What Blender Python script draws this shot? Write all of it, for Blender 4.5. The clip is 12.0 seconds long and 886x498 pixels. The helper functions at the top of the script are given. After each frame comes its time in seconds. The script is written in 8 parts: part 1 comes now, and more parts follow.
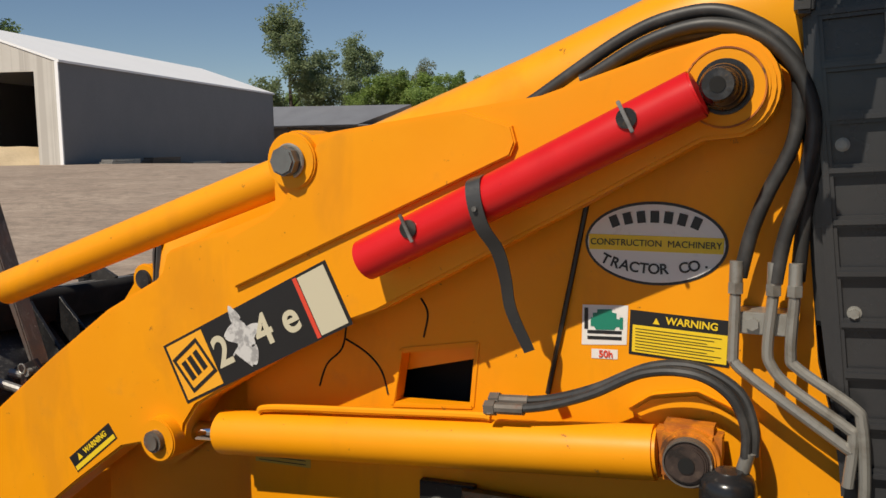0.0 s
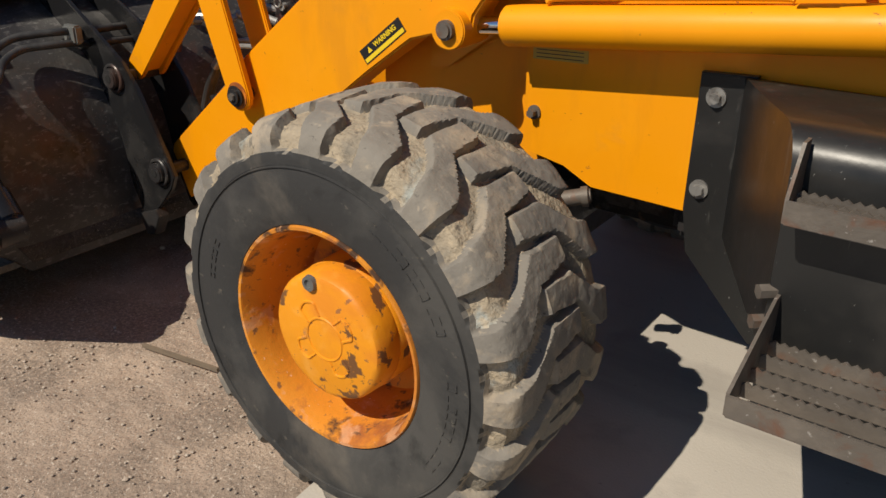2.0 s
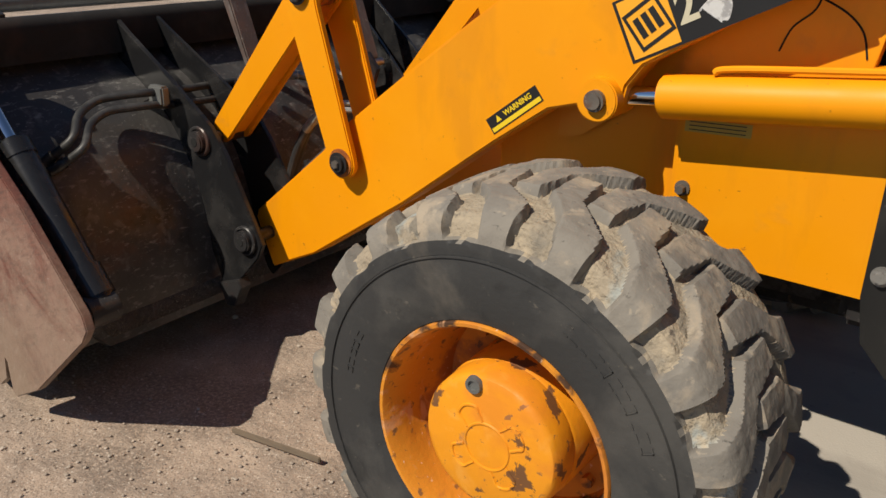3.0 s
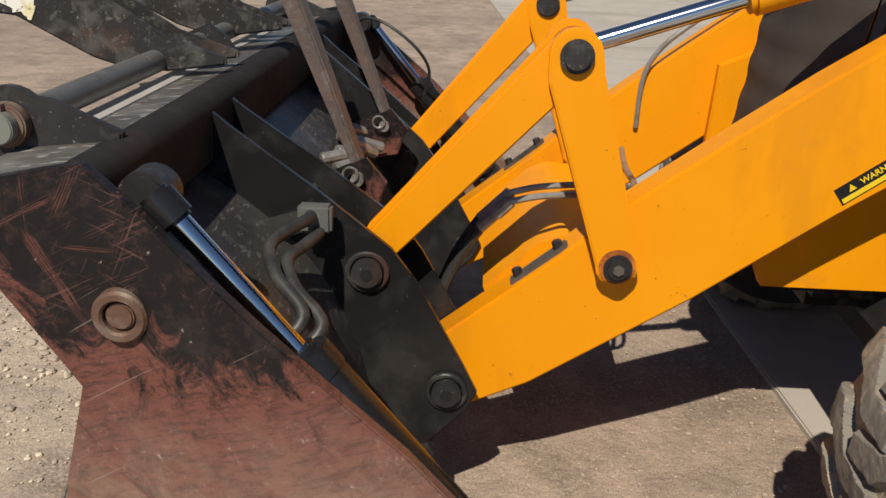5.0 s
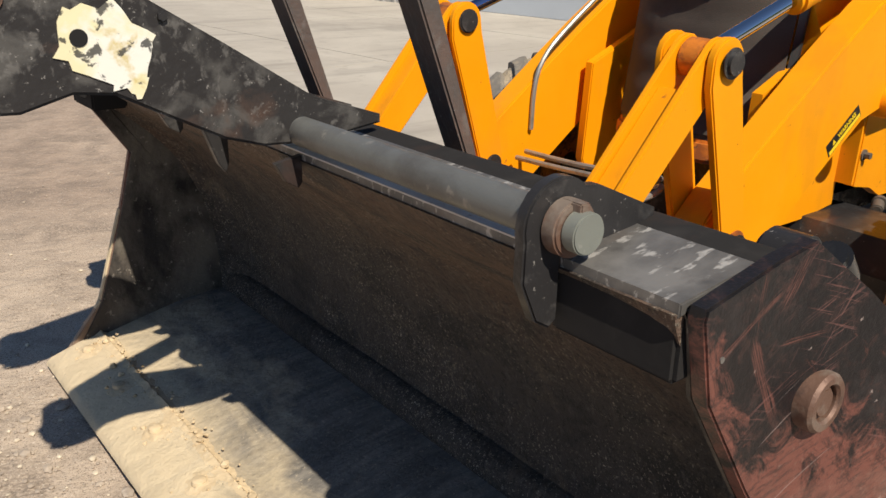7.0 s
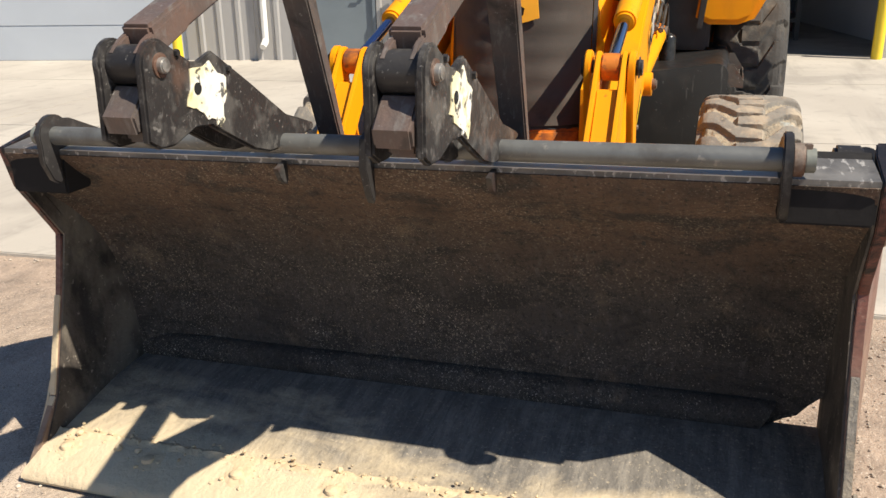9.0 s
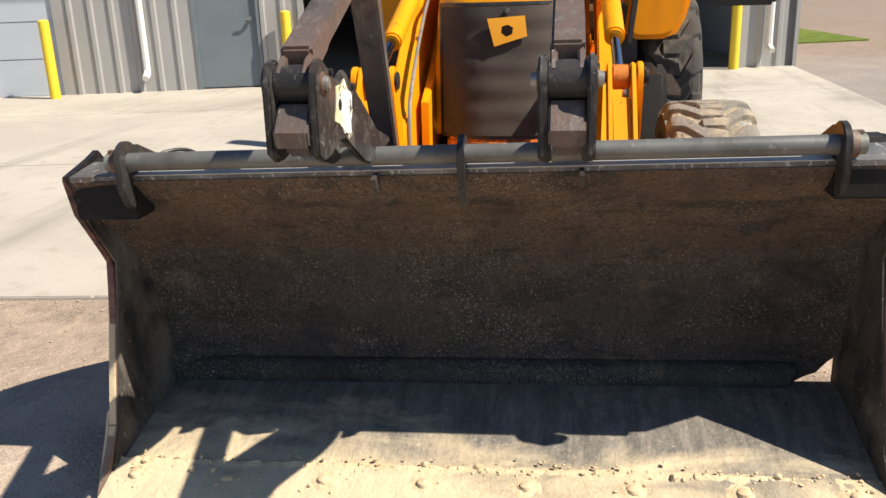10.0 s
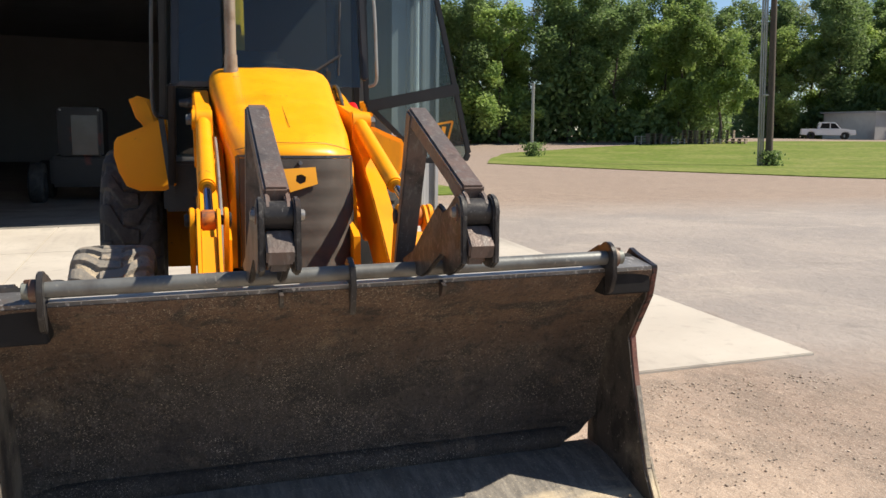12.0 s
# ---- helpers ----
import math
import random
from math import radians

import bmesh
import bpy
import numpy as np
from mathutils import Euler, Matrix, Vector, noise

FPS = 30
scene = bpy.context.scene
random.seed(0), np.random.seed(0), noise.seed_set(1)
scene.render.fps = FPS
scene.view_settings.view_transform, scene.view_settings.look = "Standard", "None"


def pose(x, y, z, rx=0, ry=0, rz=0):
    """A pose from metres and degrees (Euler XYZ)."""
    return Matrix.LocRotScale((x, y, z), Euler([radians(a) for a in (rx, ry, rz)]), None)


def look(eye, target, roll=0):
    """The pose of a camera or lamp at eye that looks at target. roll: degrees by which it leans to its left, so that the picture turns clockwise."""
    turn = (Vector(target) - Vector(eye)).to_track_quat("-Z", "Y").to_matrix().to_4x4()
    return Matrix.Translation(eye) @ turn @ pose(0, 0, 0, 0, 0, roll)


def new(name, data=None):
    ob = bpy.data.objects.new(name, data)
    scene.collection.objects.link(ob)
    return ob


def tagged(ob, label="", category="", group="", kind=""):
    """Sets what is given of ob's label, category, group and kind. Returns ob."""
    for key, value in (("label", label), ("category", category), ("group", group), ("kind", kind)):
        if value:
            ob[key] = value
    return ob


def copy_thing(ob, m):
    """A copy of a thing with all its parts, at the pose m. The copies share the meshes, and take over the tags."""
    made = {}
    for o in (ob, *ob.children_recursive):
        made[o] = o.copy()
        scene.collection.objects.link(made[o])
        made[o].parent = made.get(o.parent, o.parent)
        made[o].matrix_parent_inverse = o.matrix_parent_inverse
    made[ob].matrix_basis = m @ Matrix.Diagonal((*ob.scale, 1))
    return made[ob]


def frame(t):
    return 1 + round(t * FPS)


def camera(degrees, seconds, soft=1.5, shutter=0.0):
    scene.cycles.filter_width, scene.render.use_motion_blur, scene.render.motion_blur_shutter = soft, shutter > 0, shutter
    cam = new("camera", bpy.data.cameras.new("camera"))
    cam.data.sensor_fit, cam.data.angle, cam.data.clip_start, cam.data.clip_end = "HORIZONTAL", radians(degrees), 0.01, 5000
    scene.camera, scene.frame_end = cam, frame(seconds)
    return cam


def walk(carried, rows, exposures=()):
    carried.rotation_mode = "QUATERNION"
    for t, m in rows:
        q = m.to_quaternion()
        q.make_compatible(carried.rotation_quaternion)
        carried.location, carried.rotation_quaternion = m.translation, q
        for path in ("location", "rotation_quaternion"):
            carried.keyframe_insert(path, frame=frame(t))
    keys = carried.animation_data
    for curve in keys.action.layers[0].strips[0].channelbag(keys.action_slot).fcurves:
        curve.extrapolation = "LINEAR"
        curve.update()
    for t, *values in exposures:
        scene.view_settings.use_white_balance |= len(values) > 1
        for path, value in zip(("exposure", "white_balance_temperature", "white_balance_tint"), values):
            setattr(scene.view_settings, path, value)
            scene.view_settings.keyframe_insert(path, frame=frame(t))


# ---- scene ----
cam = camera(54.9, 12.0)
PATH = [
    (0, (1.315, -1.894, 1.608), (0.472, -0.097, 1.366), -0.6),
    (0.5, (1.287, -1.995, 1.559), (0.231, -0.32, 1.279), -0.3),
    (1, (1.236, -2.084, 1.483), (0.105, -0.503, 1.012), 0.1),
    (1.5, (1.204, -2.15, 1.407), (0.102, -0.641, 0.694), 0.5),
    (2, (1.178, -2.191, 1.365), (0.11, -0.733, 0.51), -0.1),
    (2.5, (1.094, -2.237, 1.38), (0.03, -0.778, 0.52), -0.7),
    (3, (0.793, -2.229, 1.379), (-0.294, -0.733, 0.618), 0.4),
    (3.5, (0.372, -2.284, 1.4), (-0.629, -0.706, 0.688), 0.7),
    (3.7, (0.184, -2.324, 1.415), (-0.733, -0.698, 0.697), 0.7),
    (5.3, (-1.375, -2.233, 1.429), (-1.226, -0.385, 0.679), 2.1),
    (5.5, (-1.533, -2.179, 1.415), (-1.242, -0.342, 0.68), 2.2),
    (6, (-1.943, -2.014, 1.396), (-1.285, -0.269, 0.673), 1.7),
    (6.5, (-2.317, -1.812, 1.409), (-1.355, -0.216, 0.683), 1.7),
    (6.7, (-2.412, -1.727, 1.401), (-1.373, -0.177, 0.683), 1.8),
    (8.3, (-3.451, -1.278, 1.497), (-1.81, -0.376, 0.793), 0.0),
    (8.5, (-3.534, -1.136, 1.497), (-1.848, -0.313, 0.805), -0.4),
    (9, (-3.783, -0.817, 1.498), (-1.989, -0.219, 0.848), -1.0),
    (9.5, (-3.992, -0.555, 1.51), (-2.142, -0.13, 0.881), -2.2),
    (10, (-4.109, -0.269, 1.508), (-2.224, 0.017, 0.902), -2.0),
    (10.5, (-4.302, 0.004, 1.497), (-2.373, 0.148, 0.989), -0.2),
    (11, (-4.487, 0.253, 1.529), (-2.527, 0.136, 1.15), -0.5),
    (11.5, (-4.587, 0.413, 1.532), (-2.655, 0.0, 1.22), -0.7),
    (12, (-4.696, 0.532, 1.543), (-2.798, -0.035, 1.264), 0.6),
]
walk(cam, [(t, look(eye, target, roll)) for t, eye, target, roll in PATH],
     exposures=[(0, 0.02), (0.5, -0.14), (1.0, -0.06), (1.5, 0.05), (2.5, 0.20), (3.5, 0.15), (5.5, 0.14), (6.5, 0.28), (8.5, 0.80), (10.0, 0.90), (12.0, 0.95)])

# ---------------------------------------------------------------- light
world = bpy.data.worlds.new("sky_world")
scene.world = world
world.use_nodes = True
wn = world.node_tree.nodes
sky = wn.new("ShaderNodeTexSky")
sky.sky_type = "NISHITA"
sky.sun_disc = False
sky.sun_elevation = radians(49.6)
sky.sun_rotation = radians(193.4)
sky.altitude, sky.air_density, sky.dust_density, sky.ozone_density = 300.0, 0.9, 0.0, 3.0
world.node_tree.links.new(sky.outputs[0], wn["Background"].inputs[0])
wn["Background"].inputs[1].default_value = 0.066

sun_data = bpy.data.lights.new("sun", "SUN")
sun_data.energy, sun_data.angle, sun_data.color = 4.5, radians(0.53), (1.0, 0.905, 0.76)
sun = new("sun", sun_data)
sun.matrix_world = look((-24.0, -101.0, 122.0), (0, 0, 0))

# ---------------------------------------------------------------- materials


def nd(nt, kind, **values):
    n = nt.nodes.new(kind)
    for k, v in values.items():
        n.inputs[k].default_value = v
    return n


def ramp(nt, fac, lo, hi, amount=1.0):
    n = nd(nt, "ShaderNodeMapRange")
    n.inputs["From Min"].default_value, n.inputs["From Max"].default_value = lo, hi
    n.inputs["To Max"].default_value = amount
    n.clamp = True
    nt.links.new(fac, n.inputs["Value"])
    return n.outputs[0]


def mix(nt, fac, a, b):
    n = nt.nodes.new("ShaderNodeMix")
    n.data_type = "RGBA"
    nt.links.new(fac, n.inputs[0])
    for sock, v in ((n.inputs[6], a), (n.inputs[7], b)):
        if isinstance(v, tuple):
            sock.default_value = (*v, 1)
        else:
            nt.links.new(v, sock)
    return n.outputs[2]


def coords(nt, stretch=(1, 1, 1)):
    tc = nt.nodes.new("ShaderNodeTexCoord")
    mp = nt.nodes.new("ShaderNodeMapping")
    mp.inputs["Scale"].default_value = stretch
    nt.links.new(tc.outputs["Object"], mp.inputs[0])
    return mp.outputs[0]


def noise_fac(nt, vec, scale, detail=4.0, rough=0.55, distort=0.0):
    n = nd(nt, "ShaderNodeTexNoise", Scale=scale, Detail=detail, Roughness=rough, Distortion=distort)
    nt.links.new(vec, n.inputs["Vector"])
    return n.outputs[0]


def surface(name, base, layers=(), rough=0.6, metal=0.0, bump=0.15, bump_scale=60.0, bump_dist=0.004, vary=0.0, coat=0.0, rough_var=0.15, spec=0.5):
    """base colour, then layers of (colour, scale, lo, hi, amount, stretch) laid over it by noise; grain from a bump."""
    m = bpy.data.materials.new(name)
    m.use_nodes = True
    nt = m.node_tree
    bs = nt.nodes["Principled BSDF"]
    vec = coords(nt)
    col = base
    first = None
    for layer in layers:
        c, scale, lo, hi, amount = layer[:5]
        v = coords(nt, layer[5]) if len(layer) > 5 else vec
        f = noise_fac(nt, v, scale, 6.0, 0.6, 0.3)
        first = first or f
        col = mix(nt, ramp(nt, f, lo, hi, amount), col, c)
    if vary:
        info = nt.nodes.new("ShaderNodeObjectInfo")
        hs = nd(nt, "ShaderNodeHueSaturation")
        add = nd(nt, "ShaderNodeMath")
        add.operation = "ADD"
        add.inputs[1].default_value = 1.0 - vary
        nt.links.new(ramp(nt, info.outputs["Random"], 0.0, 1.0, 2 * vary), add.inputs[0])
        nt.links.new(add.outputs[0], hs.inputs["Value"])
        if isinstance(col, tuple):
            hs.inputs["Color"].default_value = (*col, 1)
        else:
            nt.links.new(col, hs.inputs["Color"])
        col = hs.outputs[0]
    if isinstance(col, tuple):
        bs.inputs["Base Color"].default_value = (*col, 1)
    else:
        nt.links.new(col, bs.inputs["Base Color"])
    bs.inputs["Metallic"].default_value = metal
    bs.inputs["Coat Weight"].default_value = coat
    bs.inputs["Specular IOR Level"].default_value = spec
    g = noise_fac(nt, vec, bump_scale, 5.0)
    rr = nd(nt, "ShaderNodeMapRange")
    rr.inputs["To Min"].default_value, rr.inputs["To Max"].default_value = max(rough - rough_var, 0.02), min(rough + rough_var, 1.0)
    nt.links.new(noise_fac(nt, vec, 9.0, 5.0), rr.inputs["Value"])
    nt.links.new(rr.outputs[0], bs.inputs["Roughness"])
    if bump:
        b = nd(nt, "ShaderNodeBump", Strength=bump, Distance=bump_dist)
        nt.links.new(g, b.inputs["Height"])
        nt.links.new(b.outputs[0], bs.inputs["Normal"])
    return m


YEL = (0.80, 0.298, 0.0015)
yellow = surface("yellow_paint", YEL, [((0.86, 0.35, 0.004), 3.0, 0.45, 0.7, 0.5), ((0.30, 0.11, 0.02), 26.0, 0.685, 0.72, 0.8), ((0.42, 0.20, 0.05), 6.0, 0.62, 0.78, 0.35), ((0.10, 0.045, 0.02), 75.0, 0.715, 0.735, 0.9), ((0.55, 0.21, 0.012), 4.0, 0.56, 0.66, 0.35, (1, 1, 0.3))], 0.46, 0, 0.04, 40, 0.002, spec=0.28)
yellow_rust = surface("rusty_yellow_paint", (0.58, 0.17, 0.012), [((0.22, 0.06, 0.015), 14.0, 0.42, 0.60, 0.9), ((0.06, 0.035, 0.025), 26.0, 0.54, 0.64, 0.85)], 0.65, 0, 0.4, 50)
bonnet_paint = surface("bonnet_paint", (0.81, 0.318, 0.003), [((0.85, 0.40, 0.008), 4.0, 0.45, 0.7, 0.5), ((0.20, 0.08, 0.02), 24.0, 0.675, 0.70, 0.9), ((0.60, 0.22, 0.004), 5.0, 0.56, 0.70, 0.5)], 0.38, 0, 0.03, 30, 0.002, coat=0.05, spec=0.35)
rim_paint = surface("rim_paint", (0.62, 0.235, 0.022), [((0.50, 0.17, 0.03), 5.0, 0.44, 0.60, 0.8), ((0.30, 0.10, 0.035), 7.0, 0.52, 0.60, 0.8), ((0.045, 0.028, 0.022), 5.5, 0.56, 0.61, 0.95), ((0.62, 0.33, 0.17), 14.0, 0.56, 0.64, 0.7), ((0.13, 0.07, 0.04), 34.0, 0.60, 0.66, 0.85), ((0.74, 0.55, 0.42), 60.0, 0.66, 0.71, 0.6)], 0.55, 0, 0.4, 45, 0.004, spec=0.25)
hub_paint = surface("hub_paint", (0.74, 0.285, 0.012), [((0.64, 0.215, 0.02), 6.0, 0.50, 0.62, 0.75), ((0.78, 0.36, 0.06), 9.0, 0.56, 0.66, 0.6), ((0.10, 0.05, 0.03), 13.0, 0.605, 0.63, 0.9), ((0.22, 0.10, 0.05), 34.0, 0.62, 0.66, 0.8), ((0.16, 0.11, 0.10), 7.0, 0.62, 0.68, 0.8, (1, 0.3, 1))], 0.45, 0, 0.4, 22, 0.005, spec=0.3)
black_steel = surface("black_worn_steel", (0.026, 0.025, 0.026), [((0.060, 0.057, 0.055), 3.0, 0.46, 0.68, 0.6), ((0.10, 0.048, 0.032), 3.4, 0.58, 0.70, 0.65), ((0.11, 0.105, 0.10), 22.0, 0.56, 0.66, 0.4), ((0.30, 0.285, 0.265), 130.0, 0.66, 0.70, 0.7), ((0.40, 0.38, 0.35), 55.0, 0.71, 0.735, 0.6, (1, 1, 0.5))], 0.36, 0.05, 0.25, 60, spec=0.3)
back_steel = surface("scuffed_back_steel", (0.040, 0.038, 0.038), [((0.080, 0.076, 0.072), 3.0, 0.46, 0.66, 0.7), ((0.016, 0.015, 0.015), 6.0, 0.55, 0.65, 0.7), ((0.13, 0.060, 0.038), 3.4, 0.56, 0.68, 0.6), ((0.14, 0.133, 0.125), 22.0, 0.55, 0.65, 0.5), ((0.26, 0.25, 0.235), 75.0, 0.58, 0.70, 0.55, (1, 0.4, 1)), ((0.42, 0.40, 0.37), 150.0, 0.67, 0.70, 0.6)], 0.34, 0.05, 0.3, 60, spec=0.4)
beam_black = surface("dull_black_beam", (0.022, 0.021, 0.021), [((0.045, 0.042, 0.04), 6.0, 0.5, 0.68, 0.6), ((0.07, 0.04, 0.03), 4.0, 0.58, 0.70, 0.4)], 0.8, 0, 0.2, 60, spec=0.12)
base_rust = surface("rust_stained_orange_paint", (0.62, 0.20, 0.008), [((0.34, 0.10, 0.015), 16.0, 0.42, 0.56, 0.9), ((0.05, 0.025, 0.015), 14.0, 0.50, 0.58, 0.9)], 0.5, 0, 0.3, 50)
pin_brown = surface("greasy_brown_pin", (0.055, 0.038, 0.032), [((0.12, 0.085, 0.065), 30.0, 0.5, 0.64, 0.7), ((0.018, 0.015, 0.014), 18.0, 0.52, 0.62, 0.8)], 0.35, 0.2, 0.3, 70)
ram_black = surface("ram_black_paint", (0.016, 0.016, 0.017), [((0.045, 0.043, 0.042), 9.0, 0.50, 0.68, 0.6), ((0.20, 0.19, 0.18), 90.0, 0.68, 0.72, 0.5)], 0.24, 0.1, 0.05, 60, spec=0.5)
fork_steel = surface("brown_fork_steel", (0.105, 0.088, 0.080), [((0.17, 0.105, 0.082), 6.0, 0.45, 0.65, 0.7), ((0.19, 0.175, 0.16), 30.0, 0.54, 0.66, 0.6, (1, 2.0, 0.5)), ((0.025, 0.023, 0.022), 5.0, 0.56, 0.66, 0.8), ((0.42, 0.40, 0.37), 60.0, 0.66, 0.71, 0.7)], 0.5, 0.2, 0.45, 70, 0.005)
grey_steel = surface("grey_tube_steel", (0.16, 0.165, 0.16), [((0.09, 0.085, 0.08), 8.0, 0.45, 0.65, 0.7), ((0.30, 0.28, 0.25), 40.0, 0.62, 0.70, 0.6)], 0.45, 0.35, 0.2, 70)
shaft_grey = surface("grey_green_shaft_end", (0.20, 0.21, 0.185), [((0.13, 0.135, 0.12), 20.0, 0.48, 0.64, 0.7), ((0.32, 0.31, 0.28), 45.0, 0.60, 0.68, 0.6)], 0.5, 0.2, 0.2, 80)
bright_steel = surface("worn_bright_steel", (0.36, 0.35, 0.33), [((0.12, 0.11, 0.10), 18.0, 0.48, 0.62, 0.8), ((0.05, 0.05, 0.05), 7.0, 0.56, 0.66, 0.7)], 0.4, 0.6, 0.2, 60)
chrome = surface("chrome_rod", (0.62, 0.63, 0.66), (), 0.10, 1.0, 0.0, rough_var=0.04)
# bluer, darker metal than chrome, for the far tilt ram's rod
blue_rod = surface("bluish_rod", (0.30, 0.36, 0.55), (), 0.14, 1.0, 0.0, rough_var=0.05)
black_plastic = surface("black_plastic", (0.028, 0.029, 0.031), [((0.065, 0.062, 0.058), 6.0, 0.46, 0.72, 0.6), ((0.16, 0.14, 0.11), 60.0, 0.66, 0.74, 0.4)], 0.42, 0, 0.15, 120)
black_paint = surface("dusty_black_paint", (0.017, 0.017, 0.017), [((0.045, 0.042, 0.039), 7.0, 0.52, 0.75, 0.5), ((0.45, 0.44, 0.42), 120.0, 0.69, 0.73, 0.7, (1, 1, 0.5)), ((0.20, 0.19, 0.175), 9.0, 0.64, 0.74, 0.35, (3, 3, 0.4))], 0.36, 0, 0.08, 60, spec=0.35)
step_steel = surface("rusty_step_steel", (0.125, 0.108, 0.092), [((0.20, 0.17, 0.14), 9.0, 0.48, 0.68, 0.6), ((0.45, 0.43, 0.40), 45.0, 0.64, 0.70, 0.7), ((0.02, 0.018, 0.016), 6.0, 0.5, 0.7, 0.7), ((0.15, 0.06, 0.03), 16.0, 0.55, 0.7, 0.7)], 0.6, 0.3, 0.4, 70)
rubber = surface("tyre_sidewall_rubber", (0.027, 0.027, 0.027), [((0.064, 0.061, 0.056), 5.0, 0.46, 0.62, 0.8), ((0.012, 0.012, 0.012), 9.0, 0.58, 0.66, 0.6), ((0.16, 0.14, 0.11), 40.0, 0.64, 0.72, 0.5), ((0.14, 0.12, 0.095), 3.0, 0.60, 0.70, 0.5)], 0.72, 0, 0.25, 90)
tread = surface("dusty_tread_rubber", (0.215, 0.196, 0.168), [((0.150, 0.142, 0.130), 5.0, 0.46, 0.66, 0.7), ((0.37, 0.305, 0.225), 7.0, 0.52, 0.64, 0.8), ((0.075, 0.072, 0.068), 14.0, 0.60, 0.70, 0.6), ((0.42, 0.35, 0.26), 36.0, 0.60, 0.70, 0.6), ((0.05, 0.048, 0.045), 70.0, 0.64, 0.71, 0.7)], 0.92, 0, 0.5, 55, 0.006, spec=0.2)
tread_dark = surface("dull_tread_rubber", (0.055, 0.052, 0.049), [((0.03, 0.029, 0.028), 6.0, 0.48, 0.66, 0.75), ((0.11, 0.098, 0.082), 8.0, 0.54, 0.66, 0.7)], 0.9, 0, 0.5, 70, 0.006, spec=0.3)
bracket_steel = surface("scuffed_bracket_steel", (0.030, 0.028, 0.028), [((0.10, 0.096, 0.090), 13.0, 0.49, 0.62, 0.75), ((0.12, 0.07, 0.05), 6.0, 0.58, 0.70, 0.6), ((0.17, 0.162, 0.152), 45.0, 0.57, 0.66, 0.5, (1, 1, 0.8)), ((0.36, 0.34, 0.32), 130.0, 0.65, 0.70, 0.6), ((0.30, 0.285, 0.265), 24.0, 0.68, 0.72, 0.5)], 0.42, 0.05, 0.4, 60, spec=0.25)
tread_dust = surface("dust_packed_rubber", (0.34, 0.285, 0.21), [((0.17, 0.155, 0.13), 7.0, 0.47, 0.62, 0.8), ((0.30, 0.36, 0.37), 6.0, 0.60, 0.68, 0.55), ((0.46, 0.375, 0.265), 22.0, 0.54, 0.66, 0.7), ((0.10, 0.09, 0.08), 45.0, 0.62, 0.70, 0.7)], 0.95, 0, 0.8, 70, 0.010, spec=0.1)
cab_black = surface("cab_frame_black", (0.013, 0.013, 0.014), [((0.030, 0.029, 0.028), 6.0, 0.5, 0.72, 0.6)], 0.40, 0, 0.05, 90)
# opaque blue: the window's dim gleam is put into the colour
cab_dark = surface("dim_cab_window", (0.022, 0.036, 0.052), [((0.04, 0.058, 0.080), 2.0, 0.45, 0.65, 0.7)], 0.15, 0, 0.0)
hose_rubber = surface("hose_rubber", (0.026, 0.026, 0.026), [((0.085, 0.081, 0.077), 14.0, 0.48, 0.68, 0.6)], 0.5, 0, 0.12, 200, 0.001)
pipe_metal = surface("zinc_pipe", (0.33, 0.32, 0.29), [((0.18, 0.16, 0.13), 20.0, 0.5, 0.68, 0.7)], 0.42, 0.5, 0.12, 80)
red_paint = surface("red_paint", (0.60, 0.010, 0.012), [((0.48, 0.008, 0.010), 8.0, 0.45, 0.7, 0.6), ((0.30, 0.02, 0.02), 50.0, 0.68, 0.74, 0.5)], 0.36, 0, 0.05, 60, 0.001, spec=0.35)
grease = surface("greasy_black_steel", (0.030, 0.028, 0.027), [((0.095, 0.088, 0.08), 22.0, 0.50, 0.64, 0.8), ((0.16, 0.10, 0.05), 30.0, 0.62, 0.70, 0.6)], 0.24, 0.3, 0.4, 60)
cowl_plastic = surface("cowl_plastic", (0.032, 0.033, 0.036), [((0.042, 0.041, 0.040), 5.0, 0.46, 0.70, 0.6), ((0.13, 0.12, 0.11), 40.0, 0.68, 0.75, 0.4)], 0.26, 0, 0.08, 90)
white_decal = surface("white_decal", (0.72, 0.71, 0.68), [((0.45, 0.42, 0.38), 30.0, 0.6, 0.75, 0.5)], 0.45, 0, 0.0)
cream_decal = surface("cream_decal", (0.55, 0.50, 0.36), (), 0.45, 0, 0.0)
olive_decal = surface("faded_olive_decal", (0.50, 0.36, 0.05), [((0.40, 0.30, 0.08), 30.0, 0.5, 0.7, 0.6)], 0.45, 0, 0.0)
black_decal = surface("black_decal", (0.013, 0.013, 0.014), (), 0.4, 0, 0.0)
red_decal = surface("red_decal", (0.65, 0.06, 0.03), (), 0.4, 0, 0.0)
yellow_decal = surface("yellow_decal", (0.80, 0.56, 0.02), (), 0.4, 0, 0.0)
orange_decal = surface("orange_decal", (0.85, 0.38, 0.02), (), 0.4, 0, 0.0)
green_decal = surface("green_decal", (0.012, 0.20, 0.13), (), 0.4, 0, 0.0)
silver_decal = surface("torn_silver_decal", (0.70, 0.69, 0.67), [((0.33, 0.32, 0.32), 40.0, 0.5, 0.6, 0.8)], 0.4, 0.3, 0.2, 120)
grille_cloth = surface("grille_mesh", (0.050, 0.040, 0.033), [((0.080, 0.062, 0.050), 4.0, 0.45, 0.68, 0.8), ((0.024, 0.021, 0.019), 7.0, 0.55, 0.7, 0.7)], 0.8, 0, 0.45, 260, 0.002)
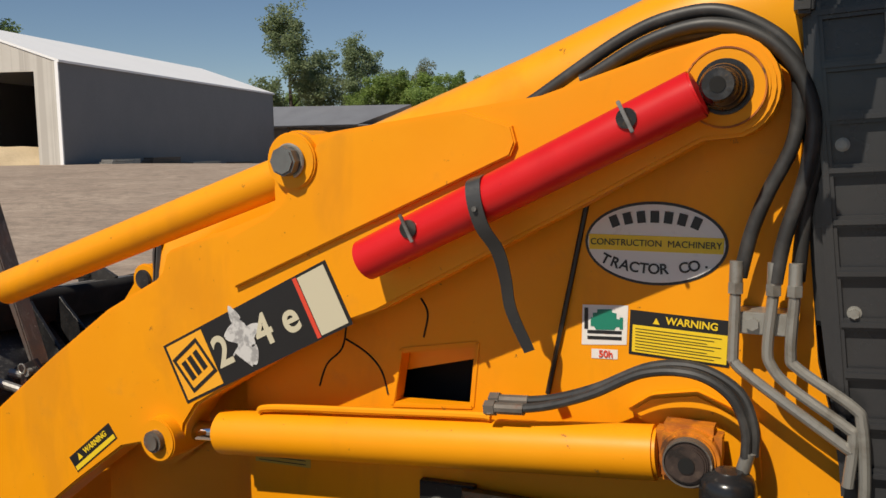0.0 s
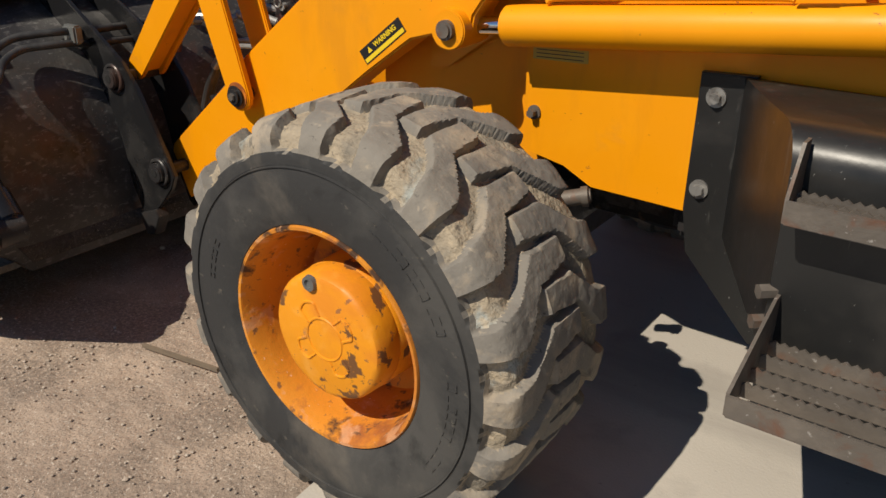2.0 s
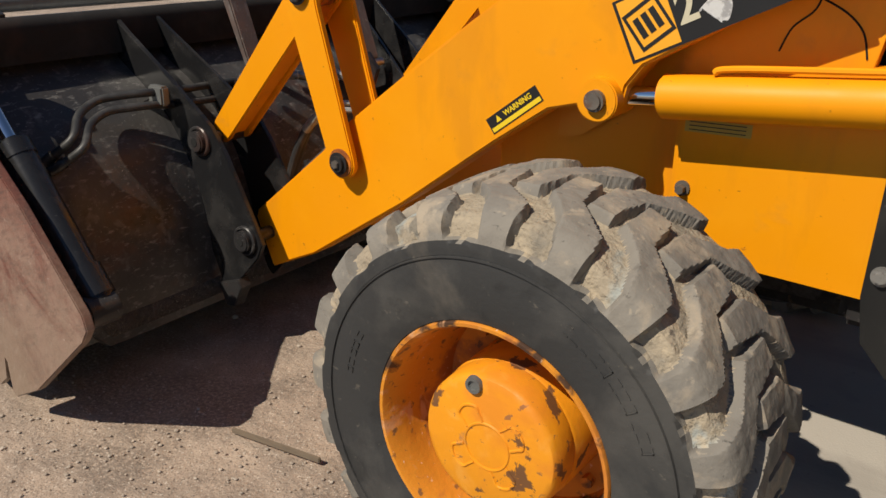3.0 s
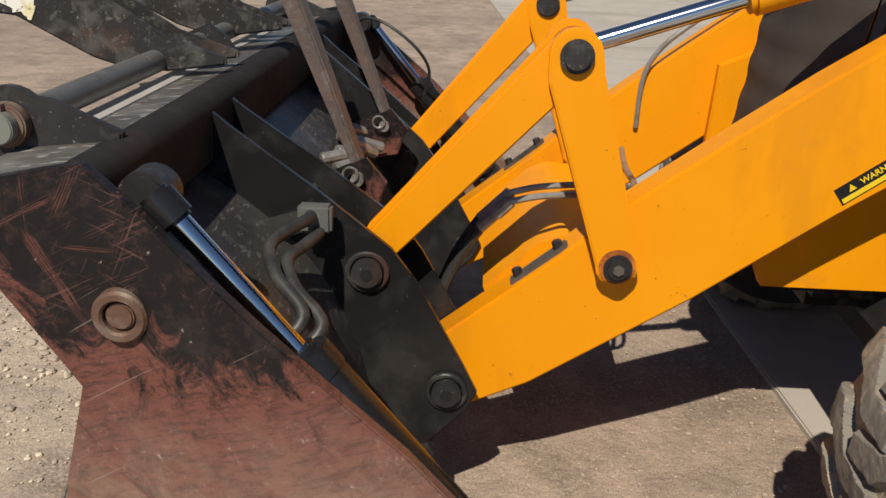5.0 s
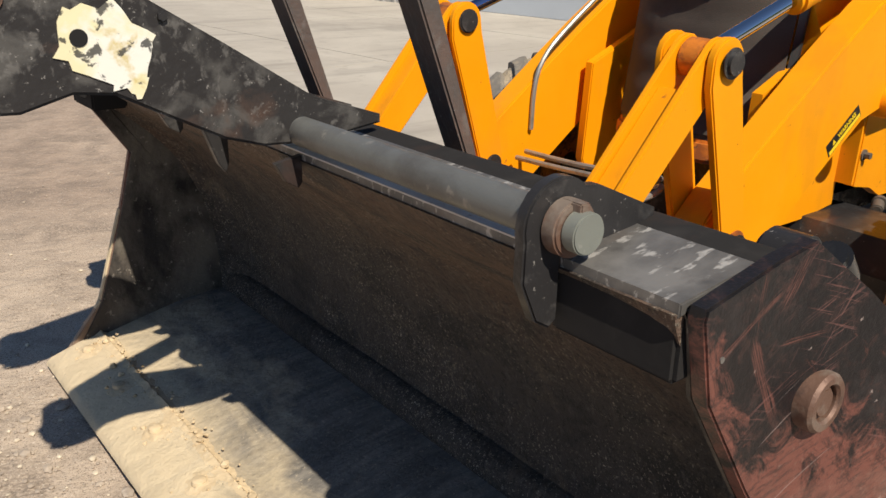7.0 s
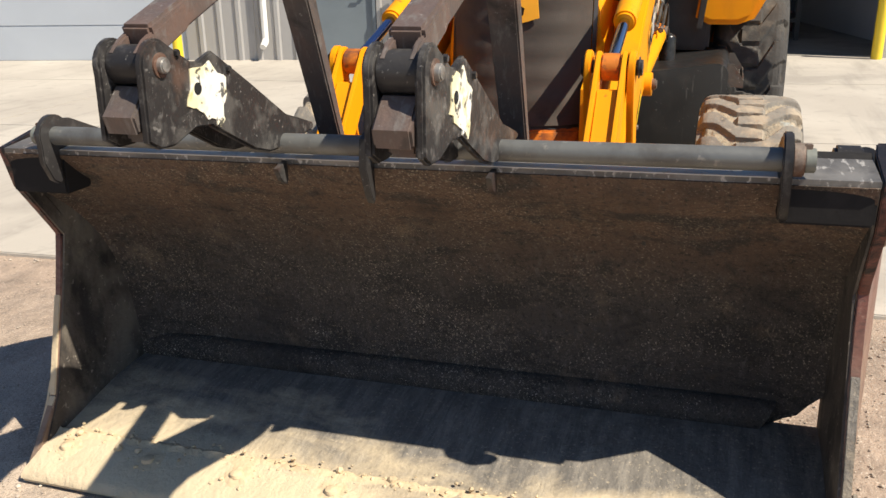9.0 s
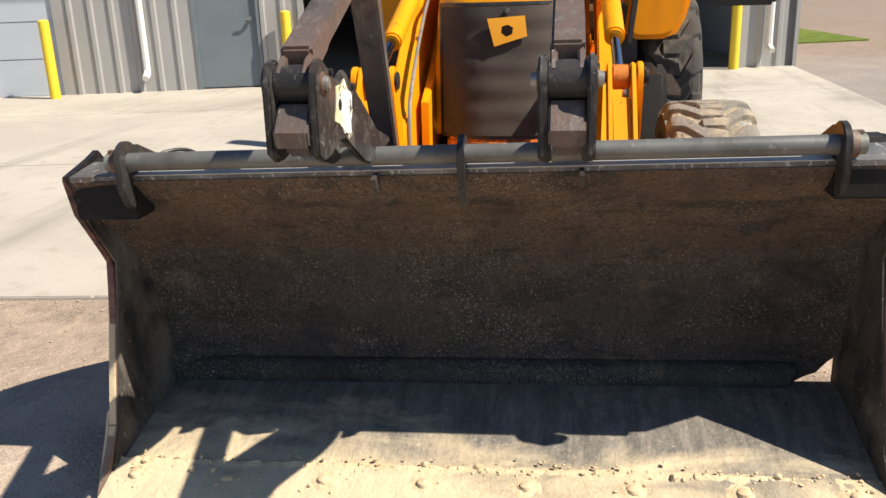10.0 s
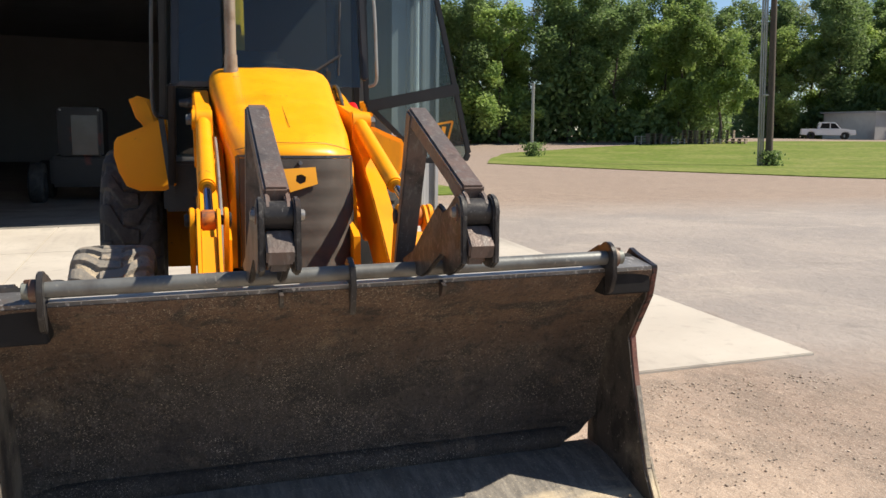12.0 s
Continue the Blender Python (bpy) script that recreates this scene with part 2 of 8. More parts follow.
spot_paint = surface("flaking_cream_paint", (0.72, 0.66, 0.42), [((0.74, 0.73, 0.68), 9.0, 0.45, 0.55, 0.9), ((0.55, 0.44, 0.16), 14.0, 0.56, 0.64, 0.8), ((0.03, 0.03, 0.03), 34.0, 0.58, 0.62, 0.9)], 0.6, 0, 0.2, 60)
# near-black for cracks and dark panes; on solid discs it paints a hole's shade
hole_dark = surface("dark_opening", (0.006, 0.006, 0.006), (), 0.9, 0, 0.0)
dirt_caked = surface("caked_dirt", (0.60, 0.475, 0.305), [((0.50, 0.385, 0.24), 14.0, 0.45, 0.65, 0.8), ((0.68, 0.55, 0.37), 40.0, 0.55, 0.7, 0.7)], 0.95, 0, 0.6, 90, 0.006)
stack_steel = surface("scorched_stack_steel", (0.30, 0.25, 0.19), [((0.20, 0.15, 0.10), 9.0, 0.45, 0.65, 0.8), ((0.40, 0.36, 0.30), 20.0, 0.58, 0.70, 0.6)], 0.5, 0.4, 0.2, 60)
# worn steel made paler, the sun's brightness on the edge put into its colour
sunlit_steel = surface("sunlit_edge_steel", (0.54, 0.525, 0.50), [((0.42, 0.40, 0.375), 14.0, 0.50, 0.66, 0.7, (1, 0.4, 1)), ((0.16, 0.14, 0.12), 30.0, 0.62, 0.70, 0.7)], 0.4, 0.2, 0.2, 60)
bollard_paint = surface("bollard_yellow", (0.80, 0.57, 0.03), [((0.55, 0.38, 0.06), 6.0, 0.5, 0.75, 0.5)], 0.5, 0, 0.05, 30)
steel_siding = surface("pale_steel_siding", (0.385, 0.375, 0.365), [((0.32, 0.315, 0.31), 1.2, 0.4, 0.7, 0.6), ((0.27, 0.255, 0.24), 2.5, 0.58, 0.72, 0.5, (1, 2.5, 0.3))], 0.42, 0.25, 0.05, 20)
door_grey = surface("door_grey", (0.155, 0.185, 0.205), [((0.12, 0.145, 0.165), 1.5, 0.4, 0.7, 0.6)], 0.45, 0, 0.03, 30)
roll_door = surface("pale_overhead_door", (0.46, 0.50, 0.55), [((0.40, 0.44, 0.49), 0.8, 0.4, 0.7, 0.6)], 0.45, 0, 0.02, 30)
shed_wall = surface("dark_shed_siding", (0.175, 0.173, 0.178), [((0.20, 0.196, 0.20), 0.5, 0.4, 0.7, 0.6)], 0.55, 0.1, 0.05, 5)
# the last layer's upright streaks paint the shading of ribs on flat sheet
shed_trim = surface("tan_shed_siding", (0.58, 0.55, 0.50), [((0.50, 0.47, 0.42), 0.6, 0.4, 0.7, 0.6), ((0.40, 0.37, 0.33), 3.0, 0.48, 0.56, 0.6, (1.6, 1, 0.01))], 0.55, 0, 0.05, 5)
white_roof = surface("white_metal_roof", (0.90, 0.90, 0.90), [((0.84, 0.845, 0.85), 0.5, 0.4, 0.7, 0.6)], 0.5, 0.0, 0.04, 4)
grey_roof = surface("grey_metal_roof", (0.24, 0.245, 0.26), [((0.19, 0.19, 0.20), 0.5, 0.4, 0.7, 0.7)], 0.45, 0.3, 0.05, 4)
wood_old = surface("weathered_wood", (0.17, 0.13, 0.09), [((0.10, 0.08, 0.06), 8.0, 0.45, 0.65, 0.8, (1, 1, 6))], 0.8, 0, 0.3, 40)
bark = surface("bark", (0.085, 0.065, 0.050), [((0.045, 0.036, 0.03), 5.0, 0.45, 0.65, 0.8, (4, 4, 1))], 0.9, 0, 0.5, 20, 0.02)


def leaf_mat(name, a, b):
    m = surface(name, a, [(b, 0.45, 0.42, 0.62, 0.9), (tuple(min(1, c * 1.5) for c in a), 3.0, 0.5, 0.7, 0.6)], 0.65, 0, 0.0, vary=0.15)
    nt = m.node_tree
    bs, out = nt.nodes["Principled BSDF"], nt.nodes["Material Output"]
    tl = nd(nt, "ShaderNodeBsdfTranslucent")
    nt.links.new(bs.inputs["Base Color"].links[0].from_socket, tl.inputs[0])
    mx = nt.nodes.new("ShaderNodeMixShader")
    mx.inputs[0].default_value = 0.5
    nt.links.new(bs.outputs[0], mx.inputs[1])
    nt.links.new(tl.outputs[0], mx.inputs[2])
    nt.links.new(mx.outputs[0], out.inputs[0])
    return m


leaf_a = leaf_mat("leaves_fresh", (0.275, 0.365, 0.098), (0.165, 0.255, 0.070))
leaf_b = leaf_mat("leaves_dark", (0.180, 0.255, 0.088), (0.110, 0.175, 0.065))
leaf_d = leaf_mat("leaves_cottonwood", (0.245, 0.300, 0.160), (0.180, 0.235, 0.120))
leaf_c = leaf_mat("leaves_pale", (0.255, 0.275, 0.160), (0.175, 0.205, 0.115))
grass_mat = surface("grass", (0.125, 0.165, 0.032), [((0.20, 0.215, 0.065), 0.22, 0.42, 0.62, 0.85), ((0.24, 0.20, 0.10), 0.9, 0.56, 0.70, 0.6), ((0.06, 0.095, 0.018), 3.0, 0.45, 0.65, 0.7)], 0.9, 0, 0.6, 12, 0.03, spec=0.1)
white_car = surface("white_car_paint", (0.72, 0.73, 0.74), (), 0.25, 0, 0.0)
inner_wall = surface("dim_shop_lining", (0.47, 0.46, 0.46), [((0.40, 0.39, 0.385), 0.8, 0.4, 0.7, 0.6)], 0.8, 0, 0.05, 10)
shop_floor = surface("oily_shop_floor", (0.24, 0.225, 0.20), [((0.12, 0.11, 0.10), 1.2, 0.45, 0.65, 0.8)], 0.6, 0, 0.1, 30)
dark_machine = surface("dark_machine_paint", (0.018, 0.017, 0.017), [((0.16, 0.03, 0.02), 1.5, 0.55, 0.62, 0.7)], 0.5, 0, 0.05, 20)


def glass_mat(name, tint, rough=0.02):
    m = bpy.data.materials.new(name)
    m.use_nodes = True
    nt = m.node_tree
    out = nt.nodes["Material Output"]
    tr = nd(nt, "ShaderNodeBsdfTransparent", Color=(*tint, 1))
    gl = nd(nt, "ShaderNodeBsdfGlossy", Roughness=rough)
    fr = nd(nt, "ShaderNodeFresnel", IOR=1.5)
    mx = nt.nodes.new("ShaderNodeMixShader")
    nt.links.new(fr.outputs[0], mx.inputs[0])
    nt.links.new(tr.outputs[0], mx.inputs[1])
    nt.links.new(gl.outputs[0], mx.inputs[2])
    # faint bluish diffuse layer: sky reflection and haze put into the glass colour
    film = nd(nt, "ShaderNodeBsdfDiffuse", Color=(0.50, 0.60, 0.66, 1))
    mf = nt.nodes.new("ShaderNodeMixShader")
    mf.inputs[0].default_value = 0.018
    nt.links.new(mx.outputs[0], mf.inputs[1])
    nt.links.new(film.outputs[0], mf.inputs[2])
    nt.links.new(mf.outputs[0], out.inputs[0])
    return m


glass = glass_mat("tinted_glass", (0.50, 0.58, 0.60))


def turned(nt, angle, stretch):
    """Object coordinates turned in the x-z plane, then stretched."""
    tc = nt.nodes.new("ShaderNodeTexCoord")
    a, b = nt.nodes.new("ShaderNodeMapping"), nt.nodes.new("ShaderNodeMapping")
    a.inputs["Rotation"].default_value = (0, radians(angle), 0)
    b.inputs["Scale"].default_value = stretch
    nt.links.new(tc.outputs["Object"], a.inputs[0])
    nt.links.new(a.outputs[0], b.inputs[0])
    return b.outputs[0]


def times(nt, a, b):
    n = nt.nodes.new("ShaderNodeMath")
    n.operation = "MULTIPLY"
    nt.links.new(a, n.inputs[0])
    nt.links.new(b, n.inputs[1])
    return n.outputs[0]


def rough_height(nt, vec, scale, sway):
    """Height in metres, swayed by noise, for stains and wear that follow the load line."""
    sep = nt.nodes.new("ShaderNodeSeparateXYZ")
    nt.links.new(vec, sep.inputs[0])
    n = nd(nt, "ShaderNodeMath")
    n.operation = "MULTIPLY_ADD"
    n.inputs[1].default_value = sway
    nt.links.new(noise_fac(nt, vec, scale, 6.0, 0.65, 0.5), n.inputs[0])
    nt.links.new(sep.outputs[2], n.inputs[2])
    return n.outputs[0]


def relief(nt, bs, vec, fine, coarse, strength):
    b1 = nd(nt, "ShaderNodeBump", Strength=strength, Distance=0.006)
    nt.links.new(noise_fac(nt, vec, fine, 5.0, 0.7), b1.inputs["Height"])
    b2 = nd(nt, "ShaderNodeBump", Strength=strength, Distance=0.02)
    nt.links.new(noise_fac(nt, vec, coarse, 5.0), b2.inputs["Height"])
    nt.links.new(b2.outputs[0], b1.inputs["Normal"])
    nt.links.new(b1.outputs[0], bs.inputs["Normal"])


def inside_material():
    """Load-worn bucket steel: rust-brown film above, blackened pitted steel below, gritty throughout."""
    m = surface("bucket_inside_steel", (0.06, 0.056, 0.052), (), 0.7, 0, 0.0)
    nt = m.node_tree
    bs = nt.nodes["Principled BSDF"]
    vec = coords(nt)
    h = rough_height(nt, vec, 3.0, 0.5)
    col = mix(nt, ramp(nt, h, 0.84, 1.12), (0.058, 0.050, 0.044), (0.112, 0.070, 0.048))
    col = mix(nt, ramp(nt, noise_fac(nt, coords(nt, (1, 1, 2.2)), 4.5, 7.0, 0.68, 0.8), 0.50, 0.60, 0.85), col, (0.026, 0.024, 0.023))
    col = mix(nt, ramp(nt, noise_fac(nt, coords(nt, (1, 1.3, 0.35)), 26.0, 6.0, 0.7), 0.57, 0.66, 0.35), col, (0.17, 0.155, 0.140))
    col = mix(nt, ramp(nt, noise_fac(nt, vec, 3.3, 5.0, 0.6), 0.60, 0.68, 0.5), col, (0.19, 0.145, 0.10))
    col = mix(nt, times(nt, ramp(nt, noise_fac(nt, vec, 110.0, 4.0, 0.75), 0.56, 0.66, 0.85), ramp(nt, noise_fac(nt, coords(nt, (1, 0.6, 1.6)), 4.0, 5.0), 0.40, 0.56)), col, (0.31, 0.265, 0.195))
    col = mix(nt, ramp(nt, noise_fac(nt, vec, 60.0, 5.0, 0.75), 0.36, 0.47, 1.0), (0.022, 0.019, 0.017), col)
    col = mix(nt, times(nt, ramp(nt, noise_fac(nt, vec, 140.0, 3.0, 0.7), 0.60, 0.66), ramp(nt, noise_fac(nt, vec, 3.7, 5.0, 0.65), 0.40, 0.60, 0.85)), col, (0.52, 0.46, 0.37))
    col = mix(nt, ramp(nt, noise_fac(nt, vec, 2.3, 6.0, 0.7, 0.6), 0.55, 0.66, 0.55), col, (0.018, 0.016, 0.015))
    nt.links.new(col, bs.inputs["Base Color"])
    relief(nt, bs, vec, 130.0, 22.0, 1.0)
    return m


def dotted(nt, vec, d, shift):
    """How far a place lies along d, less shift."""
    n = nt.nodes.new("ShaderNodeVectorMath")
    n.operation = "DOT_PRODUCT"
    n.inputs[1].default_value = d
    nt.links.new(vec, n.inputs[0])
    m = nt.nodes.new("ShaderNodeMath")
    m.operation = "SUBTRACT"
    m.inputs[1].default_value = shift
    nt.links.new(n.outputs["Value"], m.inputs[0])
    return m.outputs[0]


def scrape(nt, vec, x0, z0, x1, z1, wide, lo=0.44):
    """One dragged scrape on the plate from (x0, z0) to (x1, z1), ragged and streaked along its run."""
    run = math.hypot(x1 - x0, z1 - z0)
    dx, dz = (x1 - x0) / run, (z1 - z0) / run
    u = dotted(nt, vec, (dx, 0, dz), x0 * dx + z0 * dz)
    v = dotted(nt, vec, (-dz, 0, dx), -x0 * dz + z0 * dx)
    cb = nt.nodes.new("ShaderNodeCombineXYZ")
    for i, (src, k) in enumerate(((u, 12.0), (v, 430.0))):
        mu = nt.nodes.new("ShaderNodeMath")
        mu.operation = "MULTIPLY"
        mu.inputs[1].default_value = k
        nt.links.new(src, mu.inputs[0])
        nt.links.new(mu.outputs[0], cb.inputs[i])
    fibre = noise_fac(nt, cb.outputs[0], 1.0, 3.0, 0.7)
    rag = nt.nodes.new("ShaderNodeMath")
    rag.operation = "MULTIPLY_ADD"
    rag.inputs[1].default_value = 0.9 * wide
    nt.links.new(noise_fac(nt, vec, 22.0, 5.0, 0.7), rag.inputs[0])
    ab = nt.nodes.new("ShaderNodeMath")
    ab.operation = "ABSOLUTE"
    nt.links.new(v, ab.inputs[0])
    nt.links.new(ab.outputs[0], rag.inputs[2])
    end = nt.nodes.new("ShaderNodeMath")
    end.operation = "MULTIPLY_ADD"
    end.inputs[1].default_value = 0.07
    nt.links.new(fibre, end.inputs[0])
    nt.links.new(u, end.inputs[2])
    body = times(nt, ramp(nt, end.outputs[0], 0.025, 0.045), ramp(nt, end.outputs[0], run + 0.045, run + 0.02))
    return times(nt, times(nt, body, ramp(nt, rag.outputs[0], 0.98 * wide, 0.80 * wide)), ramp(nt, fibre, lo, lo + 0.10))


def plate_material():
    """Black plate scraped through to red primer, rubbed brown lower down and to bare dusty steel at its foot."""
    m = surface("scraped_primer_steel", (0.02, 0.018, 0.02), (), 0.38, 0, 0.0, spec=0.32)
    nt = m.node_tree
    bs = nt.nodes["Principled BSDF"]
    vec = coords(nt)
    h = rough_height(nt, vec, 5.0, 0.34)
    h2 = rough_height(nt, coords(nt, (2.0, 1, 0.5)), 6.0, 0.30)
    col = mix(nt, ramp(nt, noise_fac(nt, vec, 9.0, 6.0, 0.65), 0.52, 0.66, 0.6), (0.012, 0.011, 0.012), (0.040, 0.034, 0.034))
    # primer rubbed bare in ragged patches, most along the front edge and low down
    low = ramp(nt, h, 1.04, 0.90, 0.95)
    front = ramp(nt, dotted(nt, vec, (0.88, 0, 0.47), -1.085), -0.015, -0.080, 0.55)
    wear = nd(nt, "ShaderNodeMath")
    wear.operation = "MAXIMUM"
    nt.links.new(low, wear.inputs[0])
    nt.links.new(front, wear.inputs[1])
    spread = nd(nt, "ShaderNodeMath")
    spread.operation = "MULTIPLY_ADD"
    spread.inputs[1].default_value = 0.30
    nt.links.new(wear.outputs[0], spread.inputs[0])
    nt.links.new(noise_fac(nt, turned(nt, 40, (1.2, 1, 0.9)), 12.0, 9.0, 0.78, 1.2), spread.inputs[2])
    col = mix(nt, ramp(nt, spread.outputs[0], 0.62, 0.74, 0.92), col, (0.175, 0.066, 0.050))
    col = mix(nt, times(nt, ramp(nt, noise_fac(nt, turned(nt, 20, (0.7, 1, 4.0)), 30.0, 6.0, 0.75), 0.52, 0.60), ramp(nt, spread.outputs[0], 0.58, 0.70, 0.75)), col, (0.055, 0.030, 0.027))
    col = mix(nt, ramp(nt, noise_fac(nt, vec, 28.0, 7.0, 0.78, 0.6), 0.52, 0.66, 0.65), col, (0.060, 0.032, 0.028))
    for x0, z0, x1, z1, wide, lo in ((-1.748, 1.048, -1.750, 0.955, 0.012, 0.50), (-1.815, 0.966, -1.705, 1.024, 0.010, 0.44), (-1.752, 0.965, -1.690, 0.850, 0.018, 0.42), (-1.692, 0.950, -1.615, 0.952, 0.008, 0.46), (-1.60, 0.955, -1.52, 0.978, 0.010, 0.56), (-1.702, 1.005, -1.668, 1.070, 0.018, 0.46)):
        col = mix(nt, scrape(nt, vec, x0, z0, x1, z1, 1.10 * wide, lo + 0.02), col, (0.110, 0.046, 0.037))
    # fine pink scratches fanning out below the pin
    for ang, k in ((28, 0.55), (-18, 0.57), (63, 0.58)):
        sc_ = times(nt, ramp(nt, noise_fac(nt, turned(nt, ang, (0.16, 1, 9.0)), 36.0, 3.0, 0.6), k + 0.05, k + 0.08), ramp(nt, noise_fac(nt, vec, 6.0, 4.0), 0.52, 0.62, 0.32))
        col = mix(nt, sc_, col, (0.26, 0.12, 0.105))
    col = mix(nt, times(nt, ramp(nt, h, 0.92, 0.68, 0.85), ramp(nt, noise_fac(nt, turned(nt, 50, (1.0, 1, 0.5)), 9.0, 7.0, 0.72, 0.6), 0.34, 0.56)), col, (0.290, 0.195, 0.150))
    col = mix(nt, times(nt, ramp(nt, noise_fac(nt, turned(nt, 28, (0.6, 1, 1.6)), 24.0, 8.0, 0.8, 0.8), 0.50, 0.62, 0.50), ramp(nt, h, 1.02, 0.86)), col, (0.095, 0.052, 0.043))
    col = mix(nt, times(nt, ramp(nt, noise_fac(nt, vec, 60.0, 6.0, 0.8), 0.56, 0.66, 0.55), ramp(nt, h, 1.0, 0.80)), col, (0.33, 0.22, 0.175))
    f = ramp(nt, noise_fac(nt, turned(nt, 33, (0.25, 1, 16.0)), 12.0, 3.0), 0.69, 0.715, 0.45)
    col = mix(nt, f, col, (0.34, 0.27, 0.25))
    col = mix(nt, ramp(nt, h2, 0.42, 0.14, 0.9), col, (0.215, 0.160, 0.115))
    col = mix(nt, times(nt, ramp(nt, h2, 0.36, 0.10), ramp(nt, noise_fac(nt, turned(nt, 62, (0.6, 1, 3.5)), 34.0, 6.0, 0.75), 0.52, 0.64, 0.40)), col, (0.42, 0.37, 0.31))
    col = mix(nt, ramp(nt, noise_fac(nt, vec, 60.0, 3.0), 0.72, 0.75, 0.5), col, (0.40, 0.33, 0.30))
    nt.links.new(col, bs.inputs["Base Color"])
    relief(nt, bs, vec, 80.0, 7.0, 0.20)
    return m



def floor_material():
    """Bare grey floor steel with tan dust lying thick towards the cutting edge."""
    m = surface("dusty_floor_steel", (0.15, 0.145, 0.14), (), 0.85, 0, 0.0)
    nt = m.node_tree
    bs = nt.nodes["Principled BSDF"]
    vec = coords(nt)
    sep = nt.nodes.new("ShaderNodeSeparateXYZ")
    nt.links.new(vec, sep.inputs[0])
    n = nd(nt, "ShaderNodeMath")
    n.operation = "MULTIPLY_ADD"
    n.inputs[1].default_value = 0.9
    nt.links.new(noise_fac(nt, coords(nt, (2.0, 1.0, 1.0)), 3.0, 6.0, 0.65, 0.4), n.inputs[0])
    nt.links.new(sep.outputs[0], n.inputs[2])
    base = mix(nt, ramp(nt, noise_fac(nt, coords(nt, (0.5, 2.5, 1)), 8.0, 6.0, 0.7), 0.42, 0.62), (0.135, 0.124, 0.110), (0.240, 0.218, 0.186))
    base = mix(nt, ramp(nt, noise_fac(nt, coords(nt, (0.35, 3.5, 1)), 22.0, 5.0, 0.7), 0.54, 0.64, 0.6), base, (0.10, 0.097, 0.092))
    base = mix(nt, ramp(nt, noise_fac(nt, vec, 14.0, 6.0, 0.7), 0.58, 0.68, 0.6), base, (0.09, 0.086, 0.08))
    ys = nd(nt, "ShaderNodeMath")
    ys.operation = "MULTIPLY_ADD"
    ys.inputs[1].default_value = -0.10
    nt.links.new(sep.outputs[1], ys.inputs[0])
    nt.links.new(n.outputs[0], ys.inputs[2])
    dust = mix(nt, ramp(nt, noise_fac(nt, vec, 5.0, 5.0, 0.6), 0.42, 0.62), (0.63, 0.515, 0.345), (0.55, 0.45, 0.30))
    dust = mix(nt, ramp(nt, noise_fac(nt, coords(nt, (0.4, 2.0, 1)), 16.0, 6.0, 0.7), 0.55, 0.66, 0.22), dust, (0.40, 0.35, 0.28))
    col = mix(nt, ramp(nt, ys.outputs[0], -1.20, -1.46, 0.95), base, dust)
    col = mix(nt, ramp(nt, noise_fac(nt, vec, 80.0, 4.0, 0.7), 0.58, 0.68, 0.4), col, (0.60, 0.50, 0.36))
    col = mix(nt, ramp(nt, noise_fac(nt, vec, 55.0, 4.0, 0.7), 0.27, 0.33, 1.0), (0.20, 0.175, 0.14), col)
    nt.links.new(col, bs.inputs["Base Color"])
    relief(nt, bs, vec, 90.0, 14.0, 0.6)
    return m


lip_steel = floor_material()
red_black = plate_material()
bucket_in = inside_material()
cap_steel = surface("scuffed_top_steel", (0.115, 0.110, 0.104), [((0.24, 0.23, 0.215), 6.0, 0.48, 0.64, 0.8), ((0.15, 0.10, 0.07), 7.0, 0.58, 0.70, 0.6), ((0.08, 0.076, 0.072), 16.0, 0.60, 0.70, 0.6), ((0.50, 0.48, 0.45), 42.0, 0.57, 0.64, 0.8, (0.5, 1.4, 1))], 0.42, 0.30, 0.2, 60)
collar_rust = surface("rusty_collar_steel", (0.15, 0.085, 0.06), [((0.27, 0.23, 0.19), 14.0, 0.50, 0.64, 0.7), ((0.05, 0.035, 0.03), 20.0, 0.56, 0.68, 0.7)], 0.55, 0.3, 0.4, 80)
side_dust = surface("dusty_side_steel", (0.060, 0.050, 0.042), [((0.012, 0.011, 0.010), 8.0, 0.50, 0.58, 0.85, (1, 1, 0.5)), ((0.20, 0.175, 0.14), 3.5, 0.48, 0.64, 0.7, (1, 1, 0.7)), ((0.03, 0.028, 0.026), 6.0, 0.54, 0.66, 0.8), ((0.36, 0.32, 0.27), 50.0, 0.62, 0.70, 0.6)], 0.8, 0, 0.6, 90, 0.006)


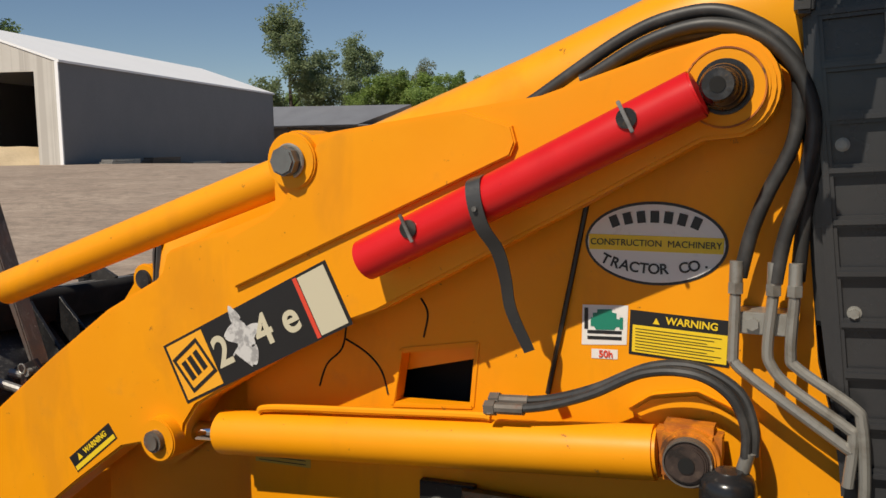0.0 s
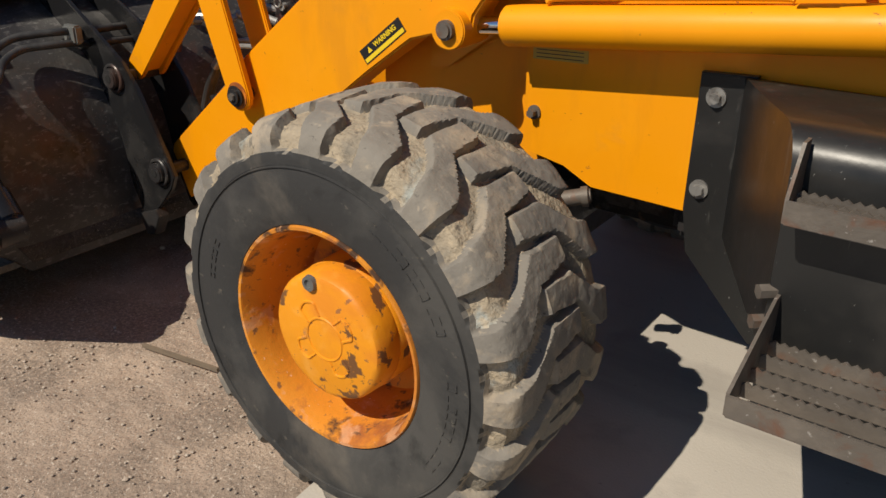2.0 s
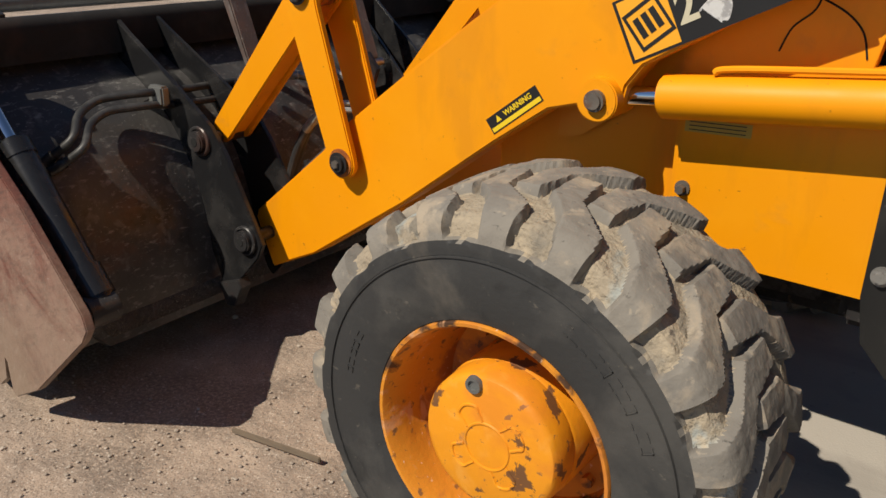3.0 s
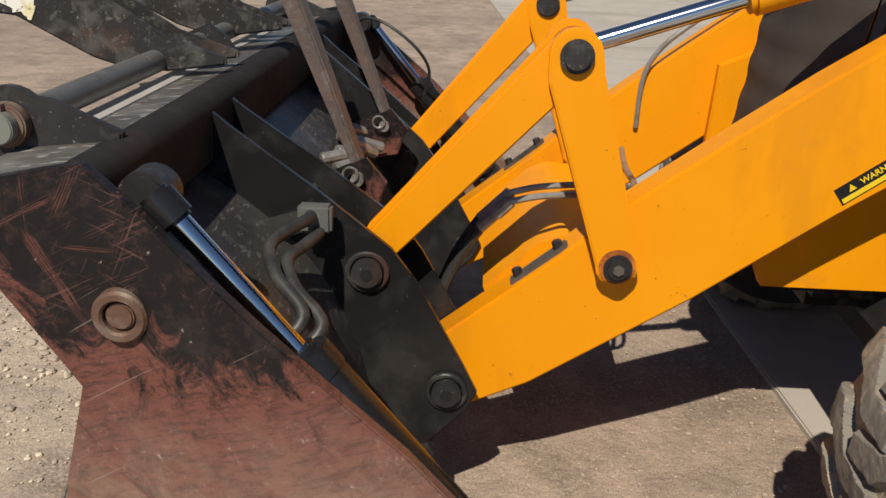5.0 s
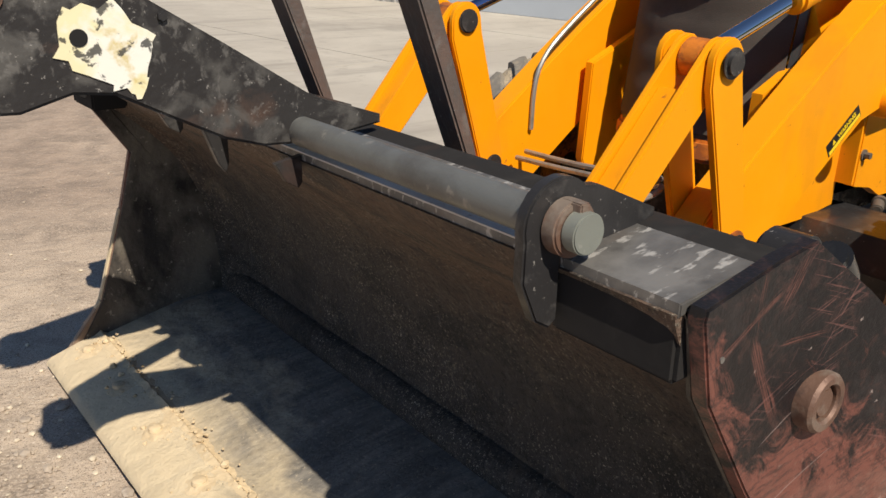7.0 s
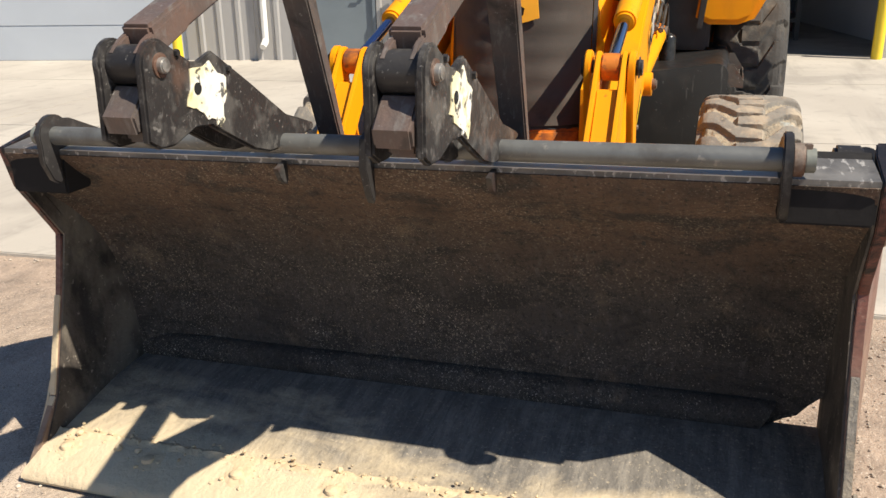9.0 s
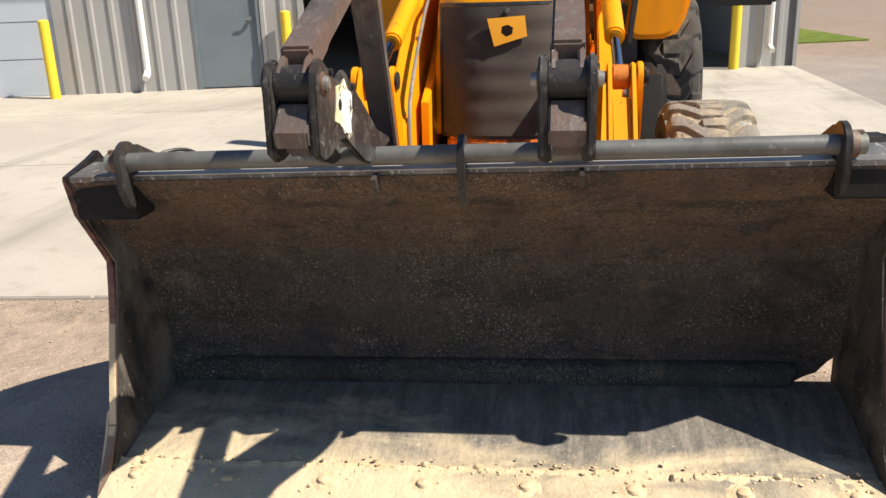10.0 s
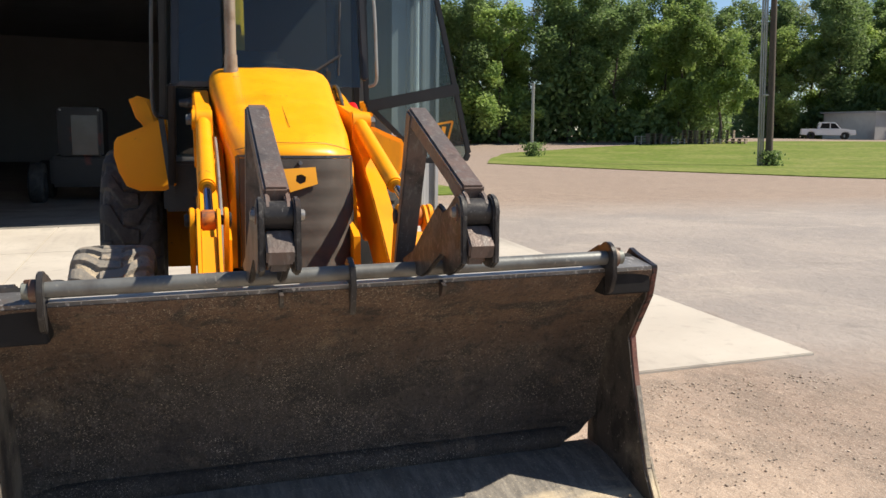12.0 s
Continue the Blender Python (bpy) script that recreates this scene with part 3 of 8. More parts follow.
def dirt_material():
    """Compacted dirt, with a grey rolled-stone yard to the side and grit at two scales."""
    m = surface("yard_dirt", (0.27, 0.215, 0.165), (), 0.95, 0, 0.0)
    nt = m.node_tree
    bs = nt.nodes["Principled BSDF"]
    vec = coords(nt)
    a = noise_fac(nt, vec, 0.5, 6.0, 0.6, 0.6)
    b = noise_fac(nt, vec, 7.0, 6.0, 0.65)
    c = noise_fac(nt, vec, 45.0, 8.0, 0.8)
    d = noise_fac(nt, vec, 190.0, 3.0, 0.6)
    col = mix(nt, ramp(nt, a, 0.35, 0.65, 0.9), (0.32, 0.240, 0.182), (0.47, 0.368, 0.284))
    col = mix(nt, ramp(nt, b, 0.45, 0.7, 0.6), col, (0.19, 0.150, 0.12))
    # grey stone yard: a stretch of the plan, x beyond the slab's front and y past its side
    sep = nt.nodes.new("ShaderNodeSeparateXYZ")
    nt.links.new(vec, sep.inputs[0])
    wob = nd(nt, "ShaderNodeMath")
    wob.operation = "MULTIPLY_ADD"
    wob.inputs[1].default_value, wob.inputs[2].default_value = 1.6, -0.8
    nt.links.new(noise_fac(nt, vec, 0.7, 4.0), wob.inputs[0])
    ysum = nd(nt, "ShaderNodeMath")
    ysum.operation = "ADD"
    nt.links.new(sep.outputs[1], ysum.inputs[0])
    nt.links.new(wob.outputs[0], ysum.inputs[1])
    xsum = nd(nt, "ShaderNodeMath")
    xsum.operation = "ADD"
    nt.links.new(sep.outputs[0], xsum.inputs[0])
    nt.links.new(wob.outputs[0], xsum.inputs[1])
    fy = ramp(nt, ysum.outputs[0], -3.0, -3.6)
    fx = ramp(nt, xsum.outputs[0], -0.9, 0.5)
    fx2 = ramp(nt, xsum.outputs[0], 13.0, 9.0)
    pr = nd(nt, "ShaderNodeMath")
    pr.operation = "MULTIPLY"
    nt.links.new(fy, pr.inputs[0])
    nt.links.new(fx, pr.inputs[1])
    pr2 = nd(nt, "ShaderNodeMath")
    pr2.operation = "MULTIPLY"
    nt.links.new(pr.outputs[0], pr2.inputs[0])
    nt.links.new(fx2, pr2.inputs[1])
    redder = ramp(nt, ysum.outputs[0], -1.9, -2.8, 0.8)
    col = mix(nt, redder, col, mix(nt, ramp(nt, b, 0.42, 0.66), (0.190, 0.139, 0.108), (0.275, 0.207, 0.163)))
    spill = nd(nt, "ShaderNodeVectorMath")
    spill.operation = "DISTANCE"
    spill.inputs[1].default_value = (-3.0, 1.1, 0.0)
    nt.links.new(vec, spill.inputs[0])
    sp = nd(nt, "ShaderNodeMath")
    sp.operation = "ADD"
    nt.links.new(spill.outputs["Value"], sp.inputs[0])
    nt.links.new(wob.outputs[0], sp.inputs[1])
    col = mix(nt, ramp(nt, sp.outputs[0], 2.6, 0.9, 0.75), col, (0.53, 0.435, 0.34))
    col = mix(nt, ramp(nt, c, 0.54, 0.68, 0.45), col, (0.50, 0.425, 0.345))
    grit = ramp(nt, noise_fac(nt, vec, 2.6, 5.0, 0.65, 0.4), 0.46, 0.60)
    col = mix(nt, times(nt, ramp(nt, noise_fac(nt, vec, 95.0, 4.0, 0.75), 0.44, 0.54, 0.75), grit), col, (0.165, 0.130, 0.102))
    col = mix(nt, ramp(nt, d, 0.34, 0.46, 1.0), (0.15, 0.118, 0.092), col)
    col = mix(nt, ramp(nt, noise_fac(nt, vec, 120.0, 2.0, 0.6), 0.64, 0.68, 0.7), col, (0.62, 0.54, 0.45))
    grey = mix(nt, ramp(nt, a, 0.4, 0.65, 0.9), (0.235, 0.214, 0.200), (0.310, 0.274, 0.246))
    grey = mix(nt, ramp(nt, noise_fac(nt, coords(nt, (1.0, 0.5, 1)), 1.6, 6.0, 0.7, 0.5), 0.54, 0.66, 0.6), grey, (0.355, 0.318, 0.278))
    grey = mix(nt, ramp(nt, noise_fac(nt, vec, 0.9, 6.0, 0.7, 0.8), 0.60, 0.68, 0.6), grey, (0.185, 0.168, 0.155))
    col = mix(nt, times(nt, pr2.outputs[0], ramp(nt, d, 0.2, 0.3, 0.88)), col, grey)
    nt.links.new(col, bs.inputs["Base Color"])
    bp = nd(nt, "ShaderNodeBump", Strength=0.5, Distance=0.006)
    nt.links.new(c, bp.inputs["Height"])
    bp2 = nd(nt, "ShaderNodeBump", Strength=0.6, Distance=0.05)
    nt.links.new(b, bp2.inputs["Height"])
    nt.links.new(bp2.outputs[0], bp.inputs["Normal"])
    nt.links.new(bp.outputs[0], bs.inputs["Normal"])
    return m


dirt = dirt_material()
concrete = surface("concrete", (0.395, 0.360, 0.313), [((0.470, 0.434, 0.378), 0.6, 0.42, 0.62, 0.85), ((0.25, 0.228, 0.20), 1.1, 0.54, 0.68, 0.6, (0.25, 2.2, 1)), ((0.30, 0.272, 0.24), 5.0, 0.56, 0.68, 0.5), ((0.20, 0.182, 0.162), 0.35, 0.58, 0.66, 0.4), ((0.20, 0.182, 0.165), 40.0, 0.66, 0.72, 0.6)], 0.88, 0, 0.3, 120)
chip_mat = surface("pale_chips", (0.62, 0.54, 0.42), [((0.45, 0.38, 0.29), 25.0, 0.46, 0.60, 0.8)], 0.95, 0, 0.3, 90)
stone_mat = surface("pale_stones", (0.42, 0.35, 0.28), [((0.29, 0.24, 0.195), 9.0, 0.42, 0.60, 0.9), ((0.55, 0.48, 0.40), 23.0, 0.55, 0.68, 0.8)], 0.95, 0, 0.3, 90)

# ---------------------------------------------------------------- mesh helpers


def part(name, bm, material, parent=None, label="", angle=35.0):
    me = bpy.data.meshes.new(name)
    bmesh.ops.recalc_face_normals(bm, faces=bm.faces)
    bm.to_mesh(me)
    bm.free()
    me.materials.append(material)
    for p in me.polygons:
        p.use_smooth = True
    me.set_sharp_from_angle(angle=radians(angle))
    ob = new(name, me)
    if parent:
        ob.parent = parent
    if label:
        ob["label"] = label
    return ob


def thing(name, label, category, at=(0, 0, 0), group="", kind=""):
    ob = new(name)
    ob.location = at
    return tagged(ob, label, category, group, kind)


def setting(name, bm, material, label, category=""):
    return tagged(part(name, bm, material), label, category or name.split("_")[0], kind="structure")


def join(bm, tmp):
    me = bpy.data.meshes.new("tmp")
    tmp.to_mesh(me)
    tmp.free()
    bm.from_mesh(me)
    bpy.data.meshes.remove(me)
    return bm


def prism(pts, y0, y1, bevel=0.0, bm=None):
    """A plate: the outline pts (x, z) from y0 to y1."""
    t = bmesh.new()
    a = [t.verts.new((x, y0, z)) for x, z in pts]
    b = [t.verts.new((x, y1, z)) for x, z in pts]
    n = len(pts)
    t.faces.new(a)
    t.faces.new(b[::-1])
    for i in range(n):
        t.faces.new((a[i], b[i], b[(i + 1) % n], a[(i + 1) % n]))
    bmesh.ops.recalc_face_normals(t, faces=t.faces)
    if bevel:
        rim = [e for e in t.edges if (e.verts[0].co.y - e.verts[1].co.y) ** 2 < 1e-10]
        bmesh.ops.bevel(t, geom=rim, offset=bevel, segments=2, affect="EDGES", clamp_overlap=True)
    return join(bm, t) if bm else t


def slab(pts, z0, z1, bevel=0.0, bm=None):
    """The same lying flat: the outline pts (x, y) from z0 to z1."""
    t = prism(pts, z0, z1, bevel)
    t.transform(Matrix(((1, 0, 0, 0), (0, 0, 1, 0), (0, 1, 0, 0), (0, 0, 0, 1))))
    return join(bm, t) if bm else t


def box(x0, x1, y0, y1, z0, z1, bevel=0.0, bm=None, m=None):
    t = bmesh.new()
    bmesh.ops.create_cube(t, size=1.0)
    t.transform(Matrix.LocRotScale(((x0 + x1) / 2, (y0 + y1) / 2, (z0 + z1) / 2), None, (x1 - x0, y1 - y0, z1 - z0)))
    if bevel:
        bmesh.ops.bevel(t, geom=t.edges[:], offset=bevel, segments=2, affect="EDGES", clamp_overlap=True)
    if m:
        t.transform(m)
    return join(bm, t) if bm else t


def rod(p, q, r, r2=None, seg=20, bm=None, bevel=0.0):
    """A round bar from p to q."""
    p, q = Vector(p), Vector(q)
    t = bmesh.new()
    bmesh.ops.create_cone(t, cap_ends=True, segments=seg, radius1=r, radius2=r if r2 is None else r2, depth=(q - p).length)
    if bevel:
        rim = [e for e in t.edges if abs(e.verts[0].co.z - e.verts[1].co.z) < 1e-6]
        bmesh.ops.bevel(t, geom=rim, offset=bevel, segments=2, affect="EDGES", clamp_overlap=True)
    t.transform(Matrix.Translation((p + q) / 2) @ (q - p).to_track_quat("Z", "Y").to_matrix().to_4x4())
    return join(bm, t) if bm else t


def bar(p, q, wide, thick, side=(0, 1, 0), bevel=0.003, wide2=None, thick2=None, bm=None):
    """A flat bar from p to q; wide along side, thick across; it may taper."""
    p, q, side = Vector(p), Vector(q), Vector(side).normalized()
    along = (q - p).normalized()
    up = along.cross(side).normalized()
    t = bmesh.new()
    rings = []
    for c, w, h in ((p, wide, thick), (q, wide2 or wide, thick2 or thick)):
        rings.append([t.verts.new(c + side * w * a / 2 + up * h * b / 2) for a, b in ((-1, -1), (1, -1), (1, 1), (-1, 1))])
    t.faces.new(rings[0])
    t.faces.new(rings[1][::-1])
    for i in range(4):
        t.faces.new((rings[0][i], rings[1][i], rings[1][(i + 1) % 4], rings[0][(i + 1) % 4]))
    bmesh.ops.recalc_face_normals(t, faces=t.faces)
    if bevel:
        bmesh.ops.bevel(t, geom=t.edges[:], offset=bevel, segments=2, affect="EDGES", clamp_overlap=True)
    return join(bm, t) if bm else t


def smooth_path(pts, steps=8):
    pts = [Vector(p) for p in pts]
    out = []
    for i in range(len(pts) - 1):
        a, b, c, d = pts[max(i - 1, 0)], pts[i], pts[i + 1], pts[min(i + 2, len(pts) - 1)]
        for k in range(steps):
            u = k / steps
            out.append(0.5 * (2 * b + (c - a) * u + (2 * a - 5 * b + 4 * c - d) * u * u + (3 * b - a - 3 * c + d) * u ** 3))
    return out + [pts[-1]]


def hose(pts, r, seg=10, steps=8, bm=None):
    """A round hose along a smooth path."""
    path = smooth_path(pts, steps)
    t = bmesh.new()
    rings, ref = [], Vector((0.31, 0.77, 0.55))
    for i, p in enumerate(path):
        d = (path[min(i + 1, len(path) - 1)] - path[max(i - 1, 0)]).normalized()
        ref = (ref - d * ref.dot(d)).normalized()
        e = d.cross(ref)
        rings.append([t.verts.new(p + (ref * math.cos(a) + e * math.sin(a)) * r) for a in (2 * math.pi * k / seg for k in range(seg))])
    for a, b in zip(rings, rings[1:]):
        for k in range(seg):
            t.faces.new((a[k], a[(k + 1) % seg], b[(k + 1) % seg], b[k]))
    t.faces.new(rings[0])
    t.faces.new(rings[-1])
    return join(bm, t) if bm else t


def lathe(profile, centre, seg=64, closed=True, bm=None):
    """profile: (radius, y) turned round an axle along y through centre."""
    t = bmesh.new()
    cx, cy, cz = centre
    rings = []
    for k in range(seg):
        a = 2 * math.pi * k / seg
        rings.append([t.verts.new((cx + r * math.cos(a), cy + y, cz + r * math.sin(a))) for r, y in profile])
    n = len(profile)
    for k in range(seg):
        a, b = rings[k], rings[(k + 1) % seg]
        for i in range(n if closed else n - 1):
            j = (i + 1) % n
            t.faces.new((a[i], a[j], b[j], b[i]))
    bmesh.ops.remove_doubles(t, verts=t.verts, dist=1e-5)
    return join(bm, t) if bm else t


def arc(cx, cz, r, a0, a1, n=8):
    return [(cx + r * math.cos(radians(a0 + (a1 - a0) * k / n)), cz + r * math.sin(radians(a0 + (a1 - a0) * k / n))) for k in range(n + 1)]


def writing(words, size, m, depth=0.0006, bold=False):
    """A bmesh of words in the built-in font, from its middle, lying in the plane of m."""
    cu = bpy.data.curves.new("words", "FONT")
    cu.body, cu.size, cu.align_x, cu.align_y, cu.extrude = words, size, "CENTER", "CENTER", depth
    if bold:
        cu.offset = size * 0.022
    ob = bpy.data.objects.new("words", cu)
    me = bpy.data.meshes.new_from_object(ob)
    t = bmesh.new()
    t.from_mesh(me)
    t.transform(m)
    bpy.data.objects.remove(ob)
    bpy.data.meshes.remove(me)
    bpy.data.curves.remove(cu)
    return t


def on_side(x, y, z, tilt):
    """A frame on a plate that faces -y: its x along the plate, leaning up by tilt degrees."""
    return Matrix.Translation((x, y, z)) @ Matrix.Rotation(radians(-tilt), 4, "Y") @ Matrix.Rotation(radians(90), 4, "X")

# ---------------------------------------------------------------- ground


def rise(x, y):
    """The yard climbs a little towards the far shed and towards the wood across the road."""
    d = (-0.75 * (x + 2) + 0.66 * (y + 2))
    u = min(max((d - 14) / 26, 0), 1)
    v = min(max((0.45 * x - 0.89 * y - 38) / 36, 0), 1)
    w = min(max((y - 30) / 26, 0), 1) * min(max((8 - x) / 20, 0), 1)
    return 0.85 * u * u * (3 - 2 * u) * (1 - w * w * (3 - 2 * w)) + 0.85 * v * v * (3 - 2 * v)


def ground_mesh():
    bm = bmesh.new()
    marks = [-900, -500, -260, -140, -110, -90, -77, -65, -57, -50, -46, -42, -38, -35, -32, -29, -26, -24, -21, -19, -17, -15, -13, -11, -8, -6, -5, -4, -3, -2, -1, 0, 1, 2, 3, 4, 5, 6, 8, 11, 15, 19, 21, 24, 26, 29, 32, 35, 38, 42, 46, 50, 57, 65, 77, 90, 110, 140, 260, 500, 900]
    rows = [[bm.verts.new((x, y, -0.022 + rise(x, y) + (0.006 * noise.noise((x, y, 0)) if abs(x) < 9 and abs(y) < 9 else 0))) for x in marks] for y in marks]
    for a, b in zip(rows, rows[1:]):
        for i in range(len(marks) - 1):
            bm.faces.new((a[i], a[i + 1], b[i + 1], b[i]))
    return bm


setting("ground", ground_mesh(), dirt, "brown compacted dirt and gravel yard", "ground")

# concrete apron, cast in bays with open joints
SLAB = [(0.19, -3.69), (-1.20, 13.5), (7.2, 14.6), (10.6, -3.80)]


def slab_at(u, v):
    a = Vector(SLAB[0]).lerp(Vector(SLAB[1]), v)
    b = Vector(SLAB[3]).lerp(Vector(SLAB[2]), v)
    return a.lerp(b, u)


apron = thing("pavement", "pale concrete apron cast in bays, dusty at its edge", "pavement", kind="structure")
cuts_u, cuts_v = (0, 0.36, 0.70, 1), (0, 0.34, 0.56, 0.78, 1)
for iu in range(3):
    for iv in range(4):
        quad = [slab_at(cuts_u[iu + a], cuts_v[iv + b]) for a, b in ((0, 0), (0, 1), (1, 1), (1, 0))]
        mid = sum(quad, Vector((0, 0))) / 4
        pts = [q + (mid - q).normalized() * 0.006 for q in quad]
        part("concrete_bay", slab([(p.x, p.y) for p in pts], -0.12, 0.0, 0.006), concrete, apron)

# grass island and verge
island = [(32.3, -12.6), (26.5, -16.2), (22.3, -19.6), (19.2, -22.6), (15, -30), (14, -45), (30, -78), (50, -66), (58, -40), (51, -22.5), (41, -16.2)]
ring = [Vector((p.x, p.y)) for p in smooth_path([(x, y, 0) for x, y in island + island[:1]], 6)[:-1]]
lawn = slab([(p.x, p.y) for p in ring], -0.05, 0.015, 0.0)
for k in range(14):
    bmesh.ops.bisect_plane(lawn, geom=lawn.verts[:] + lawn.edges[:] + lawn.faces[:], plane_co=Vector((0.45, -0.89, 0)) * (38 + 3 * k), plane_no=(0.45, -0.89, 0))
for v in lawn.verts:
    v.co.z += rise(v.co.x, v.co.y)
setting("grass_island", lawn, grass_mat, "mown green grass island beside the gravel road", "grass")
setting("grass_verge", slab([(14.2, -3.4), (15.0, -6.4), (19.0, -6.0), (24, -4.0), (20, -2.0)], -0.05, 0.012), grass_mat, "thin patch of green grass behind the shop", "grass")

# ---------------------------------------------------------------- shop building
shop = thing("shop_building", "grey corrugated steel workshop with open and closed doors", "building", kind="structure")
ANG = math.atan2(2.33, 11.35)
SHOP = Matrix.Translation((9.525, 0, 0)) @ Matrix.Rotation(ANG, 4, "Z")  # wall plane: local y along the wall, local x inwards


def shop_box(x0, x1, y0, y1, z0, z1, bevel=0.0, bm=None):
    return box(x0, x1, y0, y1, z0, z1, bevel, bm, SHOP)


def corrugated(y0, y1, z0, z1, pitch=0.305):
    """Ribbed steel sheet, ribs 3 cm proud."""
    bm = bmesh.new()
    prof = []
    y = y0
    while y < y1 - 0.01:
        for dy, dx in ((0.0, 0.0), (0.20, 0.0), (0.225, -0.03), (0.28, -0.03), (0.305, 0.0)):
            if y + dy <= y1:
                prof.append((dx, y + dy))
        y += pitch
    prof.append((0.0, y1))
    lo = [bm.verts.new((dx, yy, z0)) for dx, yy in prof]
    hi = [bm.verts.new((dx, yy, z1)) for dx, yy in prof]
    for i in range(len(prof) - 1):
        bm.faces.new((lo[i], lo[i + 1], hi[i + 1], hi[i]))
    back = [bm.verts.new((0.12, yy, z)) for yy, z in ((y0, z0), (y1, z0), (y1, z1), (y0, z1))]
    bm.faces.new(back)
    bm.faces.new((lo[0], hi[0], back[3], back[0]))
    bm.faces.new((lo[-1], back[1], back[2], hi[-1]))
    bm.transform(SHOP)
    return bm


EAVE = 5.2
for y0, y1, z0, z1 in ((-3.86, -3.05, 0.0, EAVE), (-3.05, 3.82, 4.35, EAVE), (3.82, 4.42, 0, EAVE), (4.42, 5.42, 2.16, EAVE), (5.42, 7.45, 0, EAVE), (7.45, 11.6, 4.35, EAVE), (11.6, 16, 0, EAVE)):
    part("wall", corrugated(y0, y1, z0, z1), steel_siding, shop, "pale ribbed steel siding")
door = part("door", shop_box(0.03, 0.08, 4.47, 5.37, 0.02, 2.13, 0.004), door_grey, shop, "plain grey steel door, shut")
part("frame", shop_box(-0.02, 0.10, 4.42, 4.47, 0, 2.16), door_grey, shop)
part("frame", shop_box(-0.02, 0.10, 5.37, 5.42, 0, 2.16), door_grey, shop)
part("head_trim", shop_box(-0.04, 0.06, 4.38, 5.46, 2.13, 2.18), steel_siding, shop)
hb = rod(SHOP @ Vector((-0.03, 4.56, 1.02)), SHOP @ Vector((0.03, 4.56, 1.02)), 0.03)
bar(SHOP @ Vector((-0.045, 4.56, 1.02)), SHOP @ Vector((-0.045, 4.68, 1.02)), 0.02, 0.02, (0, 0, 1), bm=hb)
part("door_handle", hb, bright_steel, door, "dull metal lever handle")
part("corner_trim", shop_box(-0.05, 0.12, -3.90, -3.84, 0, EAVE), steel_siding, shop)
part("jamb", shop_box(-0.04, 0.14, -3.07, -2.97, 0, 4.35), steel_siding, shop, "pale jamb trim of the open bay")
part("jamb", shop_box(-0.04, 0.14, 3.76, 3.84, 0, 4.35), steel_siding, shop, "pale jamb trim of the open bay")
od = bmesh.new()
for k in range(8):
    shop_box(0.04, 0.09, 7.45, 11.6, k * 0.545, k * 0.545 + 0.54, 0.008, od)
part("overhead_door", od, roll_door, shop, "pale blue-grey sectional overhead door, shut")
part("side_wall", shop_box(0.0, 26, -3.86, -3.74, 0, EAVE), steel_siding, shop)
part("lining", shop_box(0.15, 26, -3.735, -3.70, 0, EAVE), inner_wall, shop, "dim inner wall")
part("lining", shop_box(0.13, 0.16, 3.9, 15.8, 0, EAVE), inner_wall, shop, "dim inner wall")
part("side_wall", shop_box(0.0, 26, 15.9, 16, 0, EAVE), inner_wall, shop)
part("back_wall", shop_box(25.9, 26, -3.74, 15.9, 0, EAVE), inner_wall, shop)
part("ceiling_lining", shop_box(0.15, 25.9, -3.70, 15.9, EAVE - 0.06, EAVE - 0.01), inner_wall, shop)
part("roof", shop_box(-1.34, 26.3, -4.6, 16.3, EAVE, EAVE + 0.14, 0.02), grey_roof, shop)
part("inner_floor", shop_box(0.3, 25.9, -3.70, 15.9, -0.1, 0.004), shop_floor, shop, "oily concrete floor")
dsp = bmesh.new()
join(dsp, hose([SHOP @ Vector(p) for p in ((-0.09, 6.15, 5.15), (-0.09, 6.15, 4), (-0.09, 6.15, 2), (-0.09, 6.15, 0.42), (-0.12, 6.15, 0.30), (-0.25, 6.15, 0.22))], 0.05, 8, 4))
part("downspout", dsp, white_decal, shop, "pale square downspout")
dsp = hose([SHOP @ Vector(p) for p in ((-0.09, -3.42, 5.15), (-0.09, -3.42, 2), (-0.09, -3.42, 0.42), (-0.12, -3.42, 0.32), (-0.22, -3.42, 0.26))], 0.05, 8, 4)
part("downspout", dsp, white_decal, shop, "pale square downspout")


def bollard(x, y):
    ob = thing("bollard", "yellow painted steel bollard beside the shop door", "bollard", (x, y, 0), "shop bollards")
    bm = rod((0, 0, 0), (0, 0, 1.10), 0.075, seg=24)
    t = bmesh.new()
    bmesh.ops.create_uvsphere(t, u_segments=24, v_segments=8, radius=0.075)
    t.transform(Matrix.Translation((0, 0, 1.10)) @ Matrix.Diagonal((1, 1, 0.35, 1)))
    join(bm, t)
    part("post", bm, bollard_paint, ob)
    return ob


b0 = bollard(8.55, 3.90)
for x, y in ((7.62, 7.20), (9.93, -2.82)):
    copy_thing(b0, Matrix.Translation((x, y, 0)))

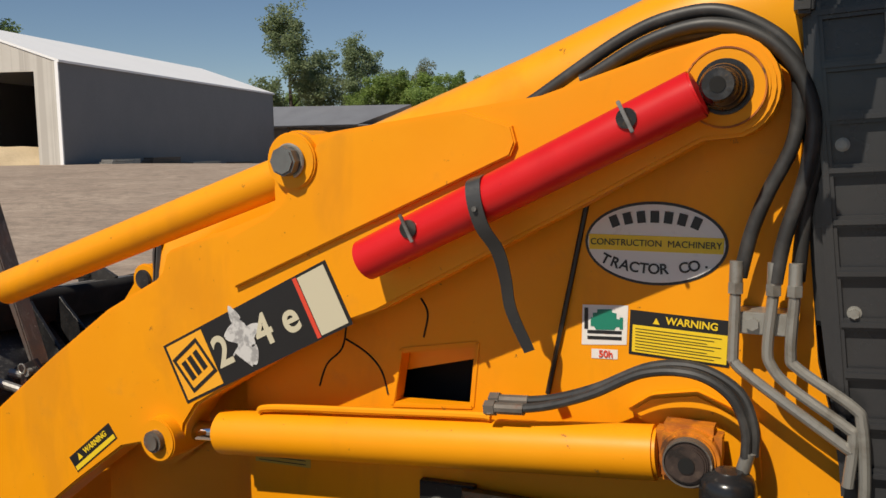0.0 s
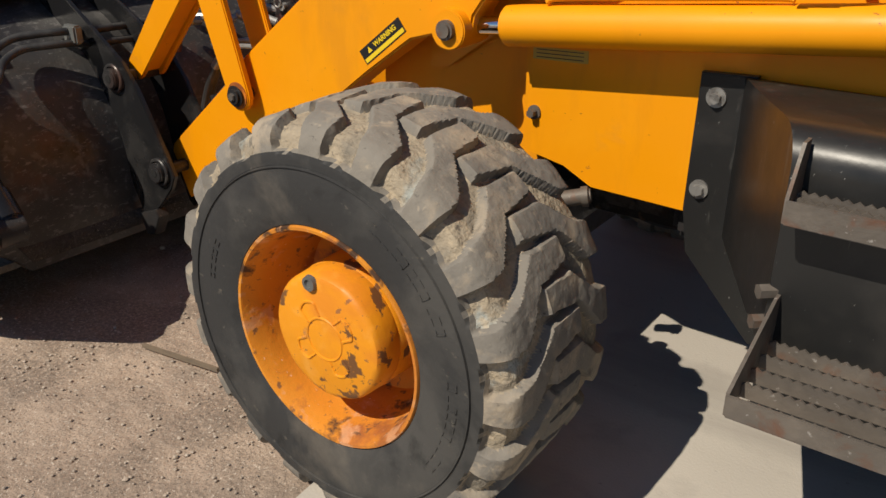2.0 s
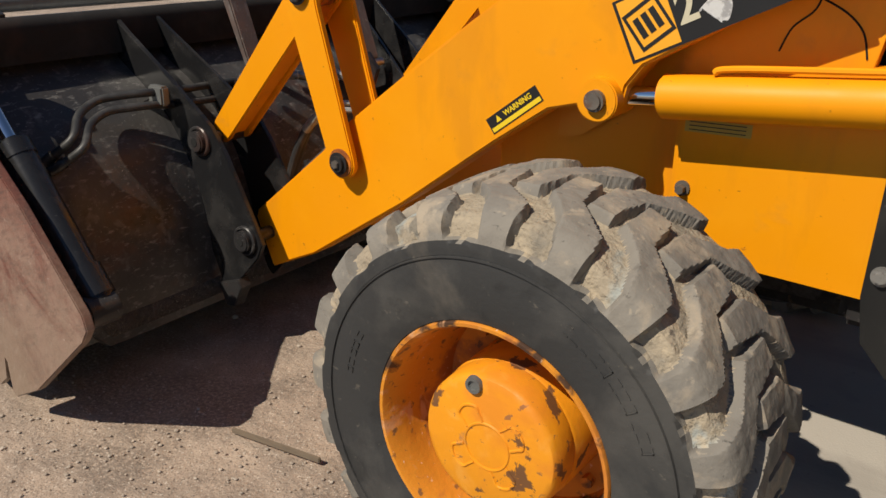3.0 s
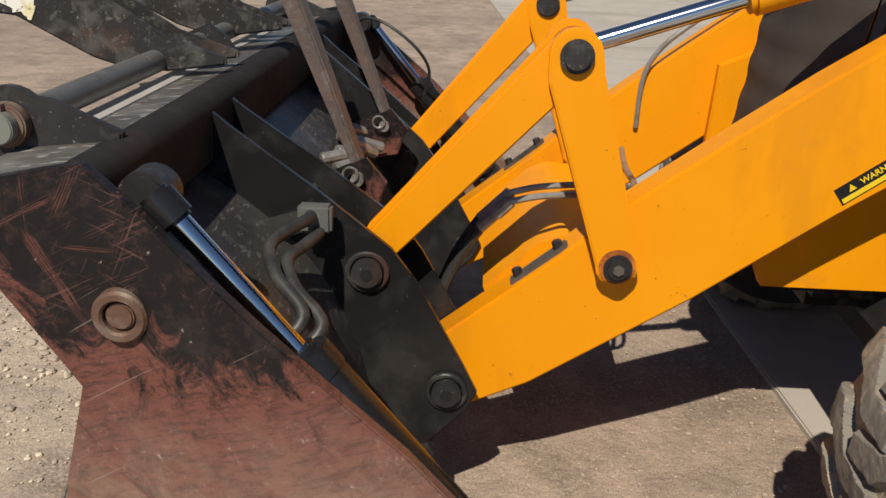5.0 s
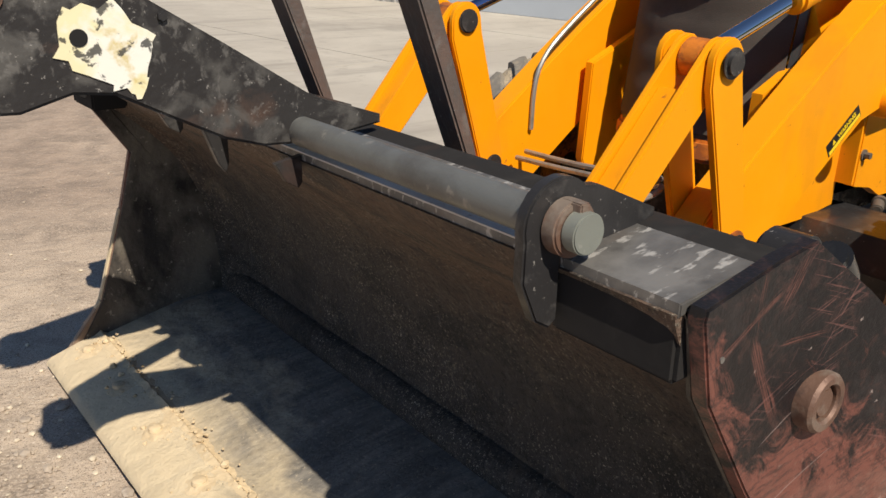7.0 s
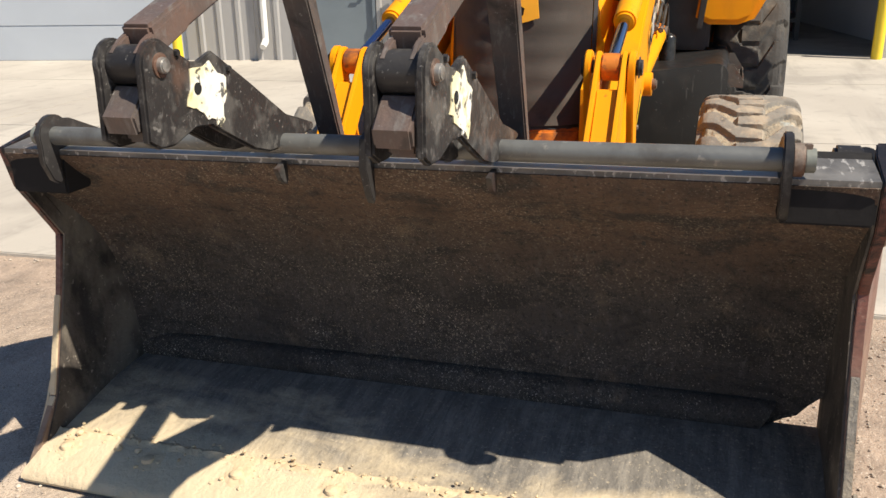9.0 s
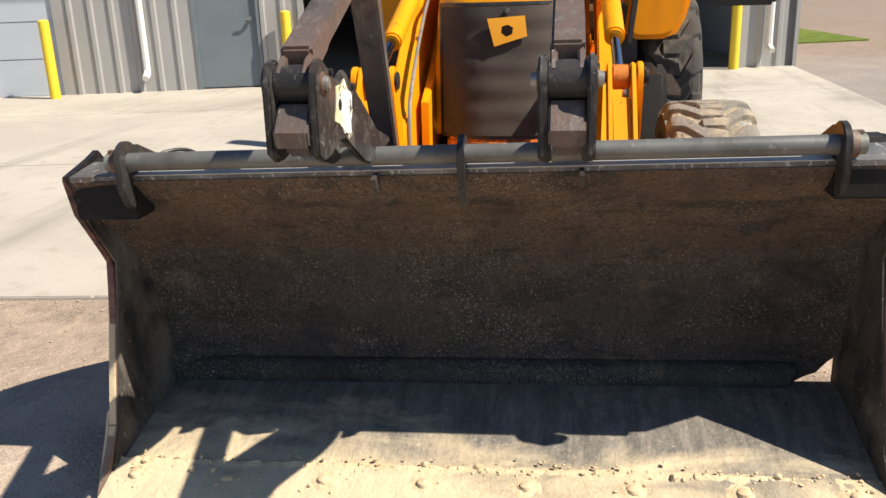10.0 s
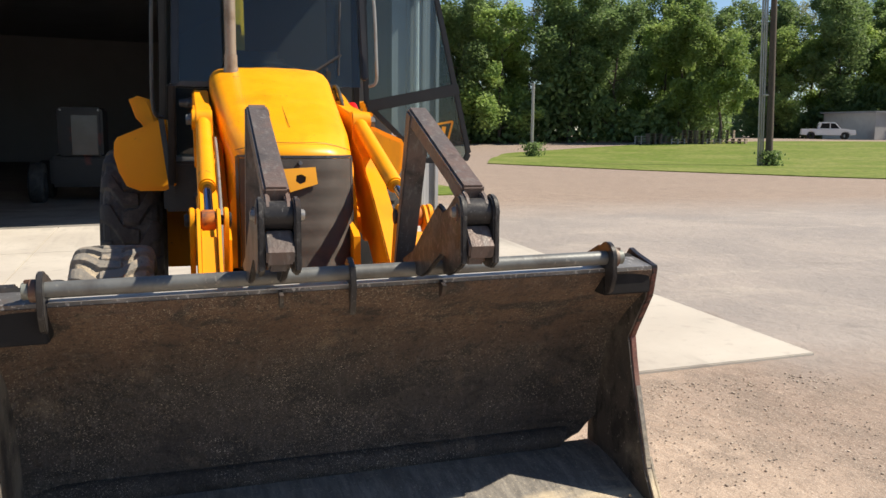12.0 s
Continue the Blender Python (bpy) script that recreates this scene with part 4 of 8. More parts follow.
# a dark machine parked inside the open bay
mach = thing("parked_loader", "dark compact loader parked in the unlit shop bay", "machine", (14.46, 2.60, 0))
part("body", box(-0.46, 0.95, -0.60, 0.60, 0.30, 0.92, 0.06), dark_machine, mach)
part("cab", box(-0.45, 0.8, -0.43, 0.43, 0.9, 1.90, 0.05), dark_machine, mach)
for y in (-0.355, 0.355):
    part("work_lamp", rod((-0.50, y, 1.845), (-0.44, y, 1.845), 0.020, seg=16, bevel=0.006), white_decal, mach, "round pale work lamp")
part("windscreen", box(-0.475, -0.455, -0.33, 0.16, 0.95, 1.74), cab_dark, mach, "bluish cab window")
for sx in (-0.6, 0.6):
    for sy in (-0.8, 0.8):
        part("wheel", lathe([(0.2, -0.14), (0.37, -0.14), (0.40, -0.10), (0.40, 0.10), (0.37, 0.14), (0.2, 0.14)], (sx, sy, 0.40), 32), rubber, mach)
shelf = thing("storage_rack", "dark steel storage rack along the shop's inner wall", "rack", (13.6, -1.6, 0))
for sx in (-0.9, 0.9):
    for sy in (-0.3, 0.3):
        part("upright", box(sx - 0.04, sx + 0.04, sy - 0.04, sy + 0.04, 0, 2.6), dark_machine, shelf)
for z in (0.3, 1.1, 1.9):
    part("shelf", box(-0.95, 0.95, -0.35, 0.35, z, z + 0.06), dark_machine, shelf)

# ---------------------------------------------------------------- far shed
shed = thing("pole_shed", "dark grey pole shed with a white metal roof and tan gable", "shed")
X0, X1, Y0, Y1, ZB, ZE, ZR = -46.4, -34.2, 28.5, 57.05, -0.10, 5.95, 7.95
part("side_wall", box(X1 - 0.15, X1, Y0, Y1, ZB, ZE), shed_wall, shed, "dark grey steel wall")
part("side_wall", box(X0, X0 + 0.15, Y0, Y1, ZB, ZE), shed_wall, shed)
part("back_wall", prism([(X0, ZB), (X1, ZB), (X1, ZE), ((X0 + X1) / 2, ZR), (X0, ZE)], Y1 - 0.15, Y1), shed_wall, shed)
xm = (X0 + X1) / 2
gable = prism([(X0, ZE - 0.55), (X1, ZE - 0.55), (X1, ZE), (xm, ZR), (X0, ZE)], Y0, Y0 + 0.15)
part("gable", gable, shed_trim, shed, "flat tan gable, rib shading drawn as darker upright streaks")
part("gable_post", box(X0, X0 + 1.0, Y0, Y0 + 0.15, ZB, ZE - 0.55), shed_trim, shed)
part("gable_post", box(X1 - 1.3, X1, Y0, Y0 + 0.15, ZB, ZE - 0.55), shed_trim, shed)
part("corner_trim", box(X1 - 0.12, X1 + 0.06, Y0 - 0.06, Y0, ZB, ZE), white_roof, shed)
for s in (-1, 1):
    xe = xm + s * (X1 - xm + 0.12)
    part("roof", prism([(xm, ZR + 0.12), (xe, ZE - 0.02), (xe, ZE - 0.14), (xm, ZR)], Y0 - 0.06, Y1 + 0.1), white_roof, shed, "white sheet-metal roof")
rb = bmesh.new()
for k in range(9):
    box(X0 + 0.2, X1 - 0.2, Y1 - 0.35, Y1 - 0.2, ZB + 0.3 + 0.62 * k, ZB + 0.36 + 0.62 * k, bm=rb)
for k in range(8):
    box(X0 + 0.4 + 1.6 * k, X0 + 0.5 + 1.6 * k, Y1 - 0.4, Y1 - 0.2, ZB, ZE, bm=rb)
part("girt", rb, wood_old, shed, "timber frame seen inside")
SHED = Matrix.Translation((-33.6, 28.5, 0)) @ Matrix.Rotation(radians(15.1), 4, "Z") @ Matrix.Translation((34.2, -28.5, 0))
shed.matrix_basis = SHED

lean = thing("open_shed", "low open-fronted shed with a grey metal roof", "shed")
for k in range(6):
    part("post", box(-56 + k * 3.6 - 0.1, -56 + k * 3.6 + 0.1, 63.9, 64.1, -0.1, 3.4), wood_old, lean)
part("eave_board", slab([(-57, 63.5), (-36.5, 63.5), (-36.5, 72.5), (-57, 72.5)], 3.4, 3.5), grey_roof, lean)
lr = bmesh.new()
va = [lr.verts.new(p) for p in ((-57, 63.4, 3.5), (-37.5, 63.4, 3.5), (-34.5, 68, 5.3), (-57, 68, 5.6), (-57, 72.5, 3.5), (-36.5, 72.5, 3.5))]
lr.faces.new((va[0], va[1], va[2], va[3]))
lr.faces.new((va[3], va[2], va[5], va[4]))
lr.faces.new((va[1], va[5], va[2]))
lr.faces.new((va[0], va[3], va[4]))
lr.faces.new((va[0], va[4], va[5], va[1]))
part("upper_roof", lr, grey_roof, lean, "grey hipped metal roof")
part("back_wall", box(-57, -36.5, 72.3, 72.5, -0.1, 3.4), shed_wall, lean)

random.seed(5)
for k, (x, y, l) in enumerate([(-32.9, 31.5, 2.8), (-33.0, 36, 3.4), (-32.9, 41, 4.0), (-33.0, 47, 3.4), (-32.9, 52, 2.6)]):
    foot = SHED @ Vector((x, y, 0))
    st = thing("timber_stack", "low stack of weathered boards beside the shed wall", "timber", (foot.x, foot.y, rise(foot.x, foot.y) - 0.03), "boards by the shed")
    st.rotation_euler = (0, 0, radians(15.1))
    for j in range(2 + k % 2):
        part("board", box(-0.35 + 0.04 * j, 0.35, -l / 2 + 0.1 * j, l / 2, 0.13 * j, 0.13 * j + 0.11), wood_old if k % 2 else bright_steel, st)
pile = bmesh.new()
bmesh.ops.create_uvsphere(pile, u_segments=40, v_segments=16, radius=1)
for v in pile.verts:
    v.co *= 1 + 0.18 * noise.noise(v.co * 2.0)
pile.transform(Matrix.Translation((-38.9, 28.8, 0.7)) @ Matrix.Diagonal((4.3, 3.0, 1.1, 1)))
tagged(part("sand_pile", pile, dirt_caked), "low tan sand pile in the shed doorway", "sand pile", kind="stuff")

# odds and ends beside the shed
cover = bmesh.new()
bmesh.ops.create_uvsphere(cover, u_segments=28, v_segments=14, radius=1)
for v in cover.verts:
    v.co *= 1 + 0.10 * noise.noise(v.co * 3.0)
cover.transform(Matrix.Translation((-52.3, 34.0, 0.9)) @ Matrix.Diagonal((2.4, 2.6, 2.2, 1)))
tagged(part("tarpaulin", cover, white_roof), "white tarpaulin drawn over a heap beside the shed", "tarpaulin")
mini = thing("yard_tractor", "small yellow tractor parked beside the shed", "tractor", (-49.0, 29.3, rise(-49.0, 29.3) - 0.03))
part("bonnet", box(-1.0, 0.0, -0.4, 0.4, 0.6, 1.25, 0.08), bollard_paint, mini)
part("chassis", box(-1.0, 0.9, -0.3, 0.3, 0.4, 0.65, 0.04), black_plastic, mini)
part("seat", prism([(0.25, 0.75), (0.75, 0.75), (0.85, 1.35), (0.75, 1.35), (0.65, 0.9), (0.25, 0.88)], -0.25, 0.25, 0.03), black_plastic, mini)
for x, r in ((-0.75, 0.36), (0.55, 0.52)):
    for y in (-0.55, 0.55):
        part("wheel", lathe([(0.12, -0.12), (r * 0.9, -0.13), (r, -0.08), (r, 0.08), (r * 0.9, 0.13), (0.12, 0.12)], (x, y, r), 28), rubber, mini)

# ---------------------------------------------------------------- the machine
loader = thing("backhoe_loader", "yellow backhoe loader with a black four-in-one bucket, parked", "backhoe loader")


def sub(name, bm, material, parent, label=""):
    return part(name, bm, material, parent, label)


def wheel(name, cx, cy, cz, R, W, rim_r, lugs, s, label, tread_mat):
    """s: the side it faces along y. Rim mesh with tyre, lugs and hub as its pieces."""
    h = W / 2
    f = s
    prof = [(rim_r * 0.985, 0.50 * h), (rim_r * 1.025, 0.945 * h), (rim_r * 1.012, 0.975 * h), (rim_r * 0.985, 0.972 * h), (rim_r * 0.955, 0.89 * h), (rim_r * 0.930, 0.68 * h), (rim_r * 0.925, 0.44 * h), (rim_r * 0.88, 0.30 * h), (rim_r * 0.84, 0.06 * h), (rim_r * 0.60, 0.0), (rim_r * 0.30, 0.0), (rim_r * 0.30, -0.20 * h), (rim_r * 0.90, -0.6 * h)]
    rim = part("front_wheel" if name == "front" else "rear_wheel", lathe([(r, y * f) for r, y in prof], (cx, cy, cz), 64), rim_paint, loader, label)
    t0 = R - 0.021
    ri = R * 0.806
    tp = [(rim_r * 0.99, 0.80 * h), (rim_r * 1.03, 0.955 * h), (rim_r * 1.12, 0.985 * h), (rim_r * 1.30, 1.0 * h), (R * 0.79, 1.0 * h), (ri, 0.992 * h), (R * 0.86, 0.84 * h), (t0 - 0.016, 0.6 * h), (t0 - 0.014, 0), (t0 - 0.016, -0.6 * h), (R * 0.86, -0.84 * h), (ri, -0.992 * h), (rim_r * 1.35, -0.98 * h), (rim_r * 0.99, -0.64 * h)]
    sub("tyre", lathe([(r, y * f) for r, y in tp], (cx, cy, cz), 96), rubber, rim, "worn black tyre with a dusty tread")
    for rr, out in ((ri - 0.002, 1.014),):
        sub("sidewall_ridge", lathe([(rr - 0.004, 0.95 * h * f), (rr - 0.001, out * h * f), (rr + 0.001, out * h * f), (rr + 0.004, 0.95 * h * f)], (cx, cy, cz), 96), rubber, rim)
    # tread: hooked lugs from either shoulder that interlock over the middle, pockets filled with dust between them
    pitch = 2 * math.pi / lugs
    steps = 40 if tread_mat == tread else 24
    round_ = [(ri + 0.001, 0.993), (R * 0.838, 0.992), (R * 0.868, 0.984), (R * 0.908, 0.965), (R * 0.944, 0.930), (R * 0.972, 0.880), (R * 0.989, 0.800), (R, 0.68), (R + 0.002, 0.40), (R + 0.003, 0.0)]
    run = np.cumsum([0.0] + [math.hypot(b[0] - a[0], (b[1] - a[1]) * h) for a, b in zip(round_, round_[1:])])
    half = np.linspace(0.0, run[-1], 52)
    rad = np.interp(half, run, [p[0] for p in round_])
    out_ = np.interp(half, run, [p[1] for p in round_])
    rad, out_ = np.concatenate((rad, rad[-2::-1])), np.concatenate((out_, -out_[-2::-1]))
    dr, dy = np.gradient(rad), np.gradient(out_ * h)
    size_ = np.hypot(dr, dy)
    nr, ny_ = -dy / size_, dr / size_
    cu = [-0.28, 0.0, 0.25, 0.62, 0.93, 1.0]
    mid_off = [0.66, 0.63, 0.60, 0.08, -0.02, -0.02]
    wu = [-0.28, 0.0, 0.25, 0.42, 0.62, 0.80, 0.93, 1.0]
    half_w = [0.185, 0.205, 0.230, 0.245, 0.285, 0.270, 0.235, 0.220]
    vs, lift = [], []
    total = lugs * steps
    for i in range(total):
        a = 2 * math.pi * i / total
        for k in range(len(rad)):
            u, r = out_[k], rad[k]
            top = 0.0
            for side in (1, -1):
                us = u * side
                if us < -0.30:
                    continue
                ph = a / pitch - np.interp(us, cu, mid_off) - (0.5 if side < 0 else 0.0)
                cell = round(ph)
                ph -= cell
                ph += 0.030 * noise.noise((cell * 3.1, us * 4.0, side * 5.0))
                w = np.interp(us, wu, half_w)
                edge = min((w - ph) / 0.060, (w + ph) / 0.025, (us + 0.26) / 0.05)
                top = max(top, min(max(edge + 0.5, 0.0), 1.0))
            worn = 0.0025 * noise.noise((r * math.cos(a) * 9, u * 2, r * math.sin(a) * 9)) + 0.0015 * noise.noise((r * math.cos(a) * 40, u * 9, r * math.sin(a) * 40))
            pocket = min(max((r - R * 0.868 - R * 0.012 * math.cos(a * lugs)) / (R * 0.014), 0.0), 1.0)
            fill = 0.004 * noise.noise((r * math.cos(a) * 25, u * 6 + 3, r * math.sin(a) * 25))
            down = pocket * (1.0 - top) * (0.021 + fill) - worn * pocket
            rr, yy = r - nr[k] * down, u * h - ny_[k] * down
            vs.append((cx + rr * math.cos(a), cy + yy * f, max(0.002, cz + rr * math.sin(a))))
            lift.append(top if pocket > 0.5 else (1.0 if r > R * 0.860 else 2.0))
    nk = len(rad)
    groups = {"tread_block": [], "tread_floor": [], "tyre_shoulder": []}
    for i in range(total):
        o, q = i * nk, ((i + 1) % total) * nk
        for k in range(nk - 1):
            face = (o + k, q + k, q + k + 1, o + k + 1)
            mean = sum(lift[v] for v in face) / 4
            groups["tyre_shoulder" if mean > 1.2 else "tread_block" if mean > 0.12 else "tread_floor"].append(face)
    for nm, faces in groups.items():
        me = bpy.data.meshes.new(nm)
        used = sorted({v for fc in faces for v in fc})
        at = {v: n_ for n_, v in enumerate(used)}
        me.from_pydata([vs[v] for v in used], [], [[at[v] for v in fc] for fc in faces])
        bm = bmesh.new()
        bm.from_mesh(me)
        bpy.data.meshes.remove(me)
        mat_ = {"tread_block": tread_mat, "tyre_shoulder": rubber, "tread_floor": tread_dust if tread_mat == tread else tread_mat}[nm]
        sub(nm, bm, mat_, rim, {"tread_block": "worn hooked tread lugs", "tread_floor": "dust packed between the lugs", "tyre_shoulder": ""}[nm])
    return rim


FW = (0.086, 0.922, 0.443)
for s in (-1, 1):
    fw = wheel("front", FW[0], s * FW[1], FW[2], 0.466, 0.416, 0.246, 20, s, "orange-yellow steel front wheel, paint worn at its flange", tread)
    c = (FW[0], s * FW[1], FW[2])
    hub = lathe([(0.0, 0.194), (0.128, 0.193), (0.138, 0.189), (0.144, 0.180), (0.147, 0.13), (0.146, 0.125), (0.149, 0.12), (0.151, 0.01), (0.153, -0.03), (0.0, -0.03)], (0, 0, 0), 56, closed=False)
    for v in hub.verts:
        if v.co.y > 0.17:
            v.co.y -= 0.004 * abs(noise.noise((v.co.x * 14, s * 3, v.co.z * 14)))
    hub.transform(Matrix.Translation(c) @ Matrix.Diagonal((1, s, 1, 1)))
    sub("hub_cover", hub, hub_paint, fw, "round yellow hub cover with chipped paint")
    ridge = bmesh.new()
    for k in range(4):
        a = radians(90 * k + 35)
        p = [Vector((math.cos(a + da) * r, 0.193, math.sin(a + da) * r)) for da, r in ((-0.40, 0.052), (-0.33, 0.066), (-0.27, 0.082), (0.0, 0.088), (0.27, 0.082), (0.33, 0.066), (0.40, 0.052))]
        hose([(v.x, v.y, v.z) for v in p], 0.0032, 6, 4, ridge)
    hose([(0.048 * math.cos(q), 0.193, 0.048 * math.sin(q)) for q in np.linspace(0, 2 * math.pi, 25)], 0.0032, 6, 2, ridge)
    ridge.transform(Matrix.Translation(c) @ Matrix.Diagonal((1, s, 1, 1)))
    sub("hub_ridge", ridge, hub_paint, fw)
    plug = lathe([(0.0, 0.195), (0.009, 0.195), (0.010, 0.200), (0.016, 0.200), (0.018, 0.190)], (0, 0, 0), 20, closed=False)
    plug.transform(Matrix.Translation((c[0] - 0.03, c[1], c[2] + 0.122)) @ Matrix.Diagonal((1, s, 1, 1)))
    sub("hub_plug", plug, grey_steel, fw, "grey steel plug")
    for k in range(8):
        a = radians(45 * k)
        nut = rod((c[0] + 0.18 * math.cos(a), c[1] + s * -0.01, c[2] + 0.18 * math.sin(a)), (c[0] + 0.18 * math.cos(a), c[1] + s * 0.025, c[2] + 0.18 * math.sin(a)), 0.013, seg=6)
        sub("wheel_nut", nut, rim_paint, fw)
    random.seed(3)
    for run, rad, high in (((22, 64), 0.336, 0.022), ((-34, 4), 0.336, 0.022), ((152, 172), 0.325, 0.014)):
        a = run[0]
        while a < run[1]:
            wide = random.uniform(0.010, 0.016)
            m_ = Matrix.Translation((FW[0], s * (FW[1] + 0.2080), FW[2])) @ Matrix.Rotation(radians(-a), 4, "Y") @ Matrix.Translation((rad, 0, 0))
            mk = bmesh.new()
            for x0, x1, z0, z1 in ((-high / 2, -high / 2 + 0.002, 0, wide), (high / 2 - 0.002, high / 2, 0, wide), (-high / 2, high / 2, 0, 0.002))[:random.choice((1, 2, 3))]:
                box(x0, x1, -0.0018, 0.0018, z0, z1, 0.0, mk, m_)
            sub("raised_mark", mk, rubber, fw)
            a += random.uniform(3.4, 4.6)
for s in (-1, 1):
    wheel("rear", 2.30, s * 0.93, 0.68, 0.68, 0.43, 0.34, 16, s, "orange-yellow steel rear wheel", tread_dark)

# axle and chassis
part("front_axle", rod((FW[0], -0.85, 0.44), (FW[0], 0.85, 0.44), 0.07), black_steel, loader, "dark greasy front axle")
tr = bmesh.new()
rod((0.30, -0.86, 0.50), (0.30, -0.45, 0.52), 0.022, bm=tr)
rod((0.30, -0.80, 0.50), (0.30, -0.76, 0.50), 0.034, bm=tr)
rod((0.240, -0.40, 0.558), (0.305, -0.372, 0.575), 0.021, seg=18, bevel=0.004, bm=tr)
rod((0.285, -0.385, 0.57), (0.300, -0.378, 0.573), 0.026, seg=18, bm=tr)
part("track_rod", tr, step_steel, loader, "greasy grey steering rod end")
FRAME = [(-0.412, 0.66), (-0.395, 0.62), (-0.05, 0.62), (0.10, 0.655), (0.22, 0.635), (0.30, 0.595), (0.56, 0.590), (1.42, 0.585), (1.42, 1.00), (1.36, 1.03), (1.29, 1.24), (1.235, 1.78), (0.9, 1.63), (0.2, 1.28), (-0.10, 1.12), (-0.40, 0.99)]
for s in (-1, 1):
    y0, y1 = sorted((s * 0.37, s * 0.335))
    if s > 0:
        part("frame_plate", prism(FRAME, y0, y1, 0.004), yellow, loader, "yellow steel frame plate")
    else:
        # window cut through the near plate
        bm = prism([(0.112, 0.655), (0.22, 0.635), (0.30, 0.595), (0.56, 0.590), (1.42, 0.585), (1.42, 1.00), (1.36, 1.03), (1.33, 1.085), (0.655, 1.085), (0.487, 1.077), (0.112, 1.04)], y0, y1, 0.0)
        prism([(-0.412, 0.60), (-0.395, 0.56), (-0.05, 0.56), (0.112, 0.58), (0.112, 1.20), (-0.10, 1.12), (-0.40, 0.99)], y0 + 0.062, y1 + 0.062, 0.0, bm)
        box(0.100, 0.1125, y0 + 0.004, y1 + 0.05, 0.66, 1.19, 0.0, bm)
        prism([(0.112, 1.04), (0.487, 1.077), (0.505, 1.182), (0.56, 1.45), (0.2, 1.28), (0.112, 1.235)], y0, y1, 0.0, bm)
        prism([(0.505, 1.182), (0.667, 1.209), (0.9, 1.63), (0.56, 1.45)], y0, y1, 0.0, bm)
        prism([(0.667, 1.209), (0.655, 1.085), (1.33, 1.085), (1.29, 1.24), (1.235, 1.78), (0.9, 1.63)], y0, y1, 0.0, bm)
        part("frame_plate", bm, yellow, loader, "yellow steel frame plate with a rectangular hatch")
fr = bmesh.new()
for a, b in (((0.480, 1.068), (0.503, 1.190)), ((0.503, 1.190), (0.675, 1.219)), ((0.675, 1.219), (0.662, 1.086)), ((0.662, 1.086), (0.480, 1.068))):
    bar((a[0], -0.370, a[1]), (b[0], -0.370, b[1]), 0.005, 0.008, (0, 1, 0), 0.001, bm=fr)
part("hatch_frame", fr, yellow, loader)
# plain block; the shade inside the engine space is put into its near-black colour
part("engine_block", box(0.0, 1.1, -0.25, 0.25, 0.55, 1.4, 0.03), hole_dark, loader, "plain engine block, near-black for the shade inside the frame")
part("axle_beam", prism([(-0.06, 0.36), (0.20, 0.36), (0.24, 0.46), (0.20, 0.57), (-0.06, 0.57), (-0.10, 0.46)], -0.66, 0.66, 0.02), black_steel, loader, "dark oily axle beam")
part("engine_sump", box(-0.28, 0.95, -0.25, 0.25, 0.47, 0.80, 0.04), grease, loader, "black oily sump")
part("belly_plate", box(0.5, 2.6, -0.33, 0.33, 0.50, 0.75, 0.02), black_steel, loader)
part("cross_frame", box(-0.20, -0.13, -0.268, 0.268, 0.80, 1.0, 0.01), yellow_rust, loader)
sw = bmesh.new()
join(sw, hose([(0.82, -0.373, 1.134), (0.85, -0.376, 1.28), (0.893, -0.373, 1.50)], 0.005, 6, 6))
part("panel_seam", sw, black_decal, loader)
for pts in ([(0.40, 1.285), (0.375, 1.24), (0.36, 1.18), (0.32, 1.14), (0.30, 1.09)], [(0.37, 1.20), (0.42, 1.175), (0.455, 1.14), (0.47, 1.09)], [(0.55, 1.30), (0.565, 1.27), (0.555, 1.22)]):
    part("paint_crack", hose([(x, -0.3705, z) for x, z in pts], 0.0022, 5, 5), hole_dark, loader, "dark crack in the paint")
cb = rod((0.131, -0.395, 0.759), (0.131, -0.36, 0.759), 0.011, seg=6)
rod((0.131, -0.375, 0.759), (0.131, -0.37, 0.759), 0.018, bm=cb)
part("frame_bolt", cb, step_steel, loader, "rusty bolt")

# bonnet: a smooth loft from the grille back to the cab


def nose(bm):
    """Bow the front: swept back towards its sides and leaning back a little at the top."""
    for v in bm.verts:
        f = min(max(-v.co.x / 0.36, 0.0), 1.0)
        v.co.x += f * (0.085 * (min(abs(v.co.y), 0.33) / 0.26) ** 3 + 0.020 + 0.12 * (v.co.z - 1.284))
    return bm


bm = bmesh.new()
rows = []
for x, zt, w, zs in ((-0.364, 1.398, 0.308, 0.82), (-0.358, 1.424, 0.313, 0.82), (-0.325, 1.450, 0.317, 0.82), (-0.26, 1.474, 0.320, 0.83), (-0.1, 1.516, 0.326, 0.9), (0.1, 1.568, 0.338, 1.0), (0.35, 1.652, 0.350, 1.10), (0.75, 1.790, 0.370, 1.2), (1.02, 1.895, 0.384, 1.25), (1.12, 1.922, 0.386, 1.25), (1.24, 1.938, 0.384, 1.25), (1.27, 1.922, 0.378, 1.25)):
    r = 0.12 if x < 0 else 0.09
    sec = [(-0.33, zs), (-0.33, zt - 0.25), (-w, zt - 0.18)] + [(-w + r - r * math.cos(radians(a)), zt - r * 0.9 + r * 0.9 * math.sin(radians(a)) - 0.012) for a in (0, 25, 50, 75)] + [(-w * 0.5, zt - 0.003), (0, zt)]
    sec = sec + [(-y, z) for y, z in sec[-2::-1]]
    rows.append([bm.verts.new((x, y, z)) for y, z in sec])
for a, b in zip(rows, rows[1:]):
    for i in range(len(a) - 1):
        bm.faces.new((a[i], a[i + 1], b[i + 1], b[i]))
bm.faces.new(rows[0])
bm.faces.new(rows[-1])
